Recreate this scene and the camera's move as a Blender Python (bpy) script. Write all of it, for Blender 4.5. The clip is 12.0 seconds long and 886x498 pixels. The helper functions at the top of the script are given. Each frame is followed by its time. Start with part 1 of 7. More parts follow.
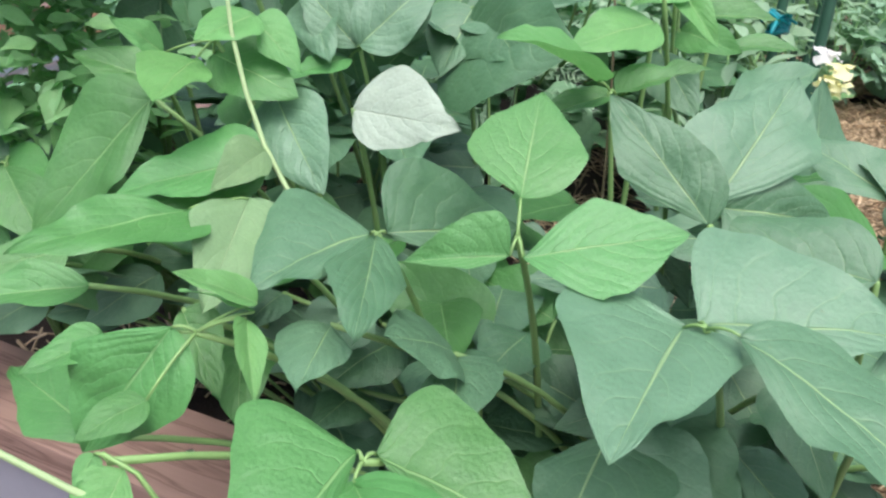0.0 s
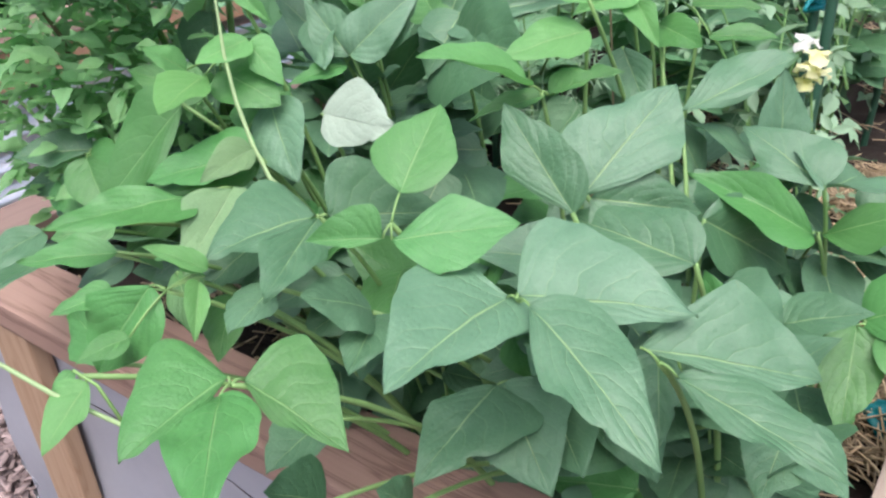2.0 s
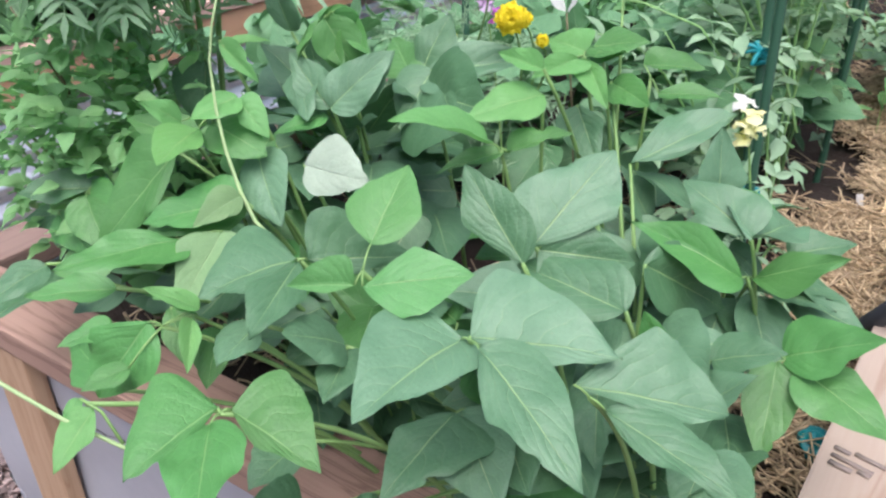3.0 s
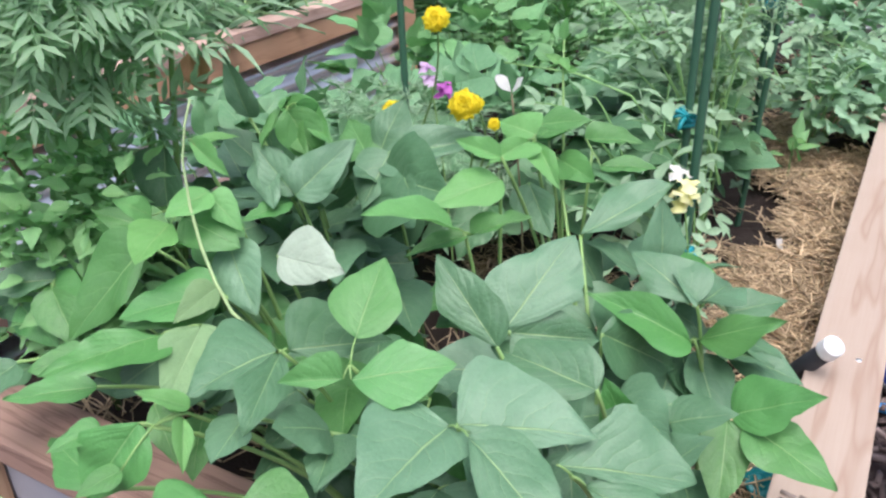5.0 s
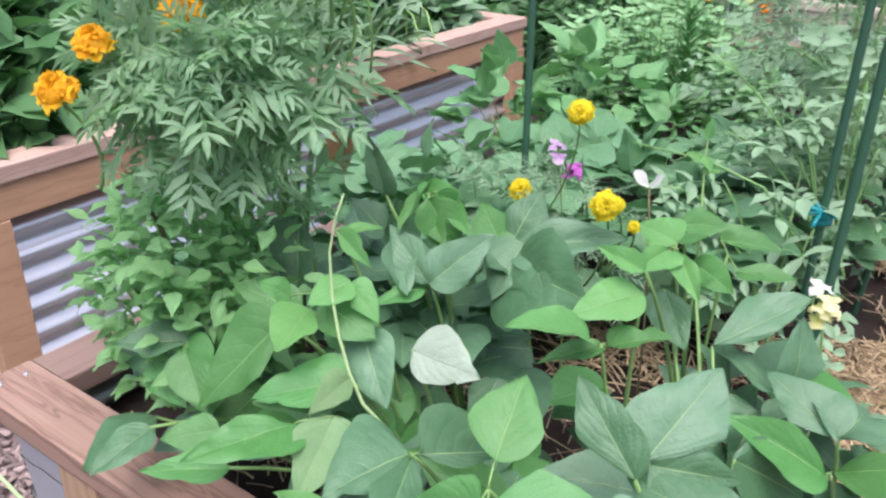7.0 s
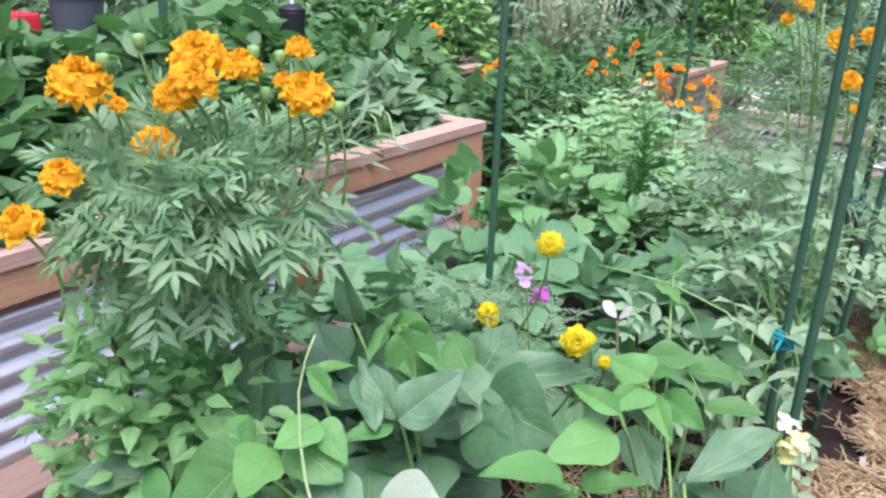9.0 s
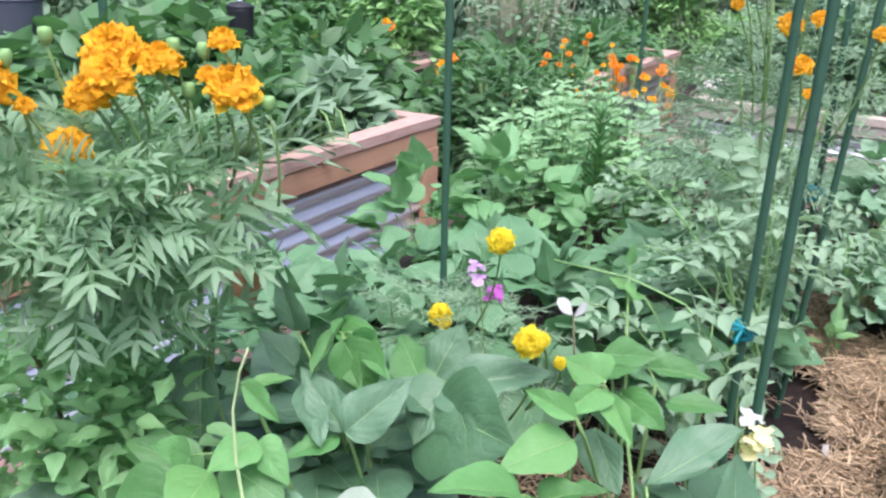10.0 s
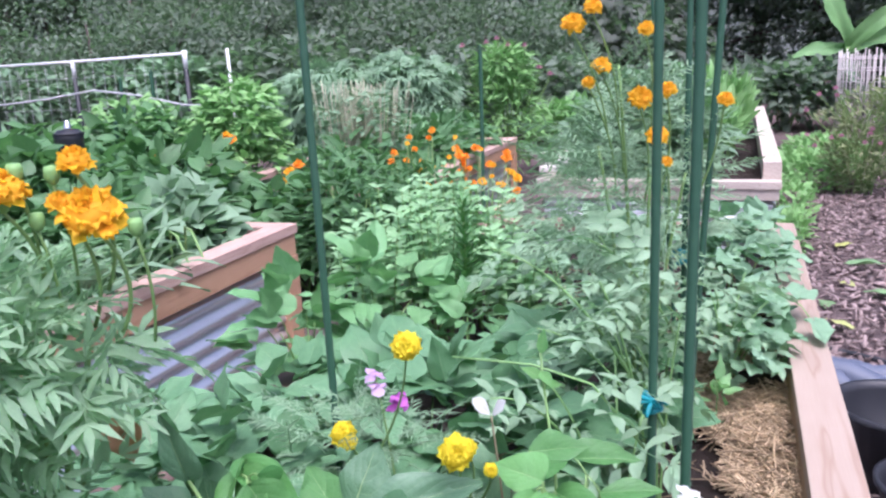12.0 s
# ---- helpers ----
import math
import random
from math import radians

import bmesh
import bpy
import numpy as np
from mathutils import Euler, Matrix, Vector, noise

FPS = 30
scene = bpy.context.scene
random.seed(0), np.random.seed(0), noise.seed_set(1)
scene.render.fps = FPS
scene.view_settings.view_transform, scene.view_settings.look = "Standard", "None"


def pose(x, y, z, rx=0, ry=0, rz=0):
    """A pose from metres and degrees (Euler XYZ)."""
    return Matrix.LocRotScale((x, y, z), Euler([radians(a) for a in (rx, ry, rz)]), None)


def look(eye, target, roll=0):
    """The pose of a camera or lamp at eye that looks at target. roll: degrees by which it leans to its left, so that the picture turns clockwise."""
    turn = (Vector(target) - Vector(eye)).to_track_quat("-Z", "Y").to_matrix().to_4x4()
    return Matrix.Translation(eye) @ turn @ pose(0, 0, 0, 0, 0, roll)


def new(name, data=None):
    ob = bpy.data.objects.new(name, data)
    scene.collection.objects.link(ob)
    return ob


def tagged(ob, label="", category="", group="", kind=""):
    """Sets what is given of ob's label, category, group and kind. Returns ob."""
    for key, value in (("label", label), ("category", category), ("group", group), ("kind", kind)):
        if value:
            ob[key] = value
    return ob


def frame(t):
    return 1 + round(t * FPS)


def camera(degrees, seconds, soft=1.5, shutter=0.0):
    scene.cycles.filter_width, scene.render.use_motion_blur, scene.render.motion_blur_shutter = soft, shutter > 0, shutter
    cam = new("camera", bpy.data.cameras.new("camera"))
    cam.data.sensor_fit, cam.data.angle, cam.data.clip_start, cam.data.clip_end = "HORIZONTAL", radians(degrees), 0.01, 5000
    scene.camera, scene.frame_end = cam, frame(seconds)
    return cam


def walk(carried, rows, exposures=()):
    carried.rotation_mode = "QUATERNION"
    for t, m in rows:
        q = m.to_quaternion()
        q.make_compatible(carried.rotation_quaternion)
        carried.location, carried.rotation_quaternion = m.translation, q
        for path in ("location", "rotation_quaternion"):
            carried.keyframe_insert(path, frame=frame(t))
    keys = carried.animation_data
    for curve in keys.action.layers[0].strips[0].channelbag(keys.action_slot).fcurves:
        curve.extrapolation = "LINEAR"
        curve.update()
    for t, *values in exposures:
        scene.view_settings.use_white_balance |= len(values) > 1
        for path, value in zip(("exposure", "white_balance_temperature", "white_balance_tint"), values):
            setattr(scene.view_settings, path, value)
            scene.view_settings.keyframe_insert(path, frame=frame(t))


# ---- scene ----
cam = camera(55.7, 12.0, soft=2.4)
PATH = [
    (0, (-0.029, -0.019, 1.011), (-0.754, 1.605, 0.097), 2.1),
    (0.5, (0.027, -0.012, 1.033), (-0.763, 1.577, 0.11), 0.7),
    (1, (0.07, -0.027, 1.043), (-0.825, 1.49, 0.094), -1.3),
    (1.5, (0.121, -0.023, 1.061), (-0.885, 1.402, 0.082), -3.3),
    (2, (0.169, -0.02, 1.081), (-0.886, 1.354, 0.081), -3.6),
    (2.5, (0.202, -0.027, 1.111), (-0.879, 1.319, 0.101), -3.0),
    (3, (0.215, -0.056, 1.141), (-0.814, 1.355, 0.166), -2.1),
    (5, (0.189, -0.091, 1.203), (-0.704, 1.449, 0.292), -1.8),
    (5.5, (0.18, -0.085, 1.209), (-0.795, 1.431, 0.342), -2.2),
    (6, (0.161, -0.083, 1.225), (-0.879, 1.398, 0.373), -2.5),
    (6.5, (0.14, -0.086, 1.254), (-0.915, 1.379, 0.392), -1.3),
    (7, (0.114, -0.088, 1.277), (-0.936, 1.371, 0.4), 0.7),
    (7.5, (0.086, -0.089, 1.31), (-0.92, 1.41, 0.45), 3.2),
    (9.5, (0.081, -0.059, 1.319), (-0.917, 1.544, 0.66), 2.0),
    (10, (0.074, -0.028, 1.307), (-0.859, 1.601, 0.618), 1.8),
    (10.5, (0.055, -0.008, 1.307), (-0.749, 1.683, 0.603), 1.1),
    (11, (0.037, 0.001, 1.304), (-0.668, 1.757, 0.655), -0.1),
    (11.5, (0.02, 0.005, 1.298), (-0.656, 1.806, 0.752), -1.6),
    (12, (0.006, 0.013, 1.292), (-0.646, 1.846, 0.825), -2.5),
]
walk(cam, [(t, look(eye, target, roll)) for t, eye, target, roll in PATH],
     [(0.0, 0.86, 5900, 14), (3.0, 0.86, 5900, 14), (5.5, 0.87, 5900, 15), (7.5, 0.89, 5900, 16), (9.5, 1.00, 5800, 20), (12.0, 1.05, 5500, 26)])


# ---- world, sun, exposure ----
SUN_UP, SUN_ROUND = 68.0, 145.0
world = bpy.data.worlds.new("sky")
scene.world = world
world.use_nodes = True
wn, wl = world.node_tree.nodes, world.node_tree.links
sky = wn.new("ShaderNodeTexSky")
sky.sky_type, sky.sun_disc = "NISHITA", False
sky.sun_elevation, sky.sun_rotation = radians(SUN_UP), radians(SUN_ROUND)
sky.air_density, sky.dust_density, sky.ozone_density = 0.8, 8.0, 0.6
wn["Background"].inputs["Strength"].default_value = 0.135
wl.new(sky.outputs["Color"], wn["Background"].inputs["Color"])
sun = new("sun", bpy.data.lights.new("sun", "SUN"))
sun.data.energy, sun.data.angle, sun.data.color = 1.3, radians(55), (1.0, 0.985, 0.96)
a, e = radians(SUN_ROUND), radians(SUN_UP)
sun.matrix_world = look((0, 0, 8), (-math.sin(a) * math.cos(e), -math.cos(a) * math.cos(e), 8 - math.sin(e)))


# ---- building blocks ----
def link_mesh(bm, name, material, smooth=True):
    me = bpy.data.meshes.new(name)
    bm.to_mesh(me)
    bm.free()
    me.materials.append(material)
    if smooth:
        me.polygons.foreach_set("use_smooth", [True] * len(me.polygons))
    return me


def part(name, bm, material, parent=None, label="", smooth=True):
    """One mesh object under a thing or a part."""
    ob = new(name, link_mesh(bm, name, material, smooth))
    ob.parent = parent
    return tagged(ob, label)


def piece(name, me, m, parent):
    """An object on a shared mesh."""
    ob = new(name, me)
    ob.matrix_basis, ob.parent = m, parent
    return ob


def thing(name, label, category, at=(0, 0, 0), group="", kind=""):
    ob = new(name)
    ob.empty_display_size = 0.05
    ob.location = at
    return tagged(ob, label, category, group, kind)


def child_pose(parent, m):
    """A world pose, as seen from an unturned parent."""
    return Matrix.Translation(-Vector(parent.location)) @ m


def box(bm, lo, hi, bevel=0.004, cuts=0, rough=0.0):
    """A board with rounded edges, from corner to corner."""
    lo, hi = Vector(lo), Vector(hi)
    geo = bmesh.ops.create_cube(bm, size=1)
    vs = geo["verts"]
    bmesh.ops.scale(bm, vec=hi - lo, verts=vs)
    bmesh.ops.translate(bm, vec=(lo + hi) / 2, verts=vs)
    es = list({ed for v in vs for ed in v.link_edges})
    if cuts:
        long = max(range(3), key=lambda n: (hi - lo)[n])
        some = [ed for ed in es if abs((ed.verts[0].co - ed.verts[1].co)[long]) > 1e-6]
        bmesh.ops.subdivide_edges(bm, edges=some, cuts=cuts, use_grid_fill=True)
        vs = [v for v in bm.verts]
        es = [ed for ed in bm.edges if len(ed.link_faces) == 2 and ed.calc_face_angle(0) > 0.5]
    if bevel:
        bmesh.ops.bevel(bm, geom=es, offset=bevel, segments=2, affect="EDGES", profile=0.7)
    if rough:
        for v in bm.verts:
            v.co += noise.noise_vector(v.co * 9) * rough
    return bm


def tube(bm, pts, r0, r1=None, sides=7, wob=0.0):
    """A tapered stem along the points."""
    r1 = r0 if r1 is None else r1
    pts = [Vector(p) for p in pts]
    rings, side = [], None
    for n, p in enumerate(pts):
        way = (pts[min(n + 1, len(pts) - 1)] - pts[max(n - 1, 0)]).normalized()
        ref = side if side is not None else (Vector((1, 0, 0)) if abs(way.x) < 0.9 else Vector((0, 1, 0)))
        side = (ref - way * ref.dot(way)).normalized()
        other = way.cross(side)
        r = r0 + (r1 - r0) * n / (len(pts) - 1)
        r *= 1 + wob * noise.noise(p * 60)
        rings.append([bm.verts.new(p + (side * math.cos(2 * math.pi * k / sides) + other * math.sin(2 * math.pi * k / sides)) * r) for k in range(sides)])
    for one, two in zip(rings, rings[1:]):
        for k in range(sides):
            bm.faces.new((one[k], one[(k + 1) % sides], two[(k + 1) % sides], two[k]))
    bm.faces.new(list(reversed(rings[0])))
    bm.faces.new(rings[-1])
    return bm


def arc(a, b, lift=0.0, n=8, sag=(0, 0, 0)):
    """Points from a to b, bowed upwards by lift and aside by sag."""
    a, b, sag = Vector(a), Vector(b), Vector(sag)
    return [a.lerp(b, k / n) + (Vector((0, 0, lift)) + sag) * 4 * (k / n) * (1 - k / n) for k in range(n + 1)]


def outline(v, widest=0.33, blunt=0.75, tip=0.85, belly=1.32):
    """Half-width of a leaf at v of its length."""
    if v < widest:
        return math.sin(v / widest * math.pi / 2) ** blunt
    w = (v - widest) / (1 - widest)
    return max(0.0, (1 - w ** belly)) ** tip


def leaf_bm(bm=None, ratio=0.6, rows=12, cols=4, droop=0.15, fold=0.2, wave=0.02, cup=0.0, widest=0.33, blunt=0.7, tip=0.95, skew=0.0, seed=0, petiole=0.0, m=None, teeth=0.0, belly=1.32, shoulder=0.0, ripple=1.0):
    """A leaf of length 1 along +y from its base, facing +z, with its midrib at u = 0.5."""
    bm = bm or bmesh.new()
    uv = bm.loops.layers.uv.verify()
    rnd = random.Random(seed)
    ph, ph2 = rnd.uniform(0, 6), rnd.uniform(0, 6)
    knee = [(shoulder * rnd.uniform(0.2, 1.0), rnd.uniform(0.22, 0.48), rnd.uniform(0.07, 0.13)) for _ in range(2)]
    grid, told = [], {}
    for i in range(rows + 1):
        v = i / rows
        v = v ** 1.1
        half = outline(v, widest, blunt, tip, belly) * ratio / 2
        line = []
        for j in range(-cols, cols + 1):
            s = j / cols
            lean = 1 + skew * (1 if s > 0 else -1)
            edge = 1 + ripple * (0.025 * math.sin(v * 23 + ph + 2 * (s > 0)) + 0.05 * math.sin(v * 9 + ph2 + 3 * (s > 0))) * (abs(s) ** 3)
            if shoulder:
                amp, mid, wide = knee[s > 0]
                edge += amp * math.exp(-((v - mid) / wide) ** 2) * s * s
            if teeth and abs(s) > 0.99:
                edge += teeth * (1 if i % 2 else -1)
            x = s * half * lean * edge
            y = v - 0.10 * (1 - v) ** 3 * abs(s) ** 1.5 * (blunt < 0.9)
            z = droop * 1.4 * v * (1 - v)
            z += fold * abs(x) - cup * (s * half) ** 2 * 4
            z += wave * math.sin(v * 11 + ph + (1.8 if s > 0 else 0)) * abs(s) ** 2
            z += 0.25 * wave * math.sin(v * 37 - abs(s) * 9 + ph2) * min(1, abs(s) * 3)
            z += 0.35 * wave * math.sin(v * 5 + s * 3 + ph2)
            z -= 0.008 * math.exp(-(s * 5) ** 2)
            vert = bm.verts.new((x, y, z))
            told[vert] = (0.5 + 0.5 * s, v)
            line.append(vert)
        grid.append(line)
    faces = []
    for one, two in zip(grid, grid[1:]):
        for j in range(2 * cols):
            faces.append(bm.faces.new((one[j], one[j + 1], two[j + 1], two[j])))
    for f in faces:
        for lp in f.loops:
            lp[uv].uv = told[lp.vert]
    verts = [v for line in grid for v in line]
    if m:
        for v in verts:
            v.co = m @ v.co
    return bm


def frame_from(base, tip, normal):
    """A pose with y from base to tip and z near the normal."""
    base, tip, normal = Vector(base), Vector(tip), Vector(normal)
    y = (tip - base).normalized()
    x = y.cross(normal).normalized()
    z = x.cross(y)
    m = Matrix((x, y, z)).transposed().to_4x4()
    m.translation = base
    return m, (tip - base).length


def spread(name, templates, poses, material):
    """One mesh of many copies of small templates (verts, faces), each at a pose."""
    vs, fs, off = [], [], 0
    for n, m in enumerate(poses):
        tv, tf, tu = templates[n % len(templates)]
        a = np.array(m)
        vs.append(tv @ a[:3, :3].T + a[:3, 3])
        fs.append(tf + off)
        off += len(tv)
    vs, fs = np.concatenate(vs), np.concatenate(fs)
    me = bpy.data.meshes.new(name)
    me.vertices.add(len(vs))
    me.vertices.foreach_set("co", vs.astype(np.float32).ravel())
    me.loops.add(fs.size)
    me.loops.foreach_set("vertex_index", fs.astype(np.int32).ravel())
    me.polygons.add(len(fs))
    me.polygons.foreach_set("loop_start", np.arange(0, fs.size, fs.shape[1], dtype=np.int32))
    me.polygons.foreach_set("use_smooth", np.ones(len(fs), dtype=bool))
    lay = me.uv_layers.new(name="UVMap")
    lay.data.foreach_set("uv", np.concatenate(list(uv_rows(templates, len(poses)))).astype(np.float32).ravel())
    me.update(calc_edges=True)
    me.validate()
    me.materials.append(material)
    return me


def uv_rows(templates, count):
    for n in range(count):
        tv, tf, tu = templates[n % len(templates)]
        yield tu[tf].reshape(-1, 2)


def template(bm):
    """Vertices, quads and uv of a bmesh, for spread()."""
    bmesh.ops.triangulate(bm, faces=[f for f in bm.faces if len(f.verts) != 4])
    bm.verts.index_update()
    lay = bm.loops.layers.uv.verify()
    tv = np.array([v.co[:] for v in bm.verts])
    tu = np.zeros((len(tv), 2))
    quads = []
    for f in bm.faces:
        ids = [v.index for v in f.verts]
        quads.append(ids if len(ids) == 4 else ids + ids[-1:])
        for lp in f.loops:
            tu[lp.vert.index] = lp[lay].uv
    quads = [q for q in quads if len(set(q)) == 4]
    bm.free()
    return tv, np.array(quads), tu


# ---- materials ----
def nodes_of(name):
    m = bpy.data.materials.new(name)
    m.use_nodes = True
    return m, m.node_tree.nodes, m.node_tree.links, m.node_tree.nodes["Principled BSDF"]


def math_node(n, l, op, a, b=None, c=None):
    q = n.new("ShaderNodeMath")
    q.operation = op
    for k, v in enumerate((a, b, c)):
        if v is None:
            continue
        if isinstance(v, (int, float)):
            q.inputs[k].default_value = v
        else:
            l.new(v, q.inputs[k])
    return q.outputs[0]


def mix_node(n, l, fac, a, b, mode="MIX"):
    q = n.new("ShaderNodeMix")
    q.data_type, q.blend_type = "RGBA", mode
    for sock, v in ((q.inputs[0], fac), (q.inputs[6], a), (q.inputs[7], b)):
        if isinstance(v, (int, float)):
            sock.default_value = v
        elif isinstance(v, tuple):
            sock.default_value = (*v, 1)
        else:
            l.new(v, sock)
    return q.outputs[2]


def noise_node(n, l, scale, detail=3, rough=0.55, coord="Object", stretch=None):
    tc = n.new("ShaderNodeTexCoord")
    q = n.new("ShaderNodeTexNoise")
    q.inputs["Scale"].default_value, q.inputs["Detail"].default_value, q.inputs["Roughness"].default_value = scale, detail, rough
    src = tc.outputs[coord]
    if stretch:
        mp = n.new("ShaderNodeMapping")
        mp.inputs["Scale"].default_value = stretch
        l.new(src, mp.inputs[0])
        src = mp.outputs[0]
    l.new(src, q.inputs["Vector"])
    return q.outputs[0]


def ramp_node(n, l, src, stops):
    q = n.new("ShaderNodeValToRGB")
    while len(q.color_ramp.elements) < len(stops):
        q.color_ramp.elements.new(0.5)
    for el, (p, c) in zip(q.color_ramp.elements, stops):
        el.position = p
        el.color = (*c, 1) if isinstance(c, tuple) else (c, c, c, 1)
    l.new(src, q.inputs[0])
    return q.outputs[0]


def bump_node(n, l, height, strength, distance, out):
    q = n.new("ShaderNodeBump")
    q.inputs["Strength"].default_value, q.inputs["Distance"].default_value = strength, distance
    l.new(height, q.inputs["Height"])
    l.new(q.outputs[0], out)


def leaf_mat(name, dark, light, vein, rough=0.45, through_it=0.25, veins=6.0, vein_mix=0.55, vary=0.36, scale=30.0, island=False, blotch=0.0, relief=0.0024, side_mix=0.20, wax=0.38):
    """Leaf: blade colour varied from leaf to leaf and over the blade, pale midrib and side veins in relief, some light coming through."""
    m, n, l, p = nodes_of(name)
    tc = n.new("ShaderNodeTexCoord")
    sep = n.new("ShaderNodeSeparateXYZ")
    l.new(tc.outputs["UV"], sep.inputs[0])
    s = math_node(n, l, "ABSOLUTE", math_node(n, l, "MULTIPLY_ADD", sep.outputs[0], 2.0, -1.0))
    v = sep.outputs[1]
    w = math_node(n, l, "MULTIPLY_ADD", v, -0.022, 0.034)
    mid = math_node(n, l, "SUBTRACT", 1.0, math_node(n, l, "DIVIDE", s, w))
    mid = math_node(n, l, "MAXIMUM", mid, 0.0)
    mid = math_node(n, l, "MINIMUM", math_node(n, l, "MULTIPLY", mid, 2.0), 1.0)
    bend = math_node(n, l, "POWER", s, 1.3)
    ph = math_node(n, l, "SUBTRACT", v, math_node(n, l, "MULTIPLY", bend, 0.42))
    ph = math_node(n, l, "ADD", ph, math_node(n, l, "MULTIPLY", noise_node(n, l, 3.5 if not island else 20.0, 2), 0.22))
    vor = n.new("ShaderNodeTexVoronoi")
    vor.inputs["Scale"].default_value = 26.0
    l.new(tc.outputs["Object"], vor.inputs["Vector"])
    fr = math_node(n, l, "FRACT", math_node(n, l, "MULTIPLY", ph, veins))
    tri_w = math_node(n, l, "ABSOLUTE", math_node(n, l, "SUBTRACT", fr, 0.5))
    side = math_node(n, l, "MAXIMUM", math_node(n, l, "SUBTRACT", 1.0, math_node(n, l, "DIVIDE", tri_w, 0.07)), 0.0)
    side = math_node(n, l, "MULTIPLY", side, math_node(n, l, "SUBTRACT", 1.1, s))
    net = math_node(n, l, "MAXIMUM", mid, math_node(n, l, "MULTIPLY", side, side_mix))
    info = n.new("ShaderNodeNewGeometry" if island else "ShaderNodeObjectInfo")
    rand = info.outputs["Random Per Island"] if island else info.outputs["Random"]
    big = noise_node(n, l, scale * 0.35, 2)
    fine = noise_node(n, l, scale * 1.6, 4, 0.6)
    f = math_node(n, l, "ADD", math_node(n, l, "MULTIPLY", rand, 0.6), math_node(n, l, "MULTIPLY", big, 0.5))
    col = mix_node(n, l, f, dark, light)
    hs = n.new("ShaderNodeHueSaturation")
    l.new(col, hs.inputs["Color"])
    l.new(math_node(n, l, "MULTIPLY_ADD", fine, vary, 1 - vary * 0.5), hs.inputs["Value"])
    l.new(math_node(n, l, "MULTIPLY_ADD", rand, 0.02, 0.49), hs.inputs["Hue"])
    col = hs.outputs[0]
    if blotch:
        spots = ramp_node(n, l, noise_node(n, l, scale * 0.9, 4, 0.7), [(0.64, 0.0), (0.70, 1.0)])
        col = mix_node(n, l, math_node(n, l, "MULTIPLY", spots, blotch), col, (0.22, 0.20, 0.06))
    col = mix_node(n, l, math_node(n, l, "MULTIPLY", net, vein_mix), col, vein)
    l.new(col, p.inputs["Base Color"])
    l.new(math_node(n, l, "MULTIPLY_ADD", fine, 0.3, rough - 0.12), p.inputs["Roughness"])
    p.inputs["Specular IOR Level"].default_value = wax
    hgt = math_node(n, l, "ADD", math_node(n, l, "MULTIPLY", net, -0.7), math_node(n, l, "MULTIPLY", fine, 0.25))
    hgt = math_node(n, l, "ADD", hgt, math_node(n, l, "MULTIPLY", tri_w, 0.26))
    hgt = math_node(n, l, "ADD", hgt, math_node(n, l, "MULTIPLY", vor.outputs["Distance"], -0.16))
    bump_node(n, l, hgt, 0.75, relief, p.inputs["Normal"])
    tr = n.new("ShaderNodeBsdfTranslucent")
    l.new(mix_node(n, l, 0.5, col, (0.15, 0.42, 0.08), "MIX"), tr.inputs["Color"])
    mx = n.new("ShaderNodeMixShader")
    mx.inputs[0].default_value = through_it
    l.new(p.outputs[0], mx.inputs[1])
    l.new(tr.outputs[0], mx.inputs[2])
    l.new(mx.outputs[0], n["Material Output"].inputs["Surface"])
    return m


def plain_mat(name, a, b, rough=0.6, metal=0.0, scale=20.0, bump=0.3, depth=0.002, island=False, stretch=None, spec=0.4):
    """Two colours mixed by noise at two scales, with fine relief."""
    m, n, l, p = nodes_of(name)
    big, fine = noise_node(n, l, scale * 0.25, 3, stretch=stretch), noise_node(n, l, scale * 4, 4, 0.65, stretch=stretch)
    f = math_node(n, l, "ADD", math_node(n, l, "MULTIPLY", big, 0.6), math_node(n, l, "MULTIPLY", fine, 0.5))
    if island:
        f = math_node(n, l, "MULTIPLY_ADD", n.new("ShaderNodeNewGeometry").outputs["Random Per Island"], 0.7, math_node(n, l, "MULTIPLY", f, 0.4))
    l.new(mix_node(n, l, f, a, b), p.inputs["Base Color"])
    p.inputs["Roughness"].default_value, p.inputs["Metallic"].default_value = rough, metal
    p.inputs["Specular IOR Level"].default_value = spec
    bump_node(n, l, fine, bump, depth, p.inputs["Normal"])
    return m


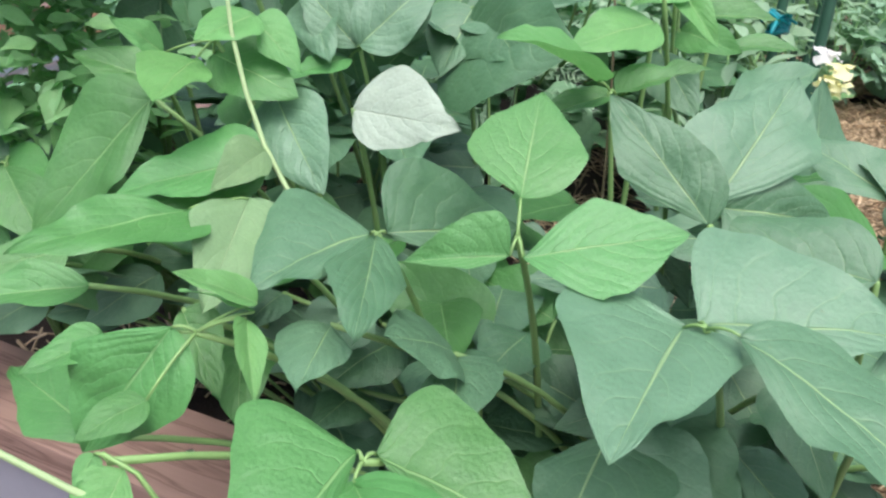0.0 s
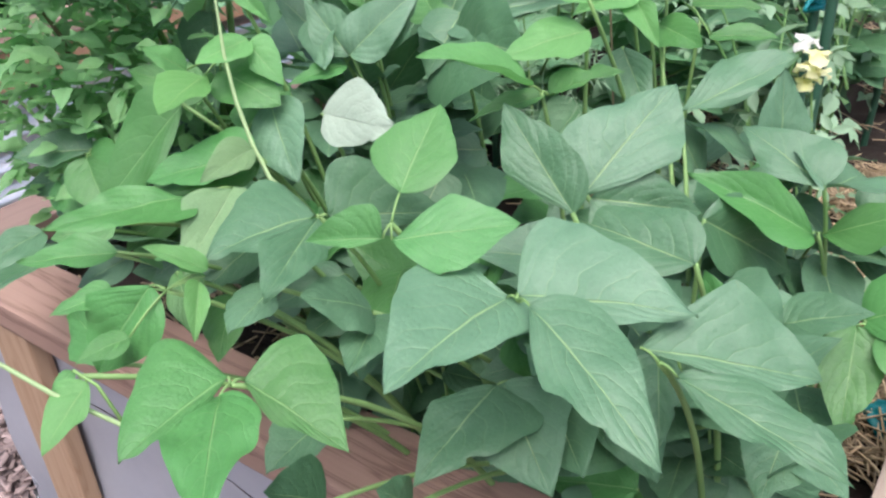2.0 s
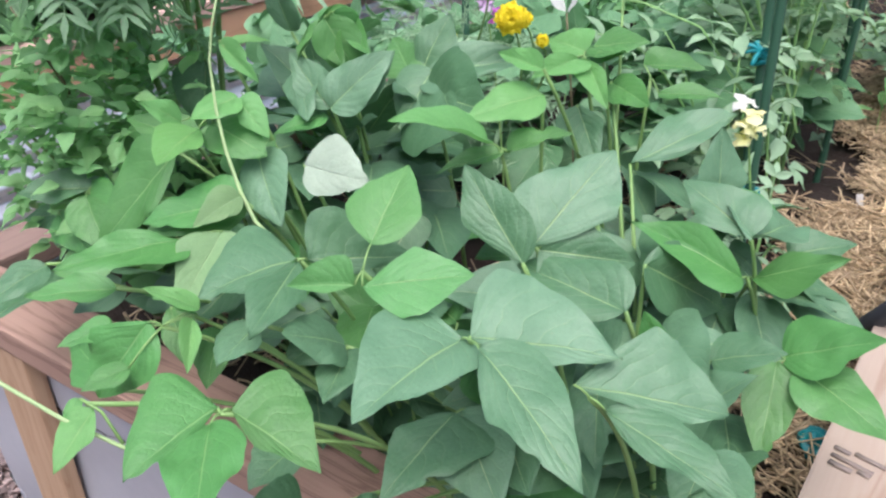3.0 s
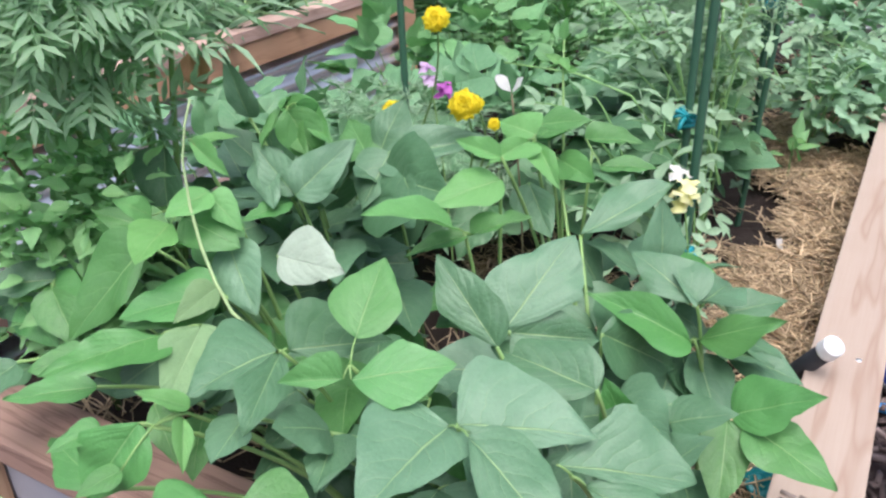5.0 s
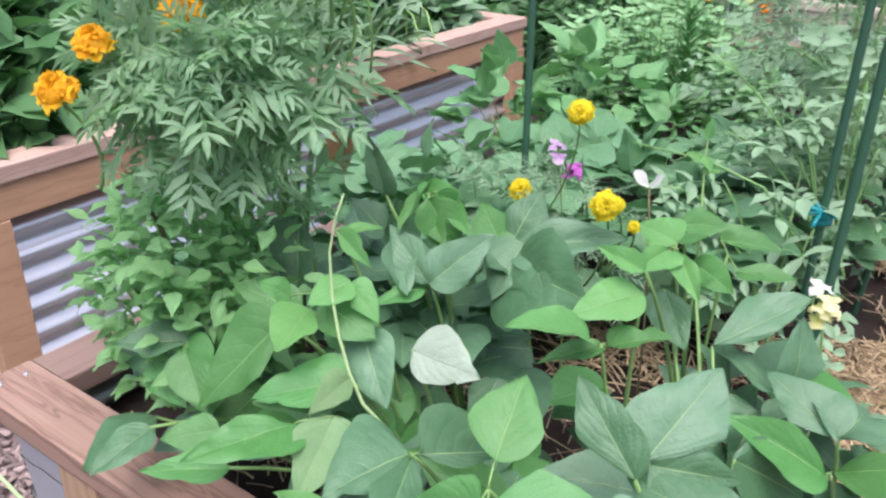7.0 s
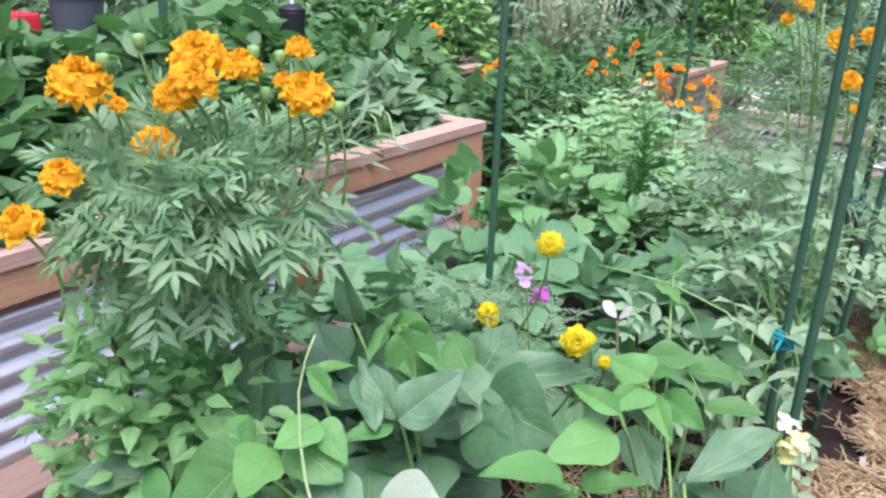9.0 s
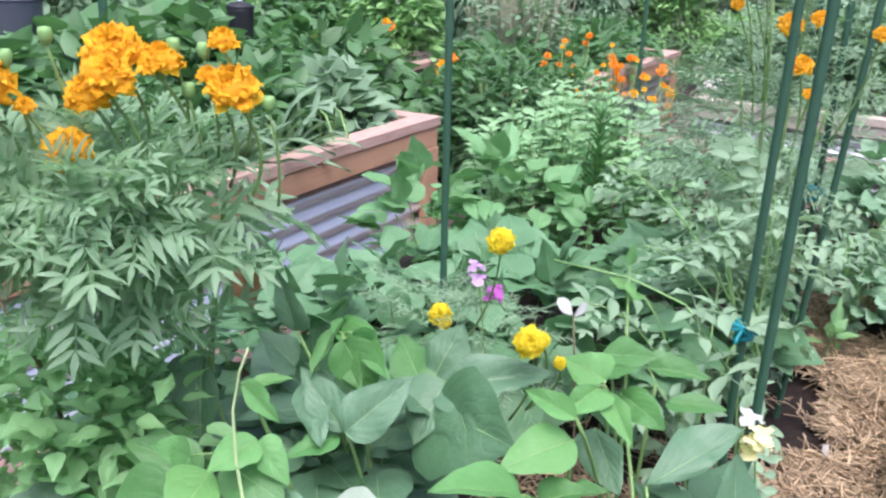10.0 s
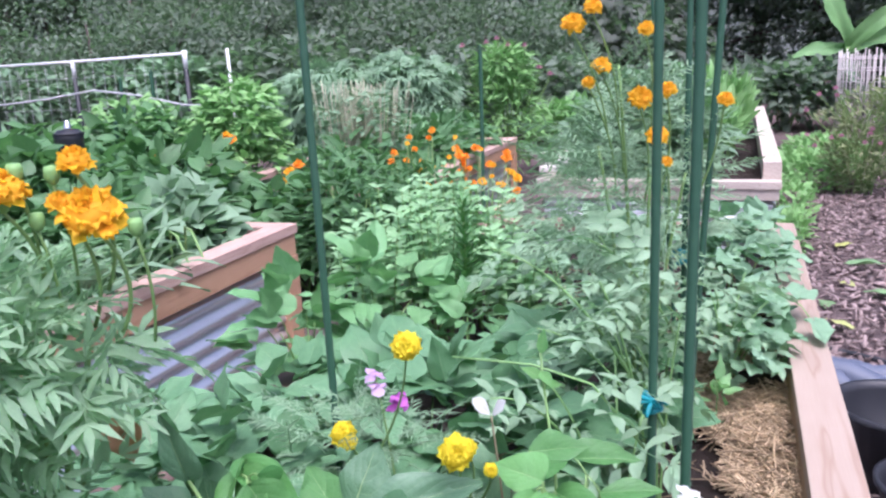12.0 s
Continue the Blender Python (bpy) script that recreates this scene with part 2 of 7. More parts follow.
def wood_mat(name, a, b, dark, along=1, knots=True, scale=1.0, heart=None, ring_mix=0.45):
    """Planed softwood: long growth rings, fibres, knots and weathering."""
    m, n, l, p = nodes_of(name)
    tc = n.new("ShaderNodeTexCoord")
    mp = n.new("ShaderNodeMapping")
    st = [1.0, 1.0, 1.0]
    st[along] = 0.09
    mp.inputs["Scale"].default_value = st
    if heart:
        mp.inputs["Location"].default_value = [-c * s for c, s in zip(heart, st)]
    l.new(tc.outputs["Object"], mp.inputs[0])
    wv = n.new("ShaderNodeTexWave")
    wv.wave_type, wv.rings_direction = "RINGS", "XYZ"[along]
    wv.inputs["Scale"].default_value, wv.inputs["Distortion"].default_value = 14.0 * scale, 5.0 if heart else 9.0
    wv.inputs["Detail"].default_value, wv.inputs["Detail Scale"].default_value = 2.0, 3.0
    l.new(mp.outputs[0], wv.inputs["Vector"])
    ring = ramp_node(n, l, wv.outputs[1], [(0.0, 0.0), (0.75, 0.15), (0.93, 1.0), (1.0, 0.3)])
    st2 = tuple(2.0 if k == along else 90.0 for k in range(3))
    fib = noise_node(n, l, 3.0, 4, 0.7, stretch=st2)
    stain = noise_node(n, l, 6.0, 4, 0.6)
    col = mix_node(n, l, stain, a, b)
    col = mix_node(n, l, math_node(n, l, "MULTIPLY", ring, ring_mix), col, dark)
    col = mix_node(n, l, math_node(n, l, "MULTIPLY", fib, 0.35), col, dark)
    if knots:
        vo = n.new("ShaderNodeTexVoronoi")
        mp2 = n.new("ShaderNodeMapping")
        st3 = [7.0, 7.0, 7.0]
        st3[along] = 2.6
        mp2.inputs["Scale"].default_value = st3
        l.new(tc.outputs["Object"], mp2.inputs[0])
        l.new(mp2.outputs[0], vo.inputs["Vector"])
        vo.inputs["Scale"].default_value = 0.8
        kn = ramp_node(n, l, vo.outputs["Distance"], [(0.05, 1.0), (0.09, 0.0)])
        col = mix_node(n, l, math_node(n, l, "MULTIPLY", kn, 0.6), col, dark)
    l.new(col, p.inputs["Base Color"])
    p.inputs["Roughness"].default_value = 0.75
    p.inputs["Specular IOR Level"].default_value = 0.25
    bump_node(n, l, math_node(n, l, "ADD", fib, math_node(n, l, "MULTIPLY", ring, -0.6)), 0.5, 0.0012, p.inputs["Normal"])
    return m


BRIGHT = leaf_mat("young_bean_leaf", (0.088, 0.255, 0.075), (0.122, 0.318, 0.100), (0.38, 0.58, 0.24), 0.40, 0.25, wax=0.5)
MID = leaf_mat("bean_leaf", (0.048, 0.165, 0.040), (0.104, 0.280, 0.074), (0.32, 0.52, 0.2), 0.45, 0.2, wax=0.6)
# dark old leaves; also paints the shade on leaves low between the plants
DARK = leaf_mat("old_and_shaded_bean_leaf", (0.040, 0.120, 0.052), (0.120, 0.238, 0.126), (0.36, 0.52, 0.22), 0.46, 0.12, blotch=0.12, wax=0.6)
PALE = leaf_mat("leaf_underside", (0.30, 0.385, 0.29), (0.39, 0.47, 0.37), (0.46, 0.54, 0.42), 0.6, 0.2, vein_mix=0.5)
PALE2 = leaf_mat("dull_leaf_underside", (0.13, 0.24, 0.10), (0.20, 0.32, 0.15), (0.30, 0.42, 0.22), 0.6, 0.2, vein_mix=0.5)
CRINKLED = leaf_mat("crinkled_bean_leaf", (0.075, 0.225, 0.065), (0.110, 0.295, 0.085), (0.30, 0.48, 0.2), 0.38, 0.2, veins=8.0, relief=0.0028)
YOUNG = leaf_mat("fresh_bean_shoot", (0.125, 0.33, 0.088), (0.20, 0.44, 0.150), (0.42, 0.62, 0.26), 0.42, 0.38, wax=0.45)
KINDS = {"young": YOUNG, "crinkled": CRINKLED, "bright": BRIGHT, "mid": MID, "dark": DARK, "pale": PALE, "pale2": PALE2}
STEM = plain_mat("green_stem", (0.13, 0.27, 0.07), (0.25, 0.39, 0.14), 0.5, scale=60, bump=0.2, depth=0.0005)
PALE_STEM = plain_mat("pale_stem", (0.28, 0.42, 0.17), (0.40, 0.52, 0.27), 0.5, scale=60, bump=0.2, depth=0.0005)
STEM_BROWN = plain_mat("brown_stem", (0.10, 0.09, 0.05), (0.20, 0.17, 0.09), 0.7, scale=60)
CAP_WOOD = wood_mat("pinkish_redwood", (0.30, 0.19, 0.145), (0.40, 0.275, 0.215), (0.11, 0.06, 0.045), 0, scale=1.5, heart=(0.0, 0.385, 0.50), ring_mix=0.6)
CAP_WOOD_Y = wood_mat("new_pine_board", (0.345, 0.285, 0.23), (0.41, 0.345, 0.285), (0.23, 0.14, 0.095), 1, scale=0.55, heart=(0.205, 0.0, 0.49), ring_mix=0.5)
TAN_WOOD = wood_mat("tan_stud", (0.38, 0.26, 0.165), (0.48, 0.345, 0.23), (0.24, 0.13, 0.07), 2)
TAN_CAP = wood_mat("tan_cap", (0.20, 0.14, 0.115), (0.28, 0.20, 0.165), (0.13, 0.075, 0.06), 1)
ORANGE_WOOD = wood_mat("orange_cedar", (0.42, 0.25, 0.15), (0.52, 0.34, 0.22), (0.29, 0.16, 0.09), 1)
OLD_WOOD_Y = wood_mat("weathered_cedar_cap", (0.46, 0.325, 0.27), (0.55, 0.41, 0.345), (0.28, 0.16, 0.125), 1)
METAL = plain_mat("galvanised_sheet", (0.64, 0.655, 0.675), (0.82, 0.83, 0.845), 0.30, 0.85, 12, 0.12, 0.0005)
# dull front sheet: the sky it would mirror is put into its blue-grey colour
SKY_TINT_METAL = plain_mat("sky_tinted_zinc_sheet", (0.33, 0.34, 0.38), (0.45, 0.46, 0.50), 0.5, 0.25, 12, 0.12, 0.0005)
SOIL = plain_mat("dark_soil", (0.025, 0.017, 0.014), (0.07, 0.048, 0.038), 0.95, scale=60, bump=1.0, depth=0.02)
BARK = plain_mat("bark_mulch_ground", (0.06, 0.042, 0.040), (0.19, 0.14, 0.132), 0.95, scale=30, bump=1.0, depth=0.02)
CHIP = plain_mat("bark_chip", (0.04, 0.027, 0.025), (0.40, 0.31, 0.285), 0.9, scale=40, island=True)
STRAW = plain_mat("straw", (0.09, 0.055, 0.03), (0.80, 0.63, 0.40), 0.75, scale=40, island=True)
STAKE_GREEN = plain_mat("green_plastic_coat", (0.022, 0.075, 0.045), (0.045, 0.115, 0.07), 0.45, scale=80, bump=0.15, depth=0.0006)


# ---- ground and raised beds ----
CAP_Z, CAP_T = 0.55, 0.038


def ground_sheet():
    bm = bmesh.new()
    ticks = [-400, -120, -50, -25, -14, -8] + [-5 + 0.25 * k for k in range(41)] + [6, 8, 11, 15, 20, 27, 36, 50, 90, 200, 400]
    tocks = [-200, -60, -20, -8, -4, -2] + [-1 + 0.25 * k for k in range(40)] + [10, 12, 15, 20, 27, 36, 50, 90, 200, 400]
    rows = []
    for y in tocks:
        rows.append([bm.verts.new((x, y, 0.02 * noise.noise((x * 1.3, y * 1.3, 0)) + 0.010 * noise.noise((x * 5, y * 5, 2)))) for x in ticks])
    for one, two in zip(rows, rows[1:]):
        for k in range(len(ticks) - 1):
            bm.faces.new((one[k], one[k + 1], two[k + 1], two[k]))
    ob = new("ground", link_mesh(bm, "ground", BARK))
    return tagged(ob, "brown bark mulch path between the raised beds", "ground", kind="structure")


ground_sheet()


def corrugated(bm, a, b, z0, z1, pitch=0.068, deep=0.0145, n=8):
    """A sheet of level corrugations between the plan points a and b."""
    a, b = Vector((*a, 0)), Vector((*b, 0))
    out = Vector((0, 0, 1)).cross((b - a).normalized())
    rows = []
    count = max(8, round((z1 - z0) / pitch * n))
    for side in (0, 1):
        for k in range(count + 1):
            z = z0 + (z1 - z0) * k / count
            off = out * (deep * math.sin(2 * math.pi * (z - z0) / pitch) - 0.0012 * side)
            rows.append([bm.verts.new(a.lerp(b, s / 6) + off + Vector((0, 0, z))) for s in range(7)])
    half = count + 1
    for one, two in list(zip(rows[:half], rows[1:half])) + list(zip(rows[half:], rows[half + 1:])):
        for s in range(6):
            bm.faces.new((one[s], one[s + 1], two[s + 1], two[s]))
    return bm


def boards(bed, name, lo, hi, wood, label="", bevel=0.004, cuts=6):
    return part(name, box(bmesh.new(), lo, hi, bevel, cuts, 0.0012), wood, bed, label, smooth=False)


X0, X1, Y0, Y1 = -1.035, 0.235, 0.33, 3.56
bed = thing("raised_bed", "corrugated steel raised bed with pinkish wooden cap boards", "raised bed")
W = 0.092
boards(bed, "cap_board", (X0, Y0, CAP_Z - CAP_T), (X1 - W - 0.001, Y0 + W, CAP_Z), CAP_WOOD, "weathered pinkish redwood cap board with cracks")
boards(bed, "cap_board", (X1 - W, Y0, CAP_Z - CAP_T), (X1, Y1, CAP_Z + 0.002), CAP_WOOD_Y, "pale new pine cap board with growth rings")
boards(bed, "cap_board", (X0, Y0 + W + 0.002, CAP_Z - CAP_T), (X0 + W, Y1, CAP_Z - 0.002), TAN_CAP, "tan cap board")
boards(bed, "cap_board", (X0 + W + 0.002, Y1 - W, CAP_Z - CAP_T), (X1 - W - 0.002, Y1, CAP_Z - 0.001), CAP_WOOD)
IN = 0.035
part("corrugated_panel", corrugated(bmesh.new(), (X0 + IN, Y0 + IN), (X1 - IN, Y0 + IN), 0.02, CAP_Z - CAP_T, 0.24, 0.003), SKY_TINT_METAL, bed, "nearly flat galvanised steel sheet")
for a, b in (((X1 - IN, Y0 + IN), (X1 - IN, Y1 - IN)), ((X1 - IN, Y1 - IN), (X0 + IN, Y1 - IN)), ((X0 + IN, Y1 - IN), (X0 + IN, Y0 + IN))):
    part("corrugated_panel", corrugated(bmesh.new(), a, b, 0.02, CAP_Z - CAP_T), METAL, bed, "galvanised corrugated steel sheet")
for x, y in ((X0 + 0.20, Y0 + 0.004), (X1 - 0.11, Y0 + 0.004)):
    boards(bed, "post", (x, y, -0.05), (x + 0.089, y + 0.036 - 0.012, CAP_Z - CAP_T - 0.001), TAN_WOOD, "tan upright stud", cuts=3)
boards(bed, "rail", (X0 + 0.03, Y0 + 0.050, CAP_Z - CAP_T - 0.092), (X1 - 0.03, Y0 + 0.084, CAP_Z - CAP_T - 0.001), CAP_WOOD)
boards(bed, "rail", (X1 - 0.090, Y0 + 0.09, CAP_Z - CAP_T - 0.062), (X1 - 0.056, Y1 - 0.05, CAP_Z - CAP_T - 0.001), TAN_WOOD)

for x, y in ((X0 + 0.03, Y0 + 0.028), (X0 + 0.034, Y0 + 0.066), (-0.42, Y0 + 0.045), (X1 - W + 0.03, Y0 + 0.05), (X1 - W + 0.06, 0.97)):
    screw = tube(bmesh.new(), [(x, y, CAP_Z - 0.02), (x, y, CAP_Z + 0.0028), (x, y, CAP_Z + 0.0035)], 0.0045, 0.0032, 10)
    part("screw", screw, METAL, bed, "small zinc screw head")

SOIL_Z = 0.42


def soil_sheet(name, x0, x1, y0, y1, z, label):
    bm = bmesh.new()
    nx, ny = max(4, round((x1 - x0) / 0.03)), max(4, round((y1 - y0) / 0.03))
    rows = [[bm.verts.new((x0 + (x1 - x0) * i / nx, y0 + (y1 - y0) * j / ny,
             z + 0.018 * noise.noise((i * 0.13, j * 0.13, z)) + 0.010 * noise.noise((i * 0.9, j * 0.9, z)))) for i in range(nx + 1)] for j in range(ny + 1)]
    for one, two in zip(rows, rows[1:]):
        for k in range(nx):
            bm.faces.new((one[k], one[k + 1], two[k + 1], two[k]))
    ob = new(name, link_mesh(bm, name, SOIL))
    return tagged(ob, label, "soil", kind="stuff")


soil_sheet("bed_soil", X0 + 0.03, X1 - 0.03, Y0 + 0.03, Y1 - 0.03, SOIL_Z, "dark damp garden soil inside the raised bed")


def neighbour_bed(x1, y0, y1, top, wide, label):
    """A like bed whose long steel side faces the path."""
    nb = thing("raised_bed", label, "raised bed", group="beds")
    x0 = x1 - wide
    for x in (x1 - W, x0):
        boards(nb, "cap_board", (x, y0, top - CAP_T), (x + W, y1, top), OLD_WOOD_Y, cuts=10)
    for y in (y0, y1 - W):
        boards(nb, "cap_board", (x0 + W + 0.002, y, top - CAP_T - 0.002), (x1 - W - 0.002, y + W, top - 0.002), OLD_WOOD_Y)
    boards(nb, "rail", (x1 - 0.042, y0 + 0.01, top - CAP_T - 0.085), (x1 - 0.008, y1 - 0.01, top - CAP_T - 0.001), ORANGE_WOOD, "orange cedar rail", cuts=10)
    boards(nb, "foot_board", (x1 - 0.042, y0 + 0.09, 0.0), (x1 - 0.008, y1 - 0.09, 0.07), ORANGE_WOOD, cuts=10)
    for a, b in (((x1 - 0.045, y0 + 0.03), (x1 - 0.045, y1 - 0.03)), ((x0 + 0.04, y1 - 0.03), (x0 + 0.04, y0 + 0.03)), ((x0 + 0.04, y0 + 0.04), (x1 - 0.06, y0 + 0.04)), ((x1 - 0.06, y1 - 0.04), (x0 + 0.04, y1 - 0.04))):
        part("corrugated_panel", corrugated(bmesh.new(), a, b, 0.02, top - CAP_T - 0.002), METAL, nb, "galvanised corrugated steel sheet")
    for y in (y0 + 0.005, y1 - 0.094):
        boards(nb, "post", (x1 - 0.04, y, -0.05), (x1 - 0.004, y + 0.089, top - CAP_T - 0.086), ORANGE_WOOD, "reddish post", cuts=3)
    soil_sheet("bed_soil", x0 + 0.05, x1 - 0.06, y0 + 0.05, y1 - 0.06, top - 0.10, "dark soil of the neighbouring bed under leaves")
    return nb


neighbour_bed(-1.62, 0.62, 2.88, 0.645, 1.25, "raised bed with corrugated steel side and orange cedar rail")
neighbour_bed(-1.70, 4.2, 6.75, 0.55, 1.25, "far raised bed with corrugated steel side and tan cap board")


def far_bed():
    x0, x1, y0, y1, top = -1.05, 0.235, 4.58, 8.4, 0.55
    fb = thing("raised_bed", "far raised bed framed with pale sun-bleached boards, mostly bare soil", "raised bed", group="beds")
    pale = wood_mat("bleached_board", (0.50, 0.44, 0.38), (0.60, 0.54, 0.47), (0.32, 0.23, 0.17), 1)
    boards(fb, "cap_board", (x0, y0, top - 0.04), (x1, y0 + W, top), pale)
    boards(fb, "cap_board", (x1 - W, y0 + W + 0.002, top - 0.02), (x1, y1, top + 0.09), pale)
    boards(fb, "cap_board", (x0, y0 + W + 0.002, top - 0.04), (x0 + W, y1, top - 0.002), pale)
    boards(fb, "cap_board", (x0 + W + 0.002, y1 - W, top - 0.04), (x1 - W - 0.002, y1, top - 0.002), pale)
    boards(fb, "rail", (x0 + 0.01, y0 + 0.012, top - 0.10), (x1 - 0.01, y0 + 0.05, top - 0.041), pale)
    for a, b in (((x0 + IN, y0 + 0.06), (x1 - IN, y0 + 0.06)), ((x1 - IN, y0 + 0.06), (x1 - IN, y1 - IN)), ((x0 + IN, y1 - IN), (x0 + IN, y0 + 0.06))):
        part("corrugated_panel", corrugated(bmesh.new(), a, b, 0.02, top - 0.042), METAL, fb)
    soil_sheet("bed_soil", x0 + 0.05, x1 - 0.06, y0 + 0.08, y1 - 0.06, top - 0.10, "bare dark soil of the far bed")


far_bed()


# ---- bean plants ----
ROOT = {"A": (-0.03, 0.52), "B": (-0.15, 0.50), "C": (-0.23, 0.50), "D": (-0.33, 0.56), "E": (-0.03, 0.60), "F": (-0.15, 0.62), "G": (0.06, 0.74), "H": (0.07, 0.70),
        "I": (0.04, 0.52), "J": (-0.10, 0.47), "K": (-0.20, 0.47), "L": (-0.36, 0.56), "M": (-0.37, 0.66), "N": (-0.30, 0.74), "O": (-0.14, 0.80), "P": (-0.55, 0.62), "Q": (-0.08, 0.54)}
SHOWN = {"A": "bean plant with large dark blue-green leaflets, in the straw-mulched bed", "B": "bean plant with one bright three-part leaf on a straight stalk",
         "J": "low bean plant with bright leaves reaching over the front board", "K": "young bean shoot with crinkled and curling bright leaves",
         "L": "climbing bean shoot with a thin pale vine and small leaves", "D": "bean plant with one leaf turned to its whitish underside",
         "H": "bean plant with glossy bright leaves beside the pale cap board"}
BEANS, NODES, LEAVES = {}, {}, [0]


def bean_plant(key):
    if key not in BEANS:
        x, y = ROOT[key]
        BEANS[key] = thing("bean_plant", SHOWN.get(key, "bushy bean plant with dark green three-part leaves in the bed"), "bean plant", (x, y, SOIL_Z - 0.01), "bean plants")
        NODES[key] = []
    return BEANS[key]


def blade(left, right, rows=26, cols=7, droop=0.1, fold=0.15, wave=0.02, quilt=0.006, curl=0.0, tip=1.0, seed=0):
    """A bean leaflet of length 1 along +y, facing +z. left and right: how far each half reaches aside, and how far along the midrib it does so."""
    bm = bmesh.new()
    uv = bm.loops.layers.uv.verify()
    rnd = random.Random(seed)
    ph, ph2, full = rnd.uniform(0, 6), rnd.uniform(0, 6), rnd.uniform(1.5, 1.95)
    knee = 0.30
    bite = [(rnd.uniform(0.10, 0.30) if rnd.random() < 0.22 else 0.0, rnd.uniform(0.6, 0.9), rnd.uniform(0.03, 0.07)) for _ in range(2)]

    def rim(side, f):
        wide, at = right if side > 0 else left
        at = max(at, 0.14)
        if f < knee:
            a = f / knee * math.pi / 2
            back = 0.10 * wide * math.sin(2 * a) * (at < 0.3)
            wedge = min(1.0, max(0.0, (at - 0.30) * 10)) * 0.8
            g = f / knee
            return wide * (math.sin(a) ** 0.85 * (1 - wedge) + g * wedge), (at * (1 - math.cos(a)) ** 0.9 - back) * (1 - wedge) + at * g * wedge
        u = (f - knee) / (1 - knee)
        belly = full if at < 0.34 else full - 0.25
        return wide * max(0.0, 1 - u ** belly) ** tip, at + (1 - at) * (u * 0.9 + 0.1 * u * u)

    grid, told = [], {}
    for i in range(rows + 1):
        f = (i / rows) ** 1.1
        line = []
        for j in range(-cols, cols + 1):
            s = j / cols
            a = abs(s)
            ex, ey = rim(s, f)
            deep, where, broad = bite[s > 0]
            soft = 0.014 * math.sin(f * 29 + ph + 2 * (s > 0)) + 0.032 * math.sin(f * 11 + ph2 + 3 * (s > 0)) - deep * math.exp(-((f - where) / broad) ** 2)
            x = math.copysign(ex * a * (1 + soft * a ** 3), s) if j else 0.0
            y = f + (ey - f) * a ** 1.15
            z = droop * 1.4 * f * (1 - f) + fold * abs(x) * (1 - 0.9 * abs(x))
            z += wave * a * a * (math.sin(f * 10 + ph + (1.8 if s > 0 else 0)) + 0.5 * math.sin(f * 19 + ph2 + 2 * (s > 0)))
            z += 0.022 * noise.noise((x * 4 + ph, y * 4 + ph2, seed * 0.37)) + 0.006 * noise.noise((x * 13, y * 13, seed * 0.61))
            z += quilt * min(1.0, ex * 3) * abs(math.sin(math.pi * 6 * (f - 0.34 * a) + ph)) * min(1.0, 4 * a * (1.05 - a)) * (1 - f * 0.6)
            z -= curl * a ** 3 * ex
            z -= 0.010 * math.exp(-(s * 6) ** 2) * (1 - f)
            vert = bm.verts.new((x, y, z))
            told[vert] = (0.5 + 0.5 * s, f)
            line.append(vert)
        grid.append(line)
    for one, two in zip(grid, grid[1:]):
        for j in range(2 * cols):
            face = bm.faces.new((one[j], one[j + 1], two[j + 1], two[j]))
            for lp in face.loops:
                lp[uv].uv = told[lp.vert]
    return bm


def bean_leaf(key, base, tip, ratio, kind, normal, left=None, right=None):
    """One leaflet from its base to its tip; halves not given are drawn from the ratio of width to length."""
    plant = bean_plant(key)
    LEAVES[0] += 1
    rnd = random.Random(LEAVES[0] * 7)
    m, length = frame_from(base, tip, normal)
    lean = rnd.choice((-1, 0, 1)) * rnd.uniform(0.08, 0.24)
    left = left or (ratio * 0.54 * (1 + lean), 0.30 - 0.5 * lean)
    right = right or (ratio * 0.54 * (1 - lean), 0.30 + 0.5 * lean)
    bm = blade(left, right, droop=rnd.uniform(0.02, 0.16), fold=rnd.uniform(0.05, 0.28) if ratio > 0.45 else 0.7, wave=rnd.uniform(0.010, 0.024),
               quilt=0.011 if kind == "crinkled" else rnd.uniform(0.002, 0.006), curl=rnd.uniform(-0.03, 0.12), tip=rnd.uniform(0.9, 1.1), seed=LEAVES[0])
    me = link_mesh(bm, "leaf", KINDS[kind])
    piece("leaf", me, child_pose(plant, m @ Matrix.Scale(length, 4)), plant)
    NODES[key].append(Vector(base))


bean_leaf('A', (-0.056, 0.344, 0.800), (0.045, 0.375, 0.803), 0.66, 'dark', (0.1, -0.45, 0.9), (0.55, 0.04), (0.17, 0.42))
bean_leaf('A', (-0.062, 0.342, 0.797), (-0.069, 0.231, 0.797), 0.70, 'dark', (0.1, -0.3, 0.95), (0.27, 0.22), (0.52, 0.15))
bean_leaf('A', (-0.036, 0.325, 0.810), (0.069, 0.275, 0.777), 0.50, 'dark', (0.25, -0.2, 0.95), (0.29, 0.27), (0.22, 0.43))
bean_leaf('B', (-0.155, 0.359, 0.838), (-0.172, 0.432, 0.872), 0.92, 'bright', (0.2, -0.75, 0.6), (0.43, 0.38), (0.37, 0.32))
bean_leaf('B', (-0.143, 0.333, 0.819), (-0.070, 0.372, 0.832), 0.62, 'bright', (0.1, -0.55, 0.85), (0.30, 0.46), (0.38, 0.39))
bean_leaf('B', (-0.149, 0.331, 0.819), (-0.196, 0.307, 0.815), 0.42, 'bright', (0, -0.75, 0.6), (0.13, 0.38), (0.40, 0.06))
bean_leaf('C', (-0.250, 0.370, 0.790), (-0.273, 0.283, 0.791), 0.72, 'dark', (0.1, -0.4, 0.9), (0.21, 0.62), (0.62, 0.04))
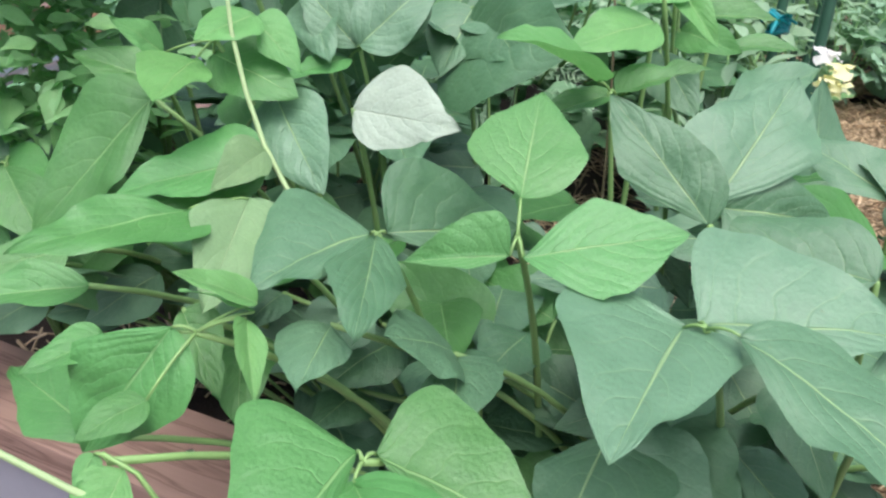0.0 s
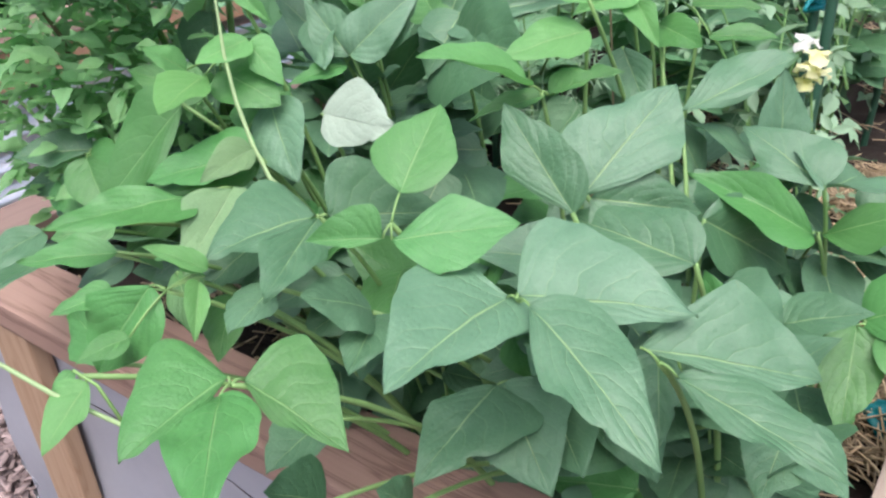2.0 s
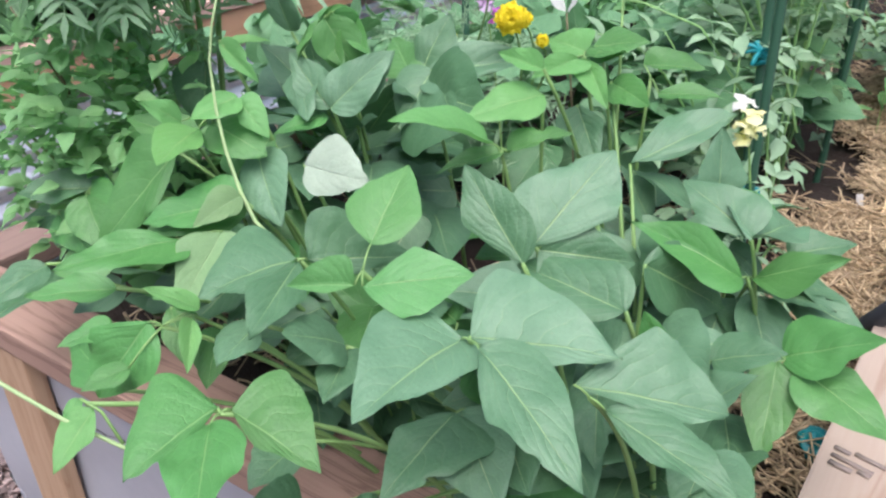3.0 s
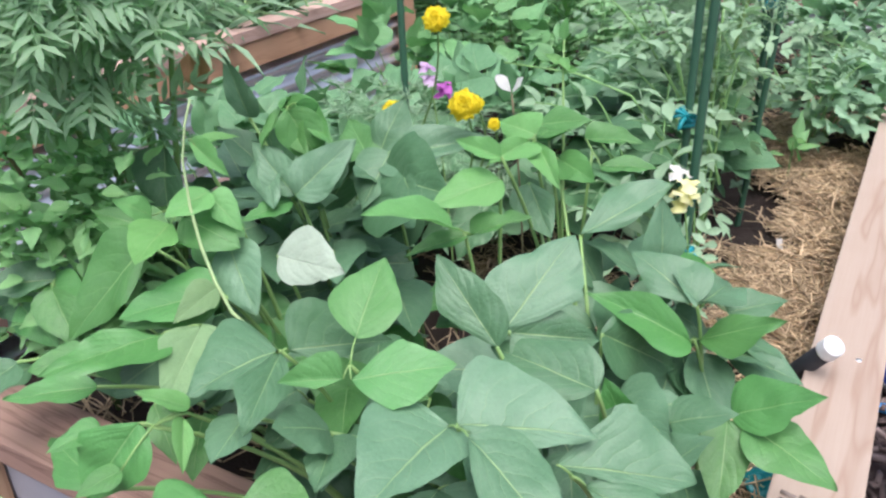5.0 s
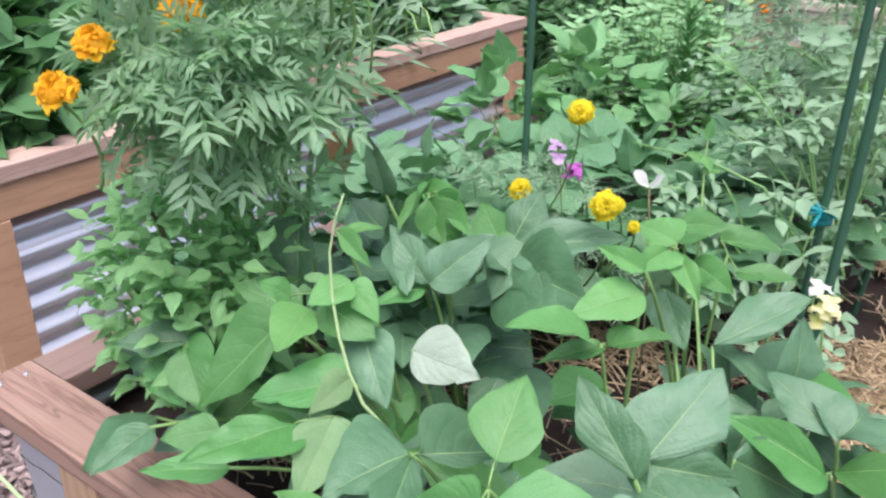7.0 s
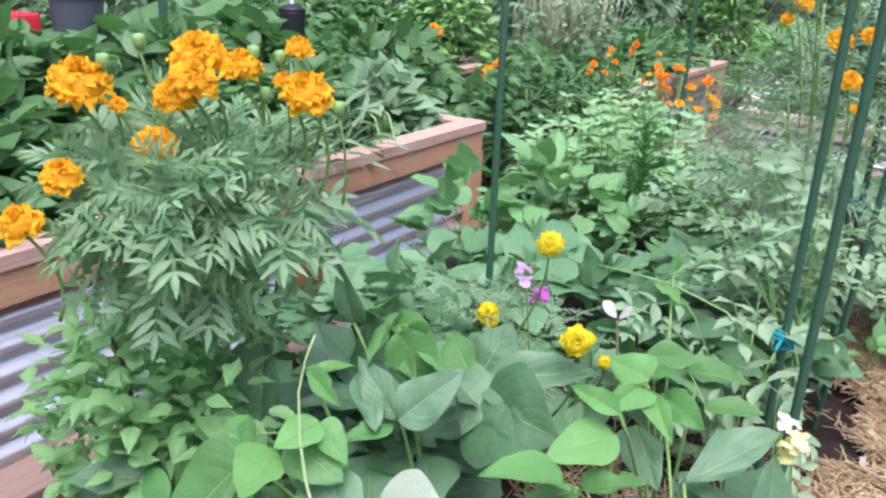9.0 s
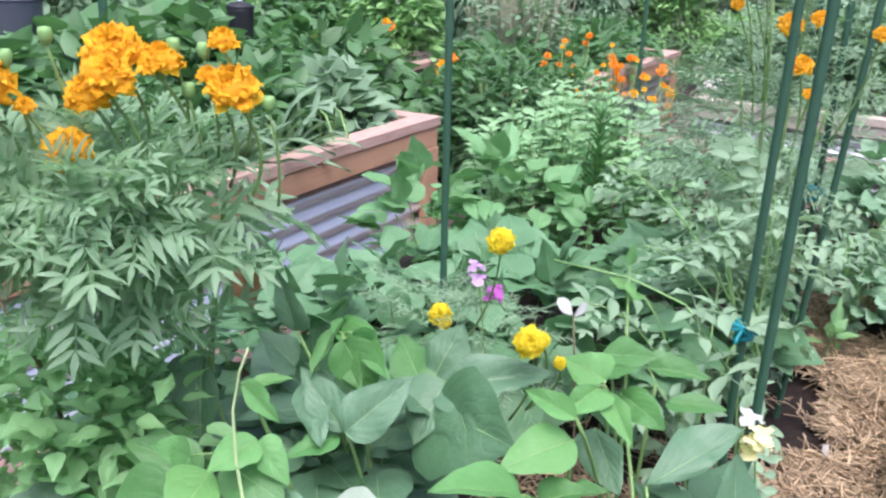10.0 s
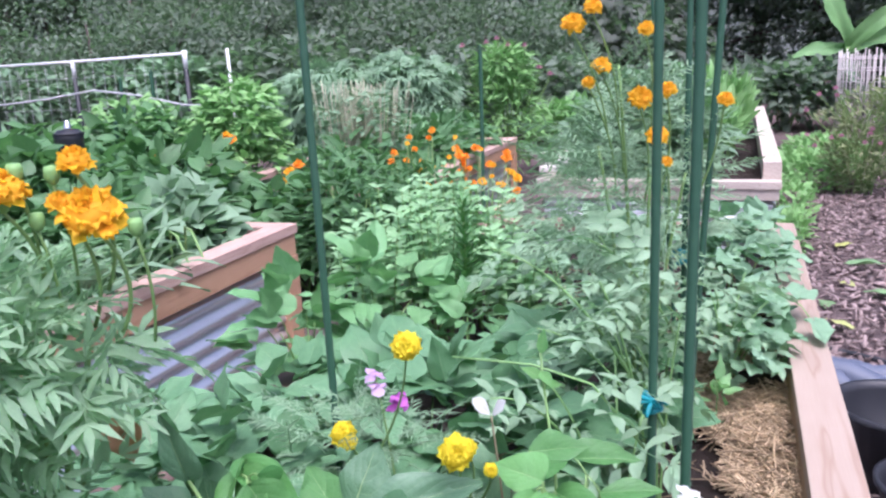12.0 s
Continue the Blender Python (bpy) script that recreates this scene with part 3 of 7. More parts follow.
bean_leaf('C', (-0.245, 0.367, 0.791), (-0.205, 0.272, 0.785), 0.62, 'dark', (0.5, -0.3, 0.8), (0.22, 0.40), (0.24, 0.50))
bean_leaf('C', (-0.243, 0.376, 0.790), (-0.184, 0.451, 0.774), 0.85, 'dark', (0.2, -0.8, 0.5), (0.47, 0.11), (0.13, 0.37))
bean_leaf('D', (-0.307, 0.448, 0.836), (-0.228, 0.449, 0.835), 0.72, 'pale', (0.3, -0.8, 0.55), (0.44, 0.31), (0.30, 0.31))
bean_leaf('A', (-0.067, 0.435, 0.811), (-0.140, 0.465, 0.868), 0.50, 'dark', (0.1, -0.75, 0.65), (0.25, 0.50), (0.26, 0.30))
bean_leaf('E', (-0.068, 0.452, 0.818), (-0.042, 0.540, 0.874), 0.80, 'dark', (0.25, -0.75, 0.6), (0.36, 0.24), (0.35, 0.54))
bean_leaf('E', (-0.064, 0.455, 0.815), (-0.000, 0.500, 0.800), 0.70, 'dark', (0.1, -0.8, 0.5))
bean_leaf('E', (-0.102, 0.720, 0.781), (-0.029, 0.835, 0.815), 0.50, 'dark', (0.2, -0.5, 0.85), (0.25, 0.53), (0.13, 0.44))
bean_leaf('F', (-0.158, 0.563, 0.839), (-0.099, 0.579, 0.863), 0.40, 'mid', (0.1, -0.3, 0.9))
bean_leaf('F', (-0.146, 0.605, 0.884), (-0.190, 0.540, 0.872), 0.62, 'young', (0.1, -0.5, 0.85))
bean_leaf('F', (-0.168, 0.545, 0.852), (-0.210, 0.455, 0.895), 0.38, 'young', (0.1, -0.3, 0.95))
bean_leaf('F', (-0.158, 0.560, 0.840), (-0.210, 0.520, 0.822), 0.36, 'mid', (0.1, -0.3, 0.95))
bean_leaf('E', (-0.030, 0.600, 0.740), (0.027, 0.680, 0.665), 0.55, 'dark', (0.1, -0.7, 0.7))
bean_leaf('G', (0.048, 0.685, 0.706), (0.129, 0.680, 0.756), 0.50, 'mid', (0.1, -0.55, 0.85), (0.19, 0.41), (0.33, 0.39))
bean_leaf('G', (0.044, 0.660, 0.718), (-0.059, 0.630, 0.764), 0.45, 'mid', (0.1, -0.55, 0.85))
bean_leaf('G', (0.045, 0.665, 0.760), (-0.038, 0.700, 0.786), 0.60, 'dark', (0.1, -0.6, 0.8))
bean_leaf('G', (0.047, 0.660, 0.762), (0.055, 0.800, 0.717), 0.50, 'dark', (0.1, -0.6, 0.8))
bean_leaf('H', (0.102, 0.607, 0.681), (0.182, 0.600, 0.734), 0.60, 'mid', (0.1, -0.55, 0.85))
bean_leaf('H', (0.100, 0.600, 0.679), (0.113, 0.530, 0.621), 0.50, 'mid', (0.1, -0.4, 0.9))
bean_leaf('H', (0.119, 0.602, 0.679), (0.205, 0.560, 0.667), 0.60, 'mid', (0.15, -0.35, 0.9))
bean_leaf('I', (0.020, 0.355, 0.783), (0.110, 0.411, 0.758), 0.60, 'dark', (0.1, -0.5, 0.85), (0.45, 0.47), (0.13, 0.62))
bean_leaf('I', (0.042, 0.360, 0.767), (0.145, 0.339, 0.755), 0.50, 'dark', (0.15, -0.3, 0.95), (0.24, 0.36), (0.13, 0.38))
bean_leaf('I', (0.022, 0.431, 0.800), (-0.081, 0.450, 0.798), 0.50, 'dark', (0.1, -0.5, 0.85))
bean_leaf('J', (-0.163, 0.205, 0.786), (-0.162, 0.129, 0.781), 0.72, 'mid', (0.15, -0.3, 0.95), (0.13, 0.57), (0.62, 0.04))
bean_leaf('J', (-0.158, 0.211, 0.782), (-0.081, 0.212, 0.765), 0.80, 'mid', (0.45, -0.2, 0.85), (0.56, 0.04), (0.14, 0.40))
bean_leaf('J', (-0.157, 0.192, 0.783), (-0.081, 0.117, 0.792), 0.62, 'mid', (0.25, -0.4, 0.85), (0.26, 0.34), (0.28, 0.12))
bean_leaf('K', (-0.298, 0.251, 0.778), (-0.335, 0.215, 0.710), 0.68, 'crinkled', (0.4, -0.7, 0.6), (0.36, 0.30), (0.42, 0.42))
bean_leaf('K', (-0.262, 0.275, 0.790), (-0.292, 0.249, 0.812), 0.35, 'young', (0.1, -0.4, 0.9))
bean_leaf('K', (-0.264, 0.268, 0.784), (-0.238, 0.236, 0.761), 0.35, 'young', (0.7, -0.4, 0.4))
bean_leaf('K', (-0.262, 0.272, 0.786), (-0.300, 0.261, 0.794), 0.50, 'young', (-0.4, 0.3, 0.8))
bean_leaf('D', (-0.456, 0.421, 0.828), (-0.515, 0.347, 0.735), 0.50, 'mid', (0.3, -0.6, 0.7))
bean_leaf('D', (-0.347, 0.404, 0.807), (-0.425, 0.345, 0.788), 0.50, 'mid', (0.1, -0.5, 0.85))
bean_leaf('L', (-0.407, 0.414, 0.863), (-0.384, 0.346, 0.856), 0.70, 'young', (0.3, -0.6, 0.7))
bean_leaf('L', (-0.442, 0.423, 0.861), (-0.452, 0.388, 0.890), 0.60, 'young', (0.2, -0.6, 0.7))
bean_leaf('C', (-0.332, 0.363, 0.798), (-0.308, 0.285, 0.765), 0.62, 'pale2', (0.5, -0.5, 0.6))
bean_leaf('D', (-0.345, 0.400, 0.815), (-0.342, 0.340, 0.809), 0.50, 'pale2', (0.5, -0.5, 0.6))
bean_leaf('M', (-0.356, 0.541, 0.853), (-0.306, 0.589, 0.908), 0.55, 'dark', (0.3, -0.8, 0.5))
bean_leaf('M', (-0.360, 0.545, 0.850), (-0.426, 0.560, 0.897), 0.50, 'dark', (0.3, -0.8, 0.4))
bean_leaf('M', (-0.380, 0.571, 0.935), (-0.352, 0.590, 0.865), 0.60, 'mid', (0.4, -0.7, 0.5))
bean_leaf('M', (-0.375, 0.580, 0.940), (-0.378, 0.620, 0.875), 0.35, 'mid', (0.8, -0.3, 0.4))
bean_leaf('M', (-0.370, 0.550, 0.840), (-0.401, 0.500, 0.830), 0.50, 'mid', (0.1, -0.3, 0.95))
bean_leaf('N', (-0.330, 0.660, 0.860), (-0.314, 0.700, 0.920), 0.80, 'dark', (0.2, -0.7, 0.65))
bean_leaf('N', (-0.325, 0.655, 0.855), (-0.212, 0.720, 0.880), 0.45, 'dark', (0.1, -0.6, 0.8))
bean_leaf('N', (-0.335, 0.650, 0.860), (-0.396, 0.700, 0.882), 0.60, 'mid', (0.3, -0.6, 0.7))
bean_leaf('N', (-0.325, 0.640, 0.845), (-0.320, 0.600, 0.859), 0.80, 'dark', (0.2, -0.8, 0.5))
bean_leaf('N', (-0.315, 0.645, 0.845), (-0.197, 0.600, 0.858), 0.90, 'dark', (0.2, -0.8, 0.5))
bean_leaf('O', (-0.143, 0.600, 0.910), (-0.204, 0.620, 0.911), 0.35, 'young', (0.3, -0.6, 0.7))
bean_leaf('O', (-0.150, 0.700, 0.900), (-0.205, 0.720, 0.901), 0.70, 'young', (0.2, -0.7, 0.7))
bean_leaf('O', (-0.145, 0.690, 0.895), (-0.105, 0.660, 0.859), 0.45, 'young', (0.3, -0.7, 0.6))
bean_leaf('O', (-0.155, 0.690, 0.895), (-0.169, 0.620, 0.890), 0.45, 'young', (0.3, -0.7, 0.6))
bean_leaf('O', (-0.189, 0.800, 0.875), (-0.123, 0.800, 0.889), 0.70, 'mid', (0.1, -0.6, 0.8))
bean_leaf('O', (-0.170, 0.800, 0.870), (-0.161, 0.720, 0.885), 0.60, 'mid', (0.1, -0.6, 0.8))
bean_leaf('O', (-0.150, 0.853, 0.846), (-0.076, 0.860, 0.849), 0.40, 'mid', (0.1, -0.5, 0.9))
bean_leaf('O', (-0.117, 0.821, 0.827), (-0.051, 0.840, 0.827), 0.45, 'mid', (0.1, -0.4, 0.9))
bean_leaf('E', (-0.157, 0.700, 0.843), (-0.112, 0.660, 0.802), 0.60, 'dark', (0.2, -0.85, 0.4))
bean_leaf('E', (-0.157, 0.780, 0.845), (-0.094, 0.740, 0.840), 0.50, 'mid', (0.3, -0.7, 0.5))
bean_leaf('P', (-0.575, 0.569, 0.865), (-0.534, 0.518, 0.773), 0.50, 'dark', (0.3, -0.7, 0.5))
bean_leaf('P', (-0.651, 0.427, 0.707), (-0.742, 0.388, 0.688), 0.50, 'dark', (0.2, -0.5, 0.8))
bean_leaf('P', (-0.485, 0.452, 0.834), (-0.548, 0.428, 0.827), 0.60, 'mid', (0.2, -0.6, 0.8))
bean_leaf('P', (-0.596, 0.392, 0.759), (-0.512, 0.362, 0.726), 0.55, 'mid', (0.3, -0.5, 0.7))
bean_leaf('D', (-0.370, 0.449, 0.835), (-0.309, 0.411, 0.788), 0.60, 'dark', (0.3, -0.8, 0.4))
bean_leaf('L', (-0.379, 0.443, 0.891), (-0.389, 0.393, 0.882), 0.70, 'young', (0.2, -0.5, 0.8))
bean_leaf('L', (-0.378, 0.442, 0.888), (-0.343, 0.443, 0.856), 0.60, 'young', (0.4, -0.6, 0.6))
bean_leaf('L', (-0.398, 0.447, 0.938), (-0.367, 0.461, 0.901), 0.40, 'young', (0.4, -0.6, 0.6))
bean_leaf('L', (-0.392, 0.452, 0.935), (-0.371, 0.488, 0.933), 0.30, 'young', (0.2, -0.4, 0.9))
bean_leaf('L', (-0.405, 0.430, 0.864), (-0.341, 0.435, 0.842), 0.70, 'mid', (0.2, -0.5, 0.8))
bean_leaf('K', (-0.252, 0.168, 0.770), (-0.237, 0.123, 0.754), 0.50, 'young', (0.4, -0.5, 0.7))
bean_leaf('K', (-0.267, 0.168, 0.772), (-0.260, 0.149, 0.771), 0.50, 'young', (0.4, -0.5, 0.7))
bean_leaf('C', (-0.355, 0.335, 0.797), (-0.385, 0.231, 0.806), 0.50, 'mid', (0.1, -0.5, 0.85))
bean_leaf('D', (-0.644, 0.376, 0.647), (-0.608, 0.258, 0.662), 0.55, 'dark', (0.1, -0.5, 0.85))
bean_leaf('P', (-0.452, 0.445, 0.829), (-0.527, 0.419, 0.850), 0.50, 'mid', (0.1, -0.6, 0.8))
bean_leaf('P', (-0.583, 0.395, 0.757), (-0.516, 0.356, 0.722), 0.60, 'mid', (0.3, -0.6, 0.7))
bean_leaf('P', (-0.640, 0.380, 0.728), (-0.563, 0.366, 0.701), 0.50, 'mid', (0.3, -0.6, 0.7))
bean_leaf('D', (-0.388, 0.433, 0.810), (-0.385, 0.489, 0.837), 0.80, 'mid', (0.2, -0.7, 0.6))
bean_leaf('K', (-0.340, 0.246, 0.762), (-0.357, 0.204, 0.759), 0.50, 'mid', (0.1, -0.5, 0.85))
bean_leaf('K', (-0.293, 0.223, 0.753), (-0.306, 0.188, 0.748), 0.60, 'mid', (0.1, -0.5, 0.85))
bean_leaf('D', (-0.394, 0.287, 0.758), (-0.462, 0.239, 0.751), 0.40, 'bright', (0.1, -0.4, 0.9))
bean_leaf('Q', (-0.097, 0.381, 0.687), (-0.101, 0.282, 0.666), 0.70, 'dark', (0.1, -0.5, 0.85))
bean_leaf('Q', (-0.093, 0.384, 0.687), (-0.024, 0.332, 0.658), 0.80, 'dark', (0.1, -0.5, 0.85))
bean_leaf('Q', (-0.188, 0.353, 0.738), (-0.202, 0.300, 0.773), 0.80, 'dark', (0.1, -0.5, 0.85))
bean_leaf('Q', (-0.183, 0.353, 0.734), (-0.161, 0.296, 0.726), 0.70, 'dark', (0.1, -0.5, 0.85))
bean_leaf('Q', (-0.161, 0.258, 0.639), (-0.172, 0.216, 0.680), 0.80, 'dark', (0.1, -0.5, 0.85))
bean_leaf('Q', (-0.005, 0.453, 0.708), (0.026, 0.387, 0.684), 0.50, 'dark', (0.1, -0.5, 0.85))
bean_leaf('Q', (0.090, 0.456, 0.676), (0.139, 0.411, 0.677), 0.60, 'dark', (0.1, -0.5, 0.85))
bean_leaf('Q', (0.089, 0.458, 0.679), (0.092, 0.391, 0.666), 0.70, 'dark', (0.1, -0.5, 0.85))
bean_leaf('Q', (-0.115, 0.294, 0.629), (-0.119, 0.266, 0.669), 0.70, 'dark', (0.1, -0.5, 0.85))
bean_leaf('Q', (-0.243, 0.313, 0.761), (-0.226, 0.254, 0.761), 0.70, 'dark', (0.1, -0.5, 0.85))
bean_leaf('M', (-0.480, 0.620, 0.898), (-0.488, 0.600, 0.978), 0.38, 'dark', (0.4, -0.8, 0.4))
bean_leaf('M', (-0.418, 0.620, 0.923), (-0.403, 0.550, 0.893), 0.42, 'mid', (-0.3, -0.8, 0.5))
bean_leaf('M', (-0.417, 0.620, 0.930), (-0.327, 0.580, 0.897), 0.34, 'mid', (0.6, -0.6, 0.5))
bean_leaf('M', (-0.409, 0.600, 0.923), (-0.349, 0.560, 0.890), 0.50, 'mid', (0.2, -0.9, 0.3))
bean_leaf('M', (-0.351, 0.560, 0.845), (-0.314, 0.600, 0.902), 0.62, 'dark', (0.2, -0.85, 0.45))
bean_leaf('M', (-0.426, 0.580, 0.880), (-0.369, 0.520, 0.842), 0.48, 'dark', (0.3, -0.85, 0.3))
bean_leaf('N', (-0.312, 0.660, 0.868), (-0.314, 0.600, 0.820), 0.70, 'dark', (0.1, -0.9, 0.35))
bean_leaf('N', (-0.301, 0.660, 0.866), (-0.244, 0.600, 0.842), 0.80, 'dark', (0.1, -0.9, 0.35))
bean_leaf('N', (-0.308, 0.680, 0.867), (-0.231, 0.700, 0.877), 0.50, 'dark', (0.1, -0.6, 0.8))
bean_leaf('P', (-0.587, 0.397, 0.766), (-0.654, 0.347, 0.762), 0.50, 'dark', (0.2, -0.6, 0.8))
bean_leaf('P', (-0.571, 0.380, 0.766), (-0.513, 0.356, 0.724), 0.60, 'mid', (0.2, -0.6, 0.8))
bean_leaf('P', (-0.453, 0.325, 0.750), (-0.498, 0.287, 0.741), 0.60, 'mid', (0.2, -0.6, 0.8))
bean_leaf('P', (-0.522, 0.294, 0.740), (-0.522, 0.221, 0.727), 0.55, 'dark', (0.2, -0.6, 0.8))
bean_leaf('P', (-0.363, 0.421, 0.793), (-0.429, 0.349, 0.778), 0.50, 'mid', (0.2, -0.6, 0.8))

# low inner leaves, the canopy's shade given mostly by the dark kind
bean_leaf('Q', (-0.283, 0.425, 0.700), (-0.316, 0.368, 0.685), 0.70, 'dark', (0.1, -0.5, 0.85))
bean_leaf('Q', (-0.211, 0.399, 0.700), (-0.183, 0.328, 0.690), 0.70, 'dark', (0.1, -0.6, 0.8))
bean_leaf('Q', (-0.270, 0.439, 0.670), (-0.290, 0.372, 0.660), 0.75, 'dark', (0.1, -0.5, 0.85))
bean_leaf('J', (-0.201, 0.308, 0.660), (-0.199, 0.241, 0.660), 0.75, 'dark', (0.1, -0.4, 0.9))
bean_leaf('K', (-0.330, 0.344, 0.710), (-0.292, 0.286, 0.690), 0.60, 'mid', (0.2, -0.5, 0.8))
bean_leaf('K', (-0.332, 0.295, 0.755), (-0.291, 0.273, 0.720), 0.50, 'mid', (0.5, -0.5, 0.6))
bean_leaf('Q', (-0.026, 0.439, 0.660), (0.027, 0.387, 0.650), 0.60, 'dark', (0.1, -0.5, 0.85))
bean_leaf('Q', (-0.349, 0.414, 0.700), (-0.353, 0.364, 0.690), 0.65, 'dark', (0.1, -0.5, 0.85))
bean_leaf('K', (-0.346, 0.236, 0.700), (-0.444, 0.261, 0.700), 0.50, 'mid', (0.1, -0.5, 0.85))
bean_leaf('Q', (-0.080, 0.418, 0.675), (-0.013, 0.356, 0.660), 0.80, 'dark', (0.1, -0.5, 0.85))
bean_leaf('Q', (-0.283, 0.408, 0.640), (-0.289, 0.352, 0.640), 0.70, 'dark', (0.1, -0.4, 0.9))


def bean_stems():
    """A stalk from the root to each knot of leaves, with a short stalk to each leaf."""
    for key, plant in BEANS.items():
        root, left = Vector(plant.location), list(NODES[key])
        o = root
        while left:
            knot = left.pop(0)
            group = [knot] + [p for p in left if (p - knot).length < 0.05]
            left = [p for p in left if (p - knot).length >= 0.05]
            mid = sum(group, Vector()) / len(group)
            low = root + Vector((noise.noise(mid * 40) * 0.03, noise.noise(mid * 41) * 0.03, 0))
            side = Vector((mid.x - low.x, mid.y - low.y, 0)) * -0.12
            bm = tube(bmesh.new(), [p - o for p in arc(low, mid, 0.03, 12, side)], 0.0034, 0.0018, 7, 0.1)
            part("stalk", bm, STEM, plant)
            bm = bmesh.new()
            for p in group:
                if (p - mid).length > 0.004:
                    tube(bm, [q - o for q in arc(mid, p, 0.002, 4)], 0.0010, 0.0008, 6)
            if len(bm.verts):
                part("leaf_stalk", bm, STEM, plant)
            else:
                bm.free()


bean_stems()


# ---- leaf kinds for the other plants ----
def variants(count, material, name="leaf", **kw):
    """A few differing meshes of one kind of leaf."""
    return [link_mesh(leaf_bm(seed=100 + 13 * k, droop=0.1 + 0.12 * k / count, wave=kw.get("wave", 0.03), **{a: b for a, b in kw.items() if a != "wave"}), name, material) for k in range(count)]


def pinnate(pairs, ratio, leaflet, material, seed=0, droop=0.25, close=0.55, rows=4, teeth=0.0, name="leaf", low=0.22):
    """A feather-like leaf of length 1 along +y: a rib with pairs of leaflets and one at the end."""
    rnd = random.Random(seed)
    bm = bmesh.new()
    bend = lambda v: Vector((0, v, droop * (0.4 * v - v * v)))  # noqa: E731
    tube(bm, [bend(k / 8 * 0.9) for k in range(9)], 0.010, 0.005, 4)
    for k in range(pairs):
        v = low + (0.86 - low) * k / max(1, pairs - 1)
        size = leaflet * (0.75 + 0.5 * math.sin(math.pi * (k + 1) / (pairs + 1))) * rnd.uniform(0.85, 1.1)
        for s in (-1, 1):
            at = bend(v + rnd.uniform(-0.012, 0.012))
            m = Matrix.Translation(at) @ pose(0, 0, 0, rnd.gauss(-8, 9), s * rnd.gauss(12, 8), -s * (90 * close + rnd.gauss(0, 6))) @ Matrix.Scale(size, 4)
            leaf_bm(bm, ratio, rows, 1, 0.15, 0.35, 0.02, seed=seed * 31 + k * 2 + s, widest=0.42, blunt=0.9, m=m, teeth=teeth)
    m = Matrix.Translation(bend(0.86)) @ pose(0, 0, 0, -10, 0, rnd.gauss(0, 8)) @ Matrix.Scale(leaflet * 1.05, 4)
    leaf_bm(bm, ratio, rows, 1, 0.15, 0.3, 0.02, seed=seed, widest=0.42, blunt=0.9, m=m, teeth=teeth)
    return link_mesh(bm, name, material)


MARI_LEAF = leaf_mat("marigold_leaf", (0.26, 0.445, 0.255), (0.44, 0.63, 0.41), (0.52, 0.68, 0.47), 0.62, 0.58, vein_mix=0.5, relief=0.0004)
TOMATO_LEAF = leaf_mat("grey_green_leaf", (0.19, 0.33, 0.19), (0.35, 0.50, 0.32), (0.40, 0.52, 0.34), 0.5, 0.35, vein_mix=0.3, relief=0.0004)
PEPPER_LEAF = leaf_mat("pepper_leaf", (0.20, 0.44, 0.16), (0.36, 0.62, 0.29), (0.40, 0.60, 0.3), 0.45, 0.5, vein_mix=0.4, relief=0.0004)
HEART_LEAF = leaf_mat("sweet_potato_leaf", (0.075, 0.195, 0.092), (0.18, 0.34, 0.17), (0.30, 0.45, 0.23), 0.4, 0.22, vein_mix=0.45)
SOFT_LEAF = leaf_mat("fresh_bean_leaf", (0.12, 0.29, 0.11), (0.22, 0.43, 0.19), (0.34, 0.52, 0.25), 0.45, 0.3, vein_mix=0.4)
MINT_LEAF = leaf_mat("mint_leaf", (0.22, 0.43, 0.20), (0.38, 0.60, 0.32), (0.46, 0.65, 0.38), 0.5, 0.4, vein_mix=0.35, relief=0.0004)
FAR_LEAF = leaf_mat("garden_foliage", (0.05, 0.135, 0.052), (0.135, 0.27, 0.11), (0.30, 0.45, 0.20), 0.45, 0.3, vein_mix=0.3, island=True, relief=0.0004)
FAR_LIGHT = leaf_mat("light_garden_foliage", (0.16, 0.35, 0.11), (0.32, 0.54, 0.21), (0.4, 0.58, 0.26), 0.5, 0.35, vein_mix=0.3, island=True, relief=0.0004)
FAR_GREY = leaf_mat("greyish_garden_foliage", (0.12, 0.23, 0.13), (0.28, 0.41, 0.26), (0.36, 0.48, 0.3), 0.5, 0.3, vein_mix=0.3, island=True, relief=0.0004)
# far foliage, lightened and greyed: distance haze is mixed into the leaf colour
WOODS = leaf_mat("hazed_woodland_foliage", (0.10, 0.12, 0.105), (0.18, 0.20, 0.17), (0.2, 0.22, 0.19), 0.6, 0.4, vein_mix=0.2, island=True, relief=0.0004)
OLIVE_LEAF = leaf_mat("olive_foliage", (0.16, 0.19, 0.09), (0.34, 0.37, 0.19), (0.38, 0.40, 0.24), 0.6, 0.35, vein_mix=0.3, island=True, relief=0.0004)
DRY_LEAF = leaf_mat("dried_leaf", (0.32, 0.16, 0.08), (0.46, 0.26, 0.14), (0.4, 0.26, 0.14), 0.7, 0.1, vein_mix=0.3)
YELLOWED = leaf_mat("yellowed_leaf", (0.30, 0.34, 0.08), (0.45, 0.48, 0.2), (0.5, 0.5, 0.3), 0.6, 0.15, vein_mix=0.3)


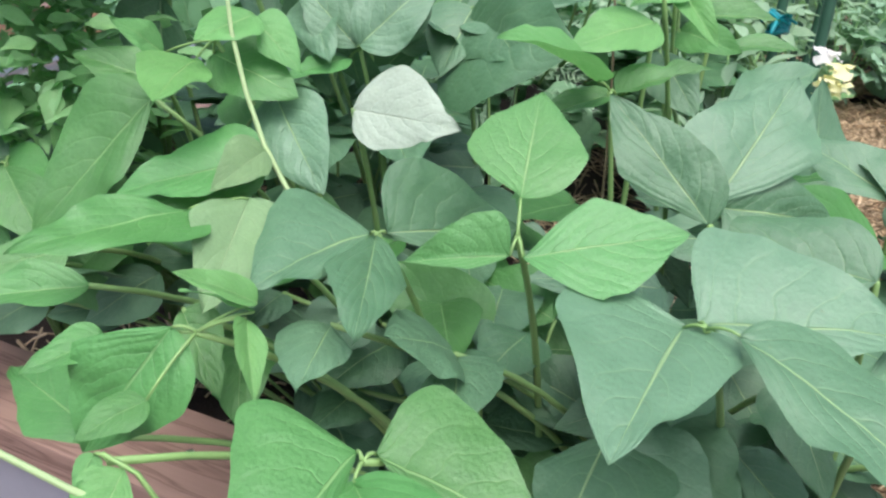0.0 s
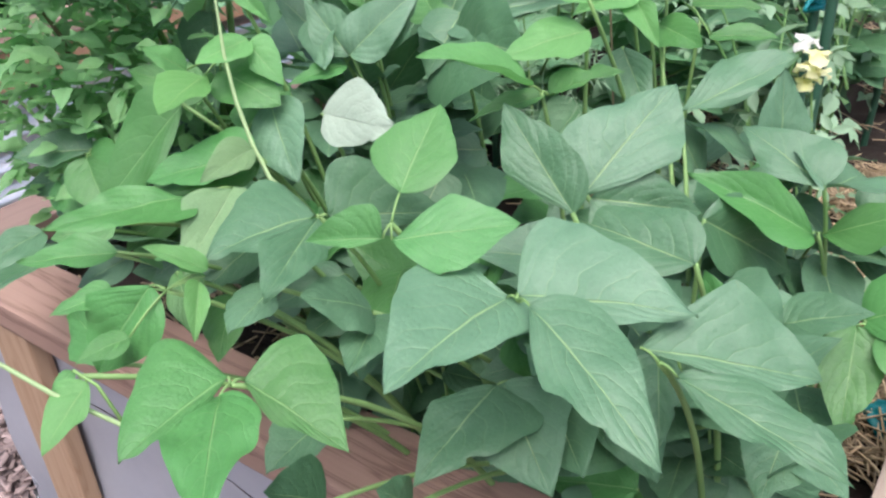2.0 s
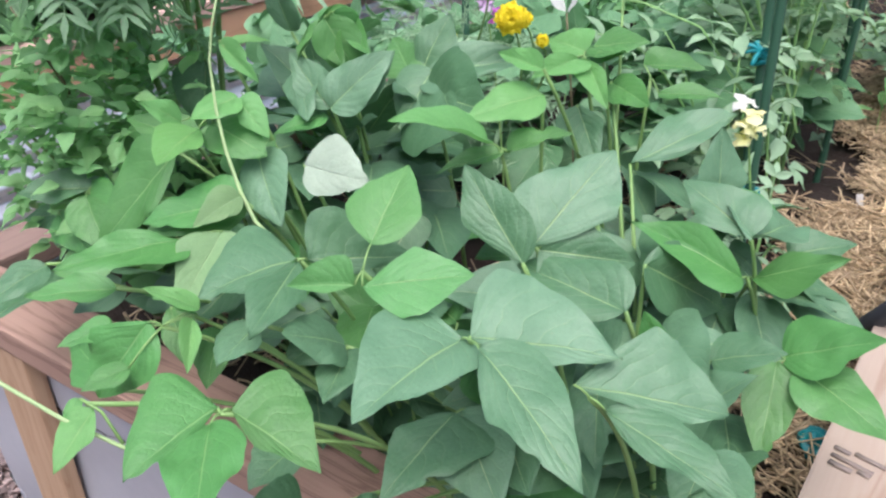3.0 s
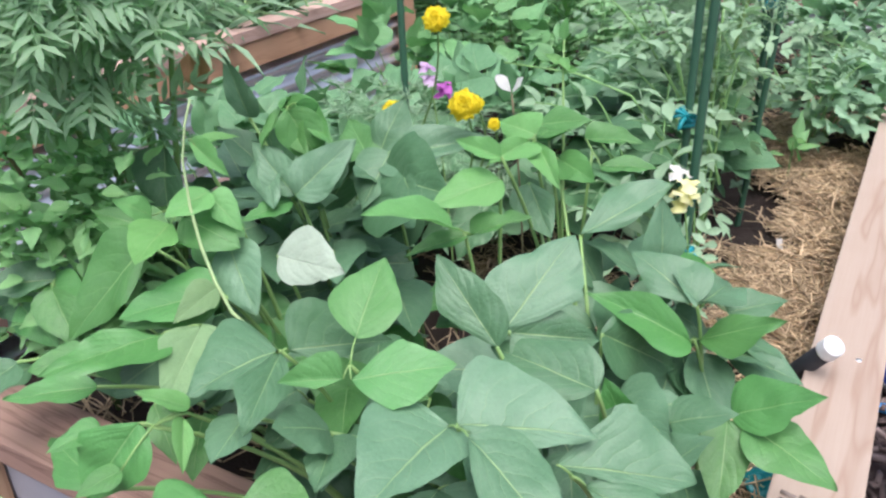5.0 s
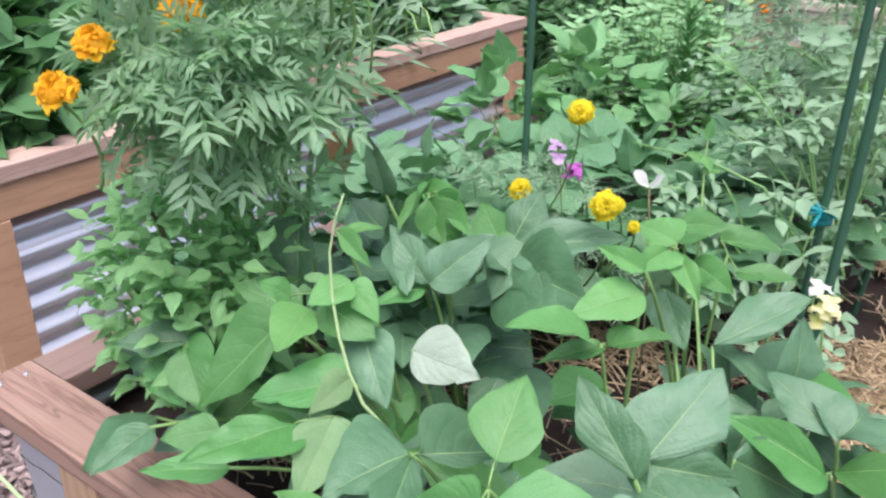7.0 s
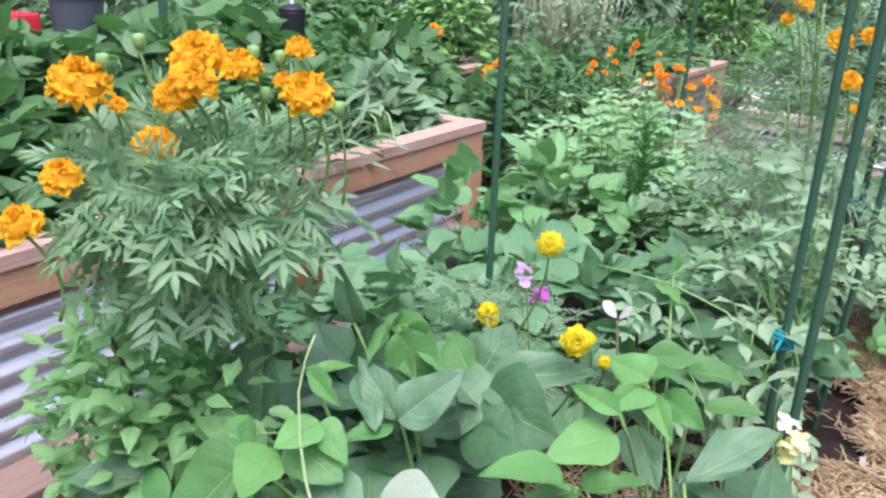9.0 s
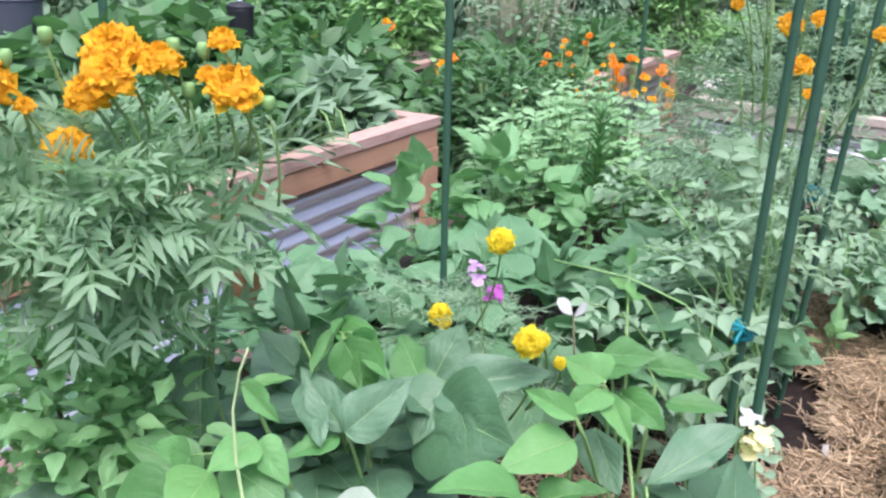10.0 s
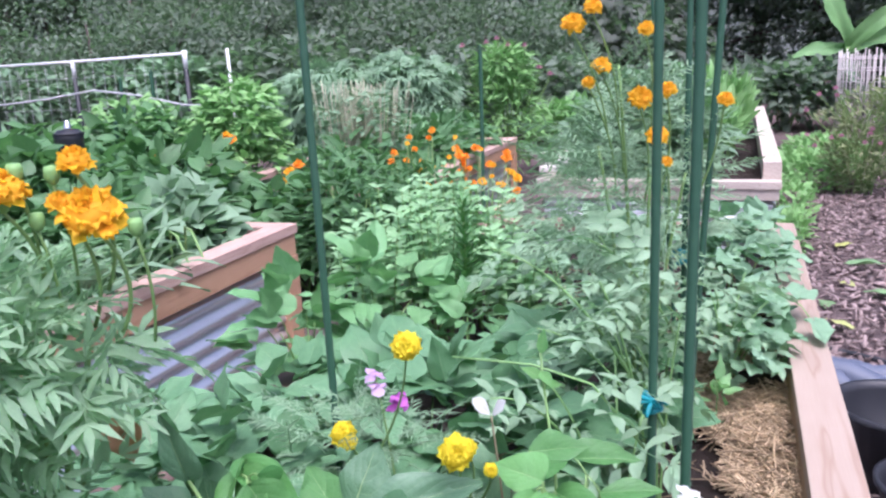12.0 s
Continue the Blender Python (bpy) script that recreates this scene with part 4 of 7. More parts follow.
def petal_mat(name, a, b, rough=0.55):
    m, n, l, p = nodes_of(name)
    tc = n.new("ShaderNodeTexCoord")
    sep = n.new("ShaderNodeSeparateXYZ")
    l.new(tc.outputs["UV"], sep.inputs[0])
    isl = n.new("ShaderNodeNewGeometry").outputs["Random Per Island"]
    f = math_node(n, l, "MULTIPLY_ADD", sep.outputs[1], 0.6, math_node(n, l, "MULTIPLY", isl, 0.45))
    l.new(mix_node(n, l, f, a, b), p.inputs["Base Color"])
    p.inputs["Roughness"].default_value = rough
    bump_node(n, l, noise_node(n, l, 180, 3), 0.4, 0.001, p.inputs["Normal"])
    tr = n.new("ShaderNodeBsdfTranslucent")
    tr.inputs["Color"].default_value = (*b, 1)
    mx = n.new("ShaderNodeMixShader")
    mx.inputs[0].default_value = 0.55
    l.new(p.outputs[0], mx.inputs[1])
    l.new(tr.outputs[0], mx.inputs[2])
    l.new(mx.outputs[0], n["Material Output"].inputs["Surface"])
    return m


ORANGE = petal_mat("orange_petals", (1.0, 0.52, 0.008), (1.0, 0.66, 0.016))
YELLOW = petal_mat("yellow_petals", (0.96, 0.76, 0.008), (1.0, 0.90, 0.04))
CREAM = petal_mat("pale_yellow_petals", (0.90, 0.87, 0.34), (0.95, 0.94, 0.62))
MAGENTA = petal_mat("magenta_petals", (0.45, 0.06, 0.42), (0.70, 0.22, 0.68))
LILAC = petal_mat("lilac_petals", (0.55, 0.30, 0.60), (0.75, 0.58, 0.78))
WHITE = petal_mat("white_petals", (0.86, 0.85, 0.80), (0.92, 0.92, 0.90))
DEEP_ORANGE = petal_mat("deep_orange_petals", (0.92, 0.28, 0.006), (1.0, 0.46, 0.015))
PINK = petal_mat("pink_petals", (0.42, 0.15, 0.24), (0.54, 0.28, 0.36))
CALYX = plain_mat("green_calyx", (0.14, 0.30, 0.09), (0.24, 0.42, 0.15), 0.5, scale=60)


def pompom(material, rings=7, seed=0, name="flower_head", ruffle=0.12):
    """A double marigold of diameter 1, ruffled petals in rings, facing +z, its base at the origin."""
    rnd = random.Random(seed)
    bm = bmesh.new()
    for k in range(rings):
        f = k / (rings - 1)
        count = round(29 - 15 * f)
        for j in range(count):
            turn = 2 * math.pi * (j + 0.5 * (k % 2)) / count + rnd.gauss(0, 0.12)
            up = -5 + 82 * f + rnd.gauss(0, 7)
            size = (0.46 - 0.25 * f) * rnd.uniform(0.8, 1.12)
            m = Matrix.Translation((rnd.gauss(0, 0.03), rnd.gauss(0, 0.03), 0.04 + 0.24 * f)) @ Matrix.Rotation(turn, 4, "Z") @ Matrix.Rotation(radians(up), 4, "X") @ Matrix.Scale(size, 4)
            leaf_bm(bm, 0.55, 4, 2, 0.34 - 0.1 * f, -0.15, ruffle, seed=rnd.randrange(9999), widest=0.72, blunt=0.8, tip=0.5, m=m)
    wide = 0.40 if rings > 4 else 0.15
    dome = [[bm.verts.new((wide * math.cos(a * 0.5236) * math.cos(b) * (1 + 0.12 * math.sin(5 * a + 3 * b)), wide * math.sin(a * 0.5236) * math.cos(b), 0.06 + 0.85 * wide * math.sin(b))) for a in range(12)] for b in (0.0, 0.35, 0.75, 1.15, 1.5)]
    for one, two in zip(dome, dome[1:]):
        for a in range(12):
            bm.faces.new((one[a], one[(a + 1) % 12], two[(a + 1) % 12], two[a]))
    return link_mesh(bm, name, material)


def cup_bm(bm, m, r=0.5, h=1.0):
    """The green cup under a flower head, or a bud."""
    prof = [(0.10, 0.0), (0.30, 0.12), (0.48, 0.4), (0.5, 0.75), (0.42, 1.0), (0.1, 1.05)]
    rings = [[bm.verts.new(m @ Vector((r * 2 * p * math.cos(a * math.pi / 5), r * 2 * p * math.sin(a * math.pi / 5), h * z))) for a in range(10)] for p, z in prof]
    for one, two in zip(rings, rings[1:]):
        for k in range(10):
            bm.faces.new((one[k], one[(k + 1) % 10], two[(k + 1) % 10], two[k]))
    bm.faces.new(rings[-1])
    return bm


POM_ORANGE = [pompom(ORANGE, 11, k, ruffle=0.13) for k in range(3)]
POM_SMALL = [pompom(ORANGE, 3, 50 + k) for k in range(2)]
POM_YELLOW = [pompom(YELLOW, 7, 10 + k, ruffle=0.2) for k in range(2)]
POM_DEEP = [pompom(DEEP_ORANGE, 3, 20 + k) for k in range(2)]
POM_PINK = [pompom(PINK, 3, 30 + k, ruffle=0.05) for k in range(2)]


def flower(plant, at, size, heads, facing=(0.3, -0.5, 0.8), foot=None, k=0, stem=0.0016):
    """A head, its cup and its stalk as parts of a plant."""
    o, at = Vector(plant.location), Vector(at)
    z = Vector(facing).normalized()
    m = z.to_track_quat("Z", "Y").to_matrix().to_4x4()
    m.translation = at - o - z * size * 0.2
    head = piece("flower_head", heads[k % len(heads)], m @ Matrix.Rotation(k * 1.7, 4, "Z") @ Matrix.Scale(size, 4), plant)
    cup = part("calyx", cup_bm(bmesh.new(), m @ Matrix.Translation((0, 0, -size * 0.30)), size * 0.15, size * 0.42), CALYX, head)
    cup.matrix_basis = head.matrix_basis.inverted()
    if foot is not None:
        end = m.translation - z * size * 0.28
        part("flower_stalk", tube(bmesh.new(), arc(Vector(foot) - o, end, 0, 8, (0.01, 0.01, 0)), stem * 1.3, stem, 6), STEM, plant)


def bud(plant, at, size, foot):
    o, at = Vector(plant.location), Vector(at)
    part("bud", cup_bm(bmesh.new(), Matrix.Translation(at - o), size * 0.42, size), CALYX, plant, "closed green bud")
    part("flower_stalk", tube(bmesh.new(), arc(Vector(foot) - o, at - o, 0, 6, (0.006, 0, 0)), 0.0016, 0.0013, 6), STEM, plant)


def leafy(plant, rnd, centre, radii, count, meshes, size, shell=0.55, lift=0.25, tilt=0.5, down=0.0, name="leaf", face=0.35):
    """Leaves standing out from the middle of a rounded plant, most of them near its outside."""
    o, c, r = Vector(plant.location), Vector(centre), Vector(radii)
    for k in range(count):
        d = Vector((rnd.gauss(0, 1), rnd.gauss(0, 1), rnd.gauss(0.15, 1))).normalized()
        f = shell + (1 - shell) * rnd.random() ** 0.6
        at = c + Vector((d.x * r.x, d.y * r.y, d.z * r.z)) * f
        way = Vector((d.x, d.y, d.z * 0.4 + lift - down)) + Vector((rnd.gauss(0, tilt), rnd.gauss(0, tilt), rnd.gauss(0, tilt * 0.5)))
        nor = Vector((d.x * face, d.y * face, 1)) + Vector((rnd.gauss(0, 0.25), rnd.gauss(0, 0.25), 0))
        m, _ = frame_from(at - o, at - o + way, nor)
        piece(name, meshes[k % len(meshes)], m @ Matrix.Scale(size * rnd.uniform(0.65, 1.2), 4), plant)


def stems(plant, root, ends, r=0.004, material=None, name="stem", lift=0.02):
    o = Vector(plant.location)
    for k, p in enumerate(ends):
        p = Vector(p)
        side = Vector((p.x - root[0], p.y - root[1], 0)) * -0.1
        part(name, tube(bmesh.new(), [q - o for q in arc(root, p, lift, 9, side)], r, r * 0.5, 6, 0.15), material or STEM, plant)


rnd = random.Random(5)

# more leaves low down and between the bean plants, mostly dark-coloured to stand for shade
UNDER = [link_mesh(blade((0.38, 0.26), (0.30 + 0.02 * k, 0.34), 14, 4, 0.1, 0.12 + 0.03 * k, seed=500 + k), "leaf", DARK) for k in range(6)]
UNDER_MID = [link_mesh(blade((0.30, 0.34), (0.36, 0.26), 14, 4, 0.1, 0.2, seed=520 + k), "leaf", MID) for k in range(4)]
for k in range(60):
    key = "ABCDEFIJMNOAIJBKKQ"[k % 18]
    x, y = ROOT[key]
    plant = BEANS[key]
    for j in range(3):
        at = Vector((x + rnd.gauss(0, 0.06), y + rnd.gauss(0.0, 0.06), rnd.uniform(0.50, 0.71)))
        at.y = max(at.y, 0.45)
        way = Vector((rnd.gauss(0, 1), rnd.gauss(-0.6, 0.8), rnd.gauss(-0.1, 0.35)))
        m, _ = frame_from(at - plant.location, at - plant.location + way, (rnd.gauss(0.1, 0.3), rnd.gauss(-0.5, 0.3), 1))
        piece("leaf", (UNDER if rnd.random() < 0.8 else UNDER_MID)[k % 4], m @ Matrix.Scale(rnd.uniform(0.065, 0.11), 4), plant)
        if j == 0:
            part("leaf_stalk", tube(bmesh.new(), arc((rnd.gauss(0, 0.012), rnd.gauss(0, 0.012), 0.0), at - plant.location, 0.01, 6), 0.0020, 0.0013, 6), STEM, plant)

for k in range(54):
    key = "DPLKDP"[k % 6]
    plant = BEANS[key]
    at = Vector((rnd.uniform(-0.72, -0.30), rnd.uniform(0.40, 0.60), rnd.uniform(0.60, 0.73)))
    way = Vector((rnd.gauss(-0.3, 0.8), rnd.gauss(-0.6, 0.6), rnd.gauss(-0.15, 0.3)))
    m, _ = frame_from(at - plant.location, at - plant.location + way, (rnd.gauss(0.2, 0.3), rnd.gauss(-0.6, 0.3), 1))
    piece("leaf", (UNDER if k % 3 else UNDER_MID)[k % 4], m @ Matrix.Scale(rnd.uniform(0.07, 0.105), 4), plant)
    if k % 5 == 1:
        part("leaf_stalk", tube(bmesh.new(), arc((0, 0, 0), at - plant.location, 0.01, 6), 0.0018, 0.0012, 6), STEM, plant)

# climbing vine with small shoots, and the thin vine that hangs over the front board
lo = Vector(BEANS["L"].location)
part("vine", tube(bmesh.new(), [Vector(p) - lo for p in ((-0.30, 0.41, 0.76), (-0.33, 0.40, 0.792), (-0.348, 0.403, 0.818), (-0.362, 0.406, 0.852), (-0.375, 0.413, 0.887), (-0.384, 0.422, 0.929), (-0.382, 0.430, 0.961), (-0.375, 0.435, 0.985))], 0.0021, 0.0009, 7, 0.1), PALE_STEM, BEANS["L"], "thin pale climbing vine")
ko = Vector(BEANS["K"].location)
part("vine", tube(bmesh.new(), [Vector(p) - ko for p in ((-0.20, 0.24, 0.70), (-0.215, 0.19, 0.73), (-0.230, 0.170, 0.744), (-0.260, 0.149, 0.771), (-0.287, 0.131, 0.801), (-0.300, 0.122, 0.817), (-0.33, 0.10, 0.86), (-0.38, 0.08, 0.93))], 0.0017, 0.0013, 7, 0.1), PALE_STEM, BEANS["K"], "thin pale runner hanging over the board")
part("leaf_stalk", tube(bmesh.new(), [Vector(p) - ko for p in ((-0.231, 0.171, 0.746), (-0.248, 0.171, 0.767), (-0.259, 0.165, 0.778))], 0.0013, 0.0010, 6), STEM, BEANS["K"])

# tall shoot with a pointed tip among the far beans
oo = Vector(BEANS["O"].location)
part("vine", tube(bmesh.new(), [Vector(p) - oo for p in ((-0.15, 0.80, 0.60), (-0.155, 0.80, 0.75), (-0.165, 0.82, 0.85), (-0.185, 0.86, 0.93), (-0.196, 0.888, 0.975))], 0.0026, 0.0010, 7), STEM, BEANS["O"], "upright pale shoot")
SMALL_BRIGHT = variants(3, YOUNG, ratio=0.5, rows=8, cols=3, fold=0.3)
for k, (d, z) in enumerate((((1, -0.2, 0.2), 0.925), ((-1, 0.1, 0.3), 0.935), ((0.6, -0.6, -0.4), 0.94), ((0.1, 0.1, 1), 0.965))):
    at = Vector((-0.187, 0.862, z)) - oo
    m, _ = frame_from(at, at + Vector(d), (0.2, -0.7, 0.6))
    piece("leaf", SMALL_BRIGHT[k % 3], m @ Matrix.Scale(0.026, 4), BEANS["O"])

# big orange marigold bush
MARI = [pinnate(5, 0.24, 0.36, MARI_LEAF, k, 0.10 + 0.05 * (k % 3), 0.52, teeth=0.07, rows=6, low=0.26) for k in range(8)]
MARI_TIP = [pinnate(6, 0.19, 0.32, MARI_LEAF, 80 + k, 0.05, 0.42, rows=4, low=0.2) for k in range(4)]
mb = thing("marigold_bush", "tall marigold bush with feathery leaves and ruffled orange flower heads", "marigold", (-0.70, 0.66, SOIL_Z))


def rosettes(plant, centre, radii, count, meshes, size):
    """Leaves fanned over the outside of a rounded bush, their faces turned outwards and up."""
    o, c = Vector(plant.location), Vector(centre)
    for k in range(count):
        d = Vector((rnd.gauss(0.2, 1), rnd.gauss(-0.5, 1), rnd.gauss(0.1, 0.9))).normalized()
        at = c + Vector((d.x * radii[0], d.y * radii[1], d.z * radii[2])) * rnd.uniform(0.7, 1.0)
        nor = d + Vector((rnd.gauss(0, 0.25), rnd.gauss(-0.1, 0.25), rnd.uniform(0.3, 0.9)))
        way = Vector((rnd.gauss(0, 1), rnd.gauss(-0.3, 1), rnd.gauss(0.15, 0.8)))
        way = way - nor * (way.dot(nor) / nor.length_squared) + d * 0.35
        m, _ = frame_from(at - o, at - o + way, nor)
        piece("leaf", meshes[k % len(meshes)], m @ Matrix.Scale(size * rnd.uniform(0.65, 1.15), 4), plant)


rosettes(mb, (-0.60, 0.545, 1.005), (0.10, 0.10, 0.105), 135, MARI, 0.080)
rosettes(mb, (-0.57, 0.435, 1.045), (0.060, 0.065, 0.055), 62, MARI, 0.070)
rosettes(mb, (-0.585, 0.49, 1.085), (0.105, 0.115, 0.035), 80, MARI, 0.066)
leafy(mb, rnd, (-0.585, 0.49, 1.095), (0.105, 0.12, 0.03), 50, MARI_TIP, 0.058, 0.35, 0.35, 0.45, face=0.5)
stems(mb, (-0.70, 0.66, SOIL_Z), [(-0.61 + 0.09 * math.cos(a), 0.53 + 0.09 * math.sin(a), 1.04) for a in range(7)], 0.006, STEM)
for k, (at, size) in enumerate((((-0.601, 0.378, 1.193), 0.062), ((-0.550, 0.470, 1.215), 0.058), ((-0.516, 0.492, 1.205), 0.045), ((-0.556, 0.444, 1.178), 0.045), ((-0.535, 0.452, 1.195), 0.05),
                                ((-0.471, 0.532, 1.182), 0.056), ((-0.479, 0.532, 1.222), 0.030), ((-0.557, 0.420, 1.134), 0.046), ((-0.603, 0.351, 1.110), 0.042), ((-0.622, 0.317, 1.069), 0.045), ((-0.580, 0.401, 1.169), 0.020), ((-0.492, 0.524, 1.190), 0.022))):
    flower(mb, at, size, POM_ORANGE, (0.3 + 0.2 * math.sin(k * 2), -0.35 + 0.2 * math.cos(k * 3), 0.9), (at[0] - 0.02, at[1] + 0.04, at[2] - 0.12), k)
for at in ((-0.590, 0.396, 1.198), (-0.499, 0.528, 1.20), (-0.508, 0.515, 1.165), (-0.575, 0.425, 1.215), (-0.512, 0.505, 1.205), (-0.445, 0.551, 1.155)):
    bud(mb, at, 0.015, (at[0] - 0.02, at[1] + 0.03, at[2] - 0.10))

# pepper plants with small pale-green leaves
PEP = variants(5, PEPPER_LEAF, ratio=0.55, rows=8, cols=2, fold=0.3, blunt=0.9, tip=1.15, teeth=0.04)
pp = thing("pepper_plant", "bushy pepper plant with small pale green leaves by the bed corner", "pepper plant", (-0.76, 0.55, SOIL_Z))
leafy(pp, rnd, (-0.70, 0.475, 0.765), (0.14, 0.11, 0.155), 340, PEP, 0.037, 0.5, 0.2, 0.9, 0.1, face=0.45)
leafy(pp, rnd, (-0.64, 0.44, 0.86), (0.10, 0.07, 0.07), 150, PEP, 0.034, 0.6, 0.2, 0.9, 0.1, face=0.45)
leafy(pp, rnd, (-0.66, 0.42, 0.74), (0.13, 0.06, 0.10), 110, PEP, 0.036, 0.6, 0.1, 0.9, 0.1, face=0.45)
leafy(pp, rnd, (-0.62, 0.49, 0.76), (0.09, 0.09, 0.11), 80, PEP, 0.037, 0.45, 0.1, 0.9, 0.1, face=0.45)
leafy(pp, rnd, (-0.56, 0.47, 0.84), (0.08, 0.06, 0.08), 70, PEP, 0.036, 0.5, 0.2, 0.9, 0.1, face=0.45)
stems(pp, (-0.76, 0.55, SOIL_Z), [(-0.73 + 0.12 * math.cos(a), 0.50 + 0.1 * math.sin(a), 0.80) for a in range(6)], 0.004)
part("seed_stem", tube(bmesh.new(), [Vector(p) - pp.location for p in ((-0.72, 0.50, 0.68), (-0.70, 0.46, 0.85), (-0.74, 0.45, 0.92), (-0.797, 0.45, 0.985))], 0.0028, 0.0014, 6, 0.4), STEM_BROWN, pp, "brown dried seed stem")

# small yellow marigolds
ym = thing("yellow_marigold", "small yellow marigold with thin feathery grey-green leaves", "marigold", (-0.42, 0.90, SOIL_Z))
FEATHER = [pinnate(6, 0.13, 0.22, TOMATO_LEAF, 40 + k, 0.2, rows=3) for k in range(3)]
leafy(ym, rnd, (-0.43, 0.90, 0.78), (0.14, 0.10, 0.08), 110, FEATHER, 0.075, 0.3, 0.1, 0.6)
for k, (at, size, foot) in enumerate((((-0.303, 0.757, 1.000), 0.036, (-0.40, 0.85, 0.80)), ((-0.226, 0.680, 0.930), 0.038, (-0.28, 0.76, 0.78)), ((-0.425, 0.840, 0.850), 0.036, (-0.42, 0.86, 0.72)),
                                      ((-0.222, 0.70, 0.925), 0.020, (-0.26, 0.76, 0.8)), ((-0.415, 0.835, 0.842), 0.024, (-0.42, 0.86, 0.72)), ((-0.200, 0.70, 0.905), 0.016, (-0.26, 0.76, 0.8)))):
    flower(ym, at, size, POM_YELLOW, (0.35, -0.75, 0.5), foot, k, 0.0012)


# snapdragons
def snapdragon(label, root, places, material, size, leaves=14):
    """Spikes of puffed two-lipped flowers above narrow leaves."""
    sd = thing("snapdragon", label, "snapdragon", root)
    o = Vector(root)
    top = Vector(places[0])
    part("stem", tube(bmesh.new(), arc((0, 0, 0), top - o, 0, 8, (0.01, 0, 0)), 0.0022, 0.0012, 6), STEM, sd)
    for k, p in enumerate(places):
        bm = bmesh.new()
        for j in range(5):
            m = Matrix.Translation(Vector(p) - o) @ Matrix.Rotation(j * 1.257 + k, 4, "Z") @ Matrix.Rotation(radians(-35 + 40 * (j % 2)), 4, "X") @ Matrix.Scale(size * (0.8 + 0.2 * (j % 3)), 4)
            leaf_bm(bm, 0.95, 5, 2, 0.4, -0.3, 0.12, seed=k * 5 + j, widest=0.6, blunt=0.6, tip=0.5, m=m)
        part("flower", bm, material if not isinstance(material, list) else material[k % len(material)], sd)
    for k in range(leaves):
        at = o.lerp(top, 0.3 + 0.5 * k / leaves) - o
        m, _ = frame_from(at, at + Vector((math.cos(k * 2.4), math.sin(k * 2.4), 0.5)), (0, 0, 1))
        piece("leaf", NARROW[k % 3], m @ Matrix.Scale(0.04, 4), sd)
    return sd


NARROW = variants(3, TOMATO_LEAF, ratio=0.2, rows=6, cols=1, fold=0.3)
snapdragon("pale yellow snapdragon spike beside the straw mulch", (0.01, 0.87, SOIL_Z), [(-0.026, 0.845, 0.828), (-0.014, 0.838, 0.818), (-0.024, 0.835, 0.805), (-0.013, 0.842, 0.800), (-0.021, 0.838, 0.788)], [WHITE, CREAM, CREAM, CREAM, CREAM], 0.016, 20)
snapdragon("magenta and lilac snapdragon among feathery leaves", (-0.40, 0.96, SOIL_Z), [(-0.424, 0.939, 0.888), (-0.420, 0.937, 0.872), (-0.380, 0.906, 0.874), (-0.384, 0.908, 0.862)], [LILAC, LILAC, MAGENTA, MAGENTA], 0.016)

wf = thing("white_flower", "small white two-petalled pea flower on a thin brown stalk", "flower", (-0.225, 0.83, SOIL_Z))
for s in (-1, 1):
    m, _ = frame_from(Vector((-0.232 + 0.003 * s, 0.813, 0.908)) - wf.location, Vector((-0.232 + 0.021 * s, 0.806, 0.930)) - wf.location, (-0.3 * s, -0.7, 0.8))
    part("petal", leaf_bm(ratio=0.62, rows=8, cols=4, droop=0.1, fold=0.1, wave=0.03, widest=0.6, blunt=0.8, tip=0.5, seed=s + 2, m=m @ Matrix.Scale(0.025, 4)), WHITE, wf)
part("flower_stalk", tube(bmesh.new(), arc((0, 0, 0), Vector((-0.232, 0.813, 0.905)) - wf.location, 0, 8, (0.012, 0, 0)), 0.0018, 0.0012, 6), STEM_BROWN, wf)


# ---- rest of the bed ----
HEART = [link_mesh(blade((0.34 + 0.03 * (k % 3), 0.20 + 0.03 * k), (0.40 - 0.03 * (k % 2), 0.22), 14, 4, 0.1 + 0.02 * k, 0.08 + 0.05 * (k % 4), 0.03, seed=540 + k), "leaf", HEART_LEAF) for k in range(6)]


def creeper(label, category, root, centre, radii, count, meshes, size, **kw):
    plant = thing(kw.pop("name", "sweet_potato_plant"), label, category, (*root, SOIL_Z), kw.pop("group", ""))
    leafy(plant, rnd, centre, radii, count, meshes, size, **kw)
    stems(plant, (*root, SOIL_Z), [(centre[0] + radii[0] * 0.6 * math.cos(a), centre[1] + radii[1] * 0.6 * math.sin(a), centre[2]) for a in range(6)], 0.003)
    return plant


creeper("sweet potato plant with heart-shaped blue-green leaves covering the soil", "sweet potato", (-0.50, 1.30), (-0.46, 1.30, 0.64), (0.30, 0.26, 0.13), 190, HEART, 0.105, shell=0.2, lift=0.0, group="sweet potatoes")
creeper("sweet potato plant with heart-shaped blue-green leaves covering the soil", "sweet potato", (-0.25, 1.62), (-0.26, 1.62, 0.62), (0.20, 0.26, 0.13), 120, HEART, 0.10, shell=0.2, lift=0.0, group="sweet potatoes")
creeper("sweet potato plant with heart-shaped blue-green leaves covering the soil", "sweet potato", (-0.78, 1.35), (-0.78, 1.30, 0.60), (0.16, 0.35, 0.13), 110, HEART, 0.09, shell=0.2, lift=0.0, group="sweet potatoes")
creeper("bean plant with dull heart-shaped leaves behind the marigolds", "bean plant", (-0.62, 0.88), (-0.62, 0.90, 0.68), (0.16, 0.16, 0.15), 90, HEART, 0.085, name="bean_plant", shell=0.3, lift=0.0, group="bean plants")
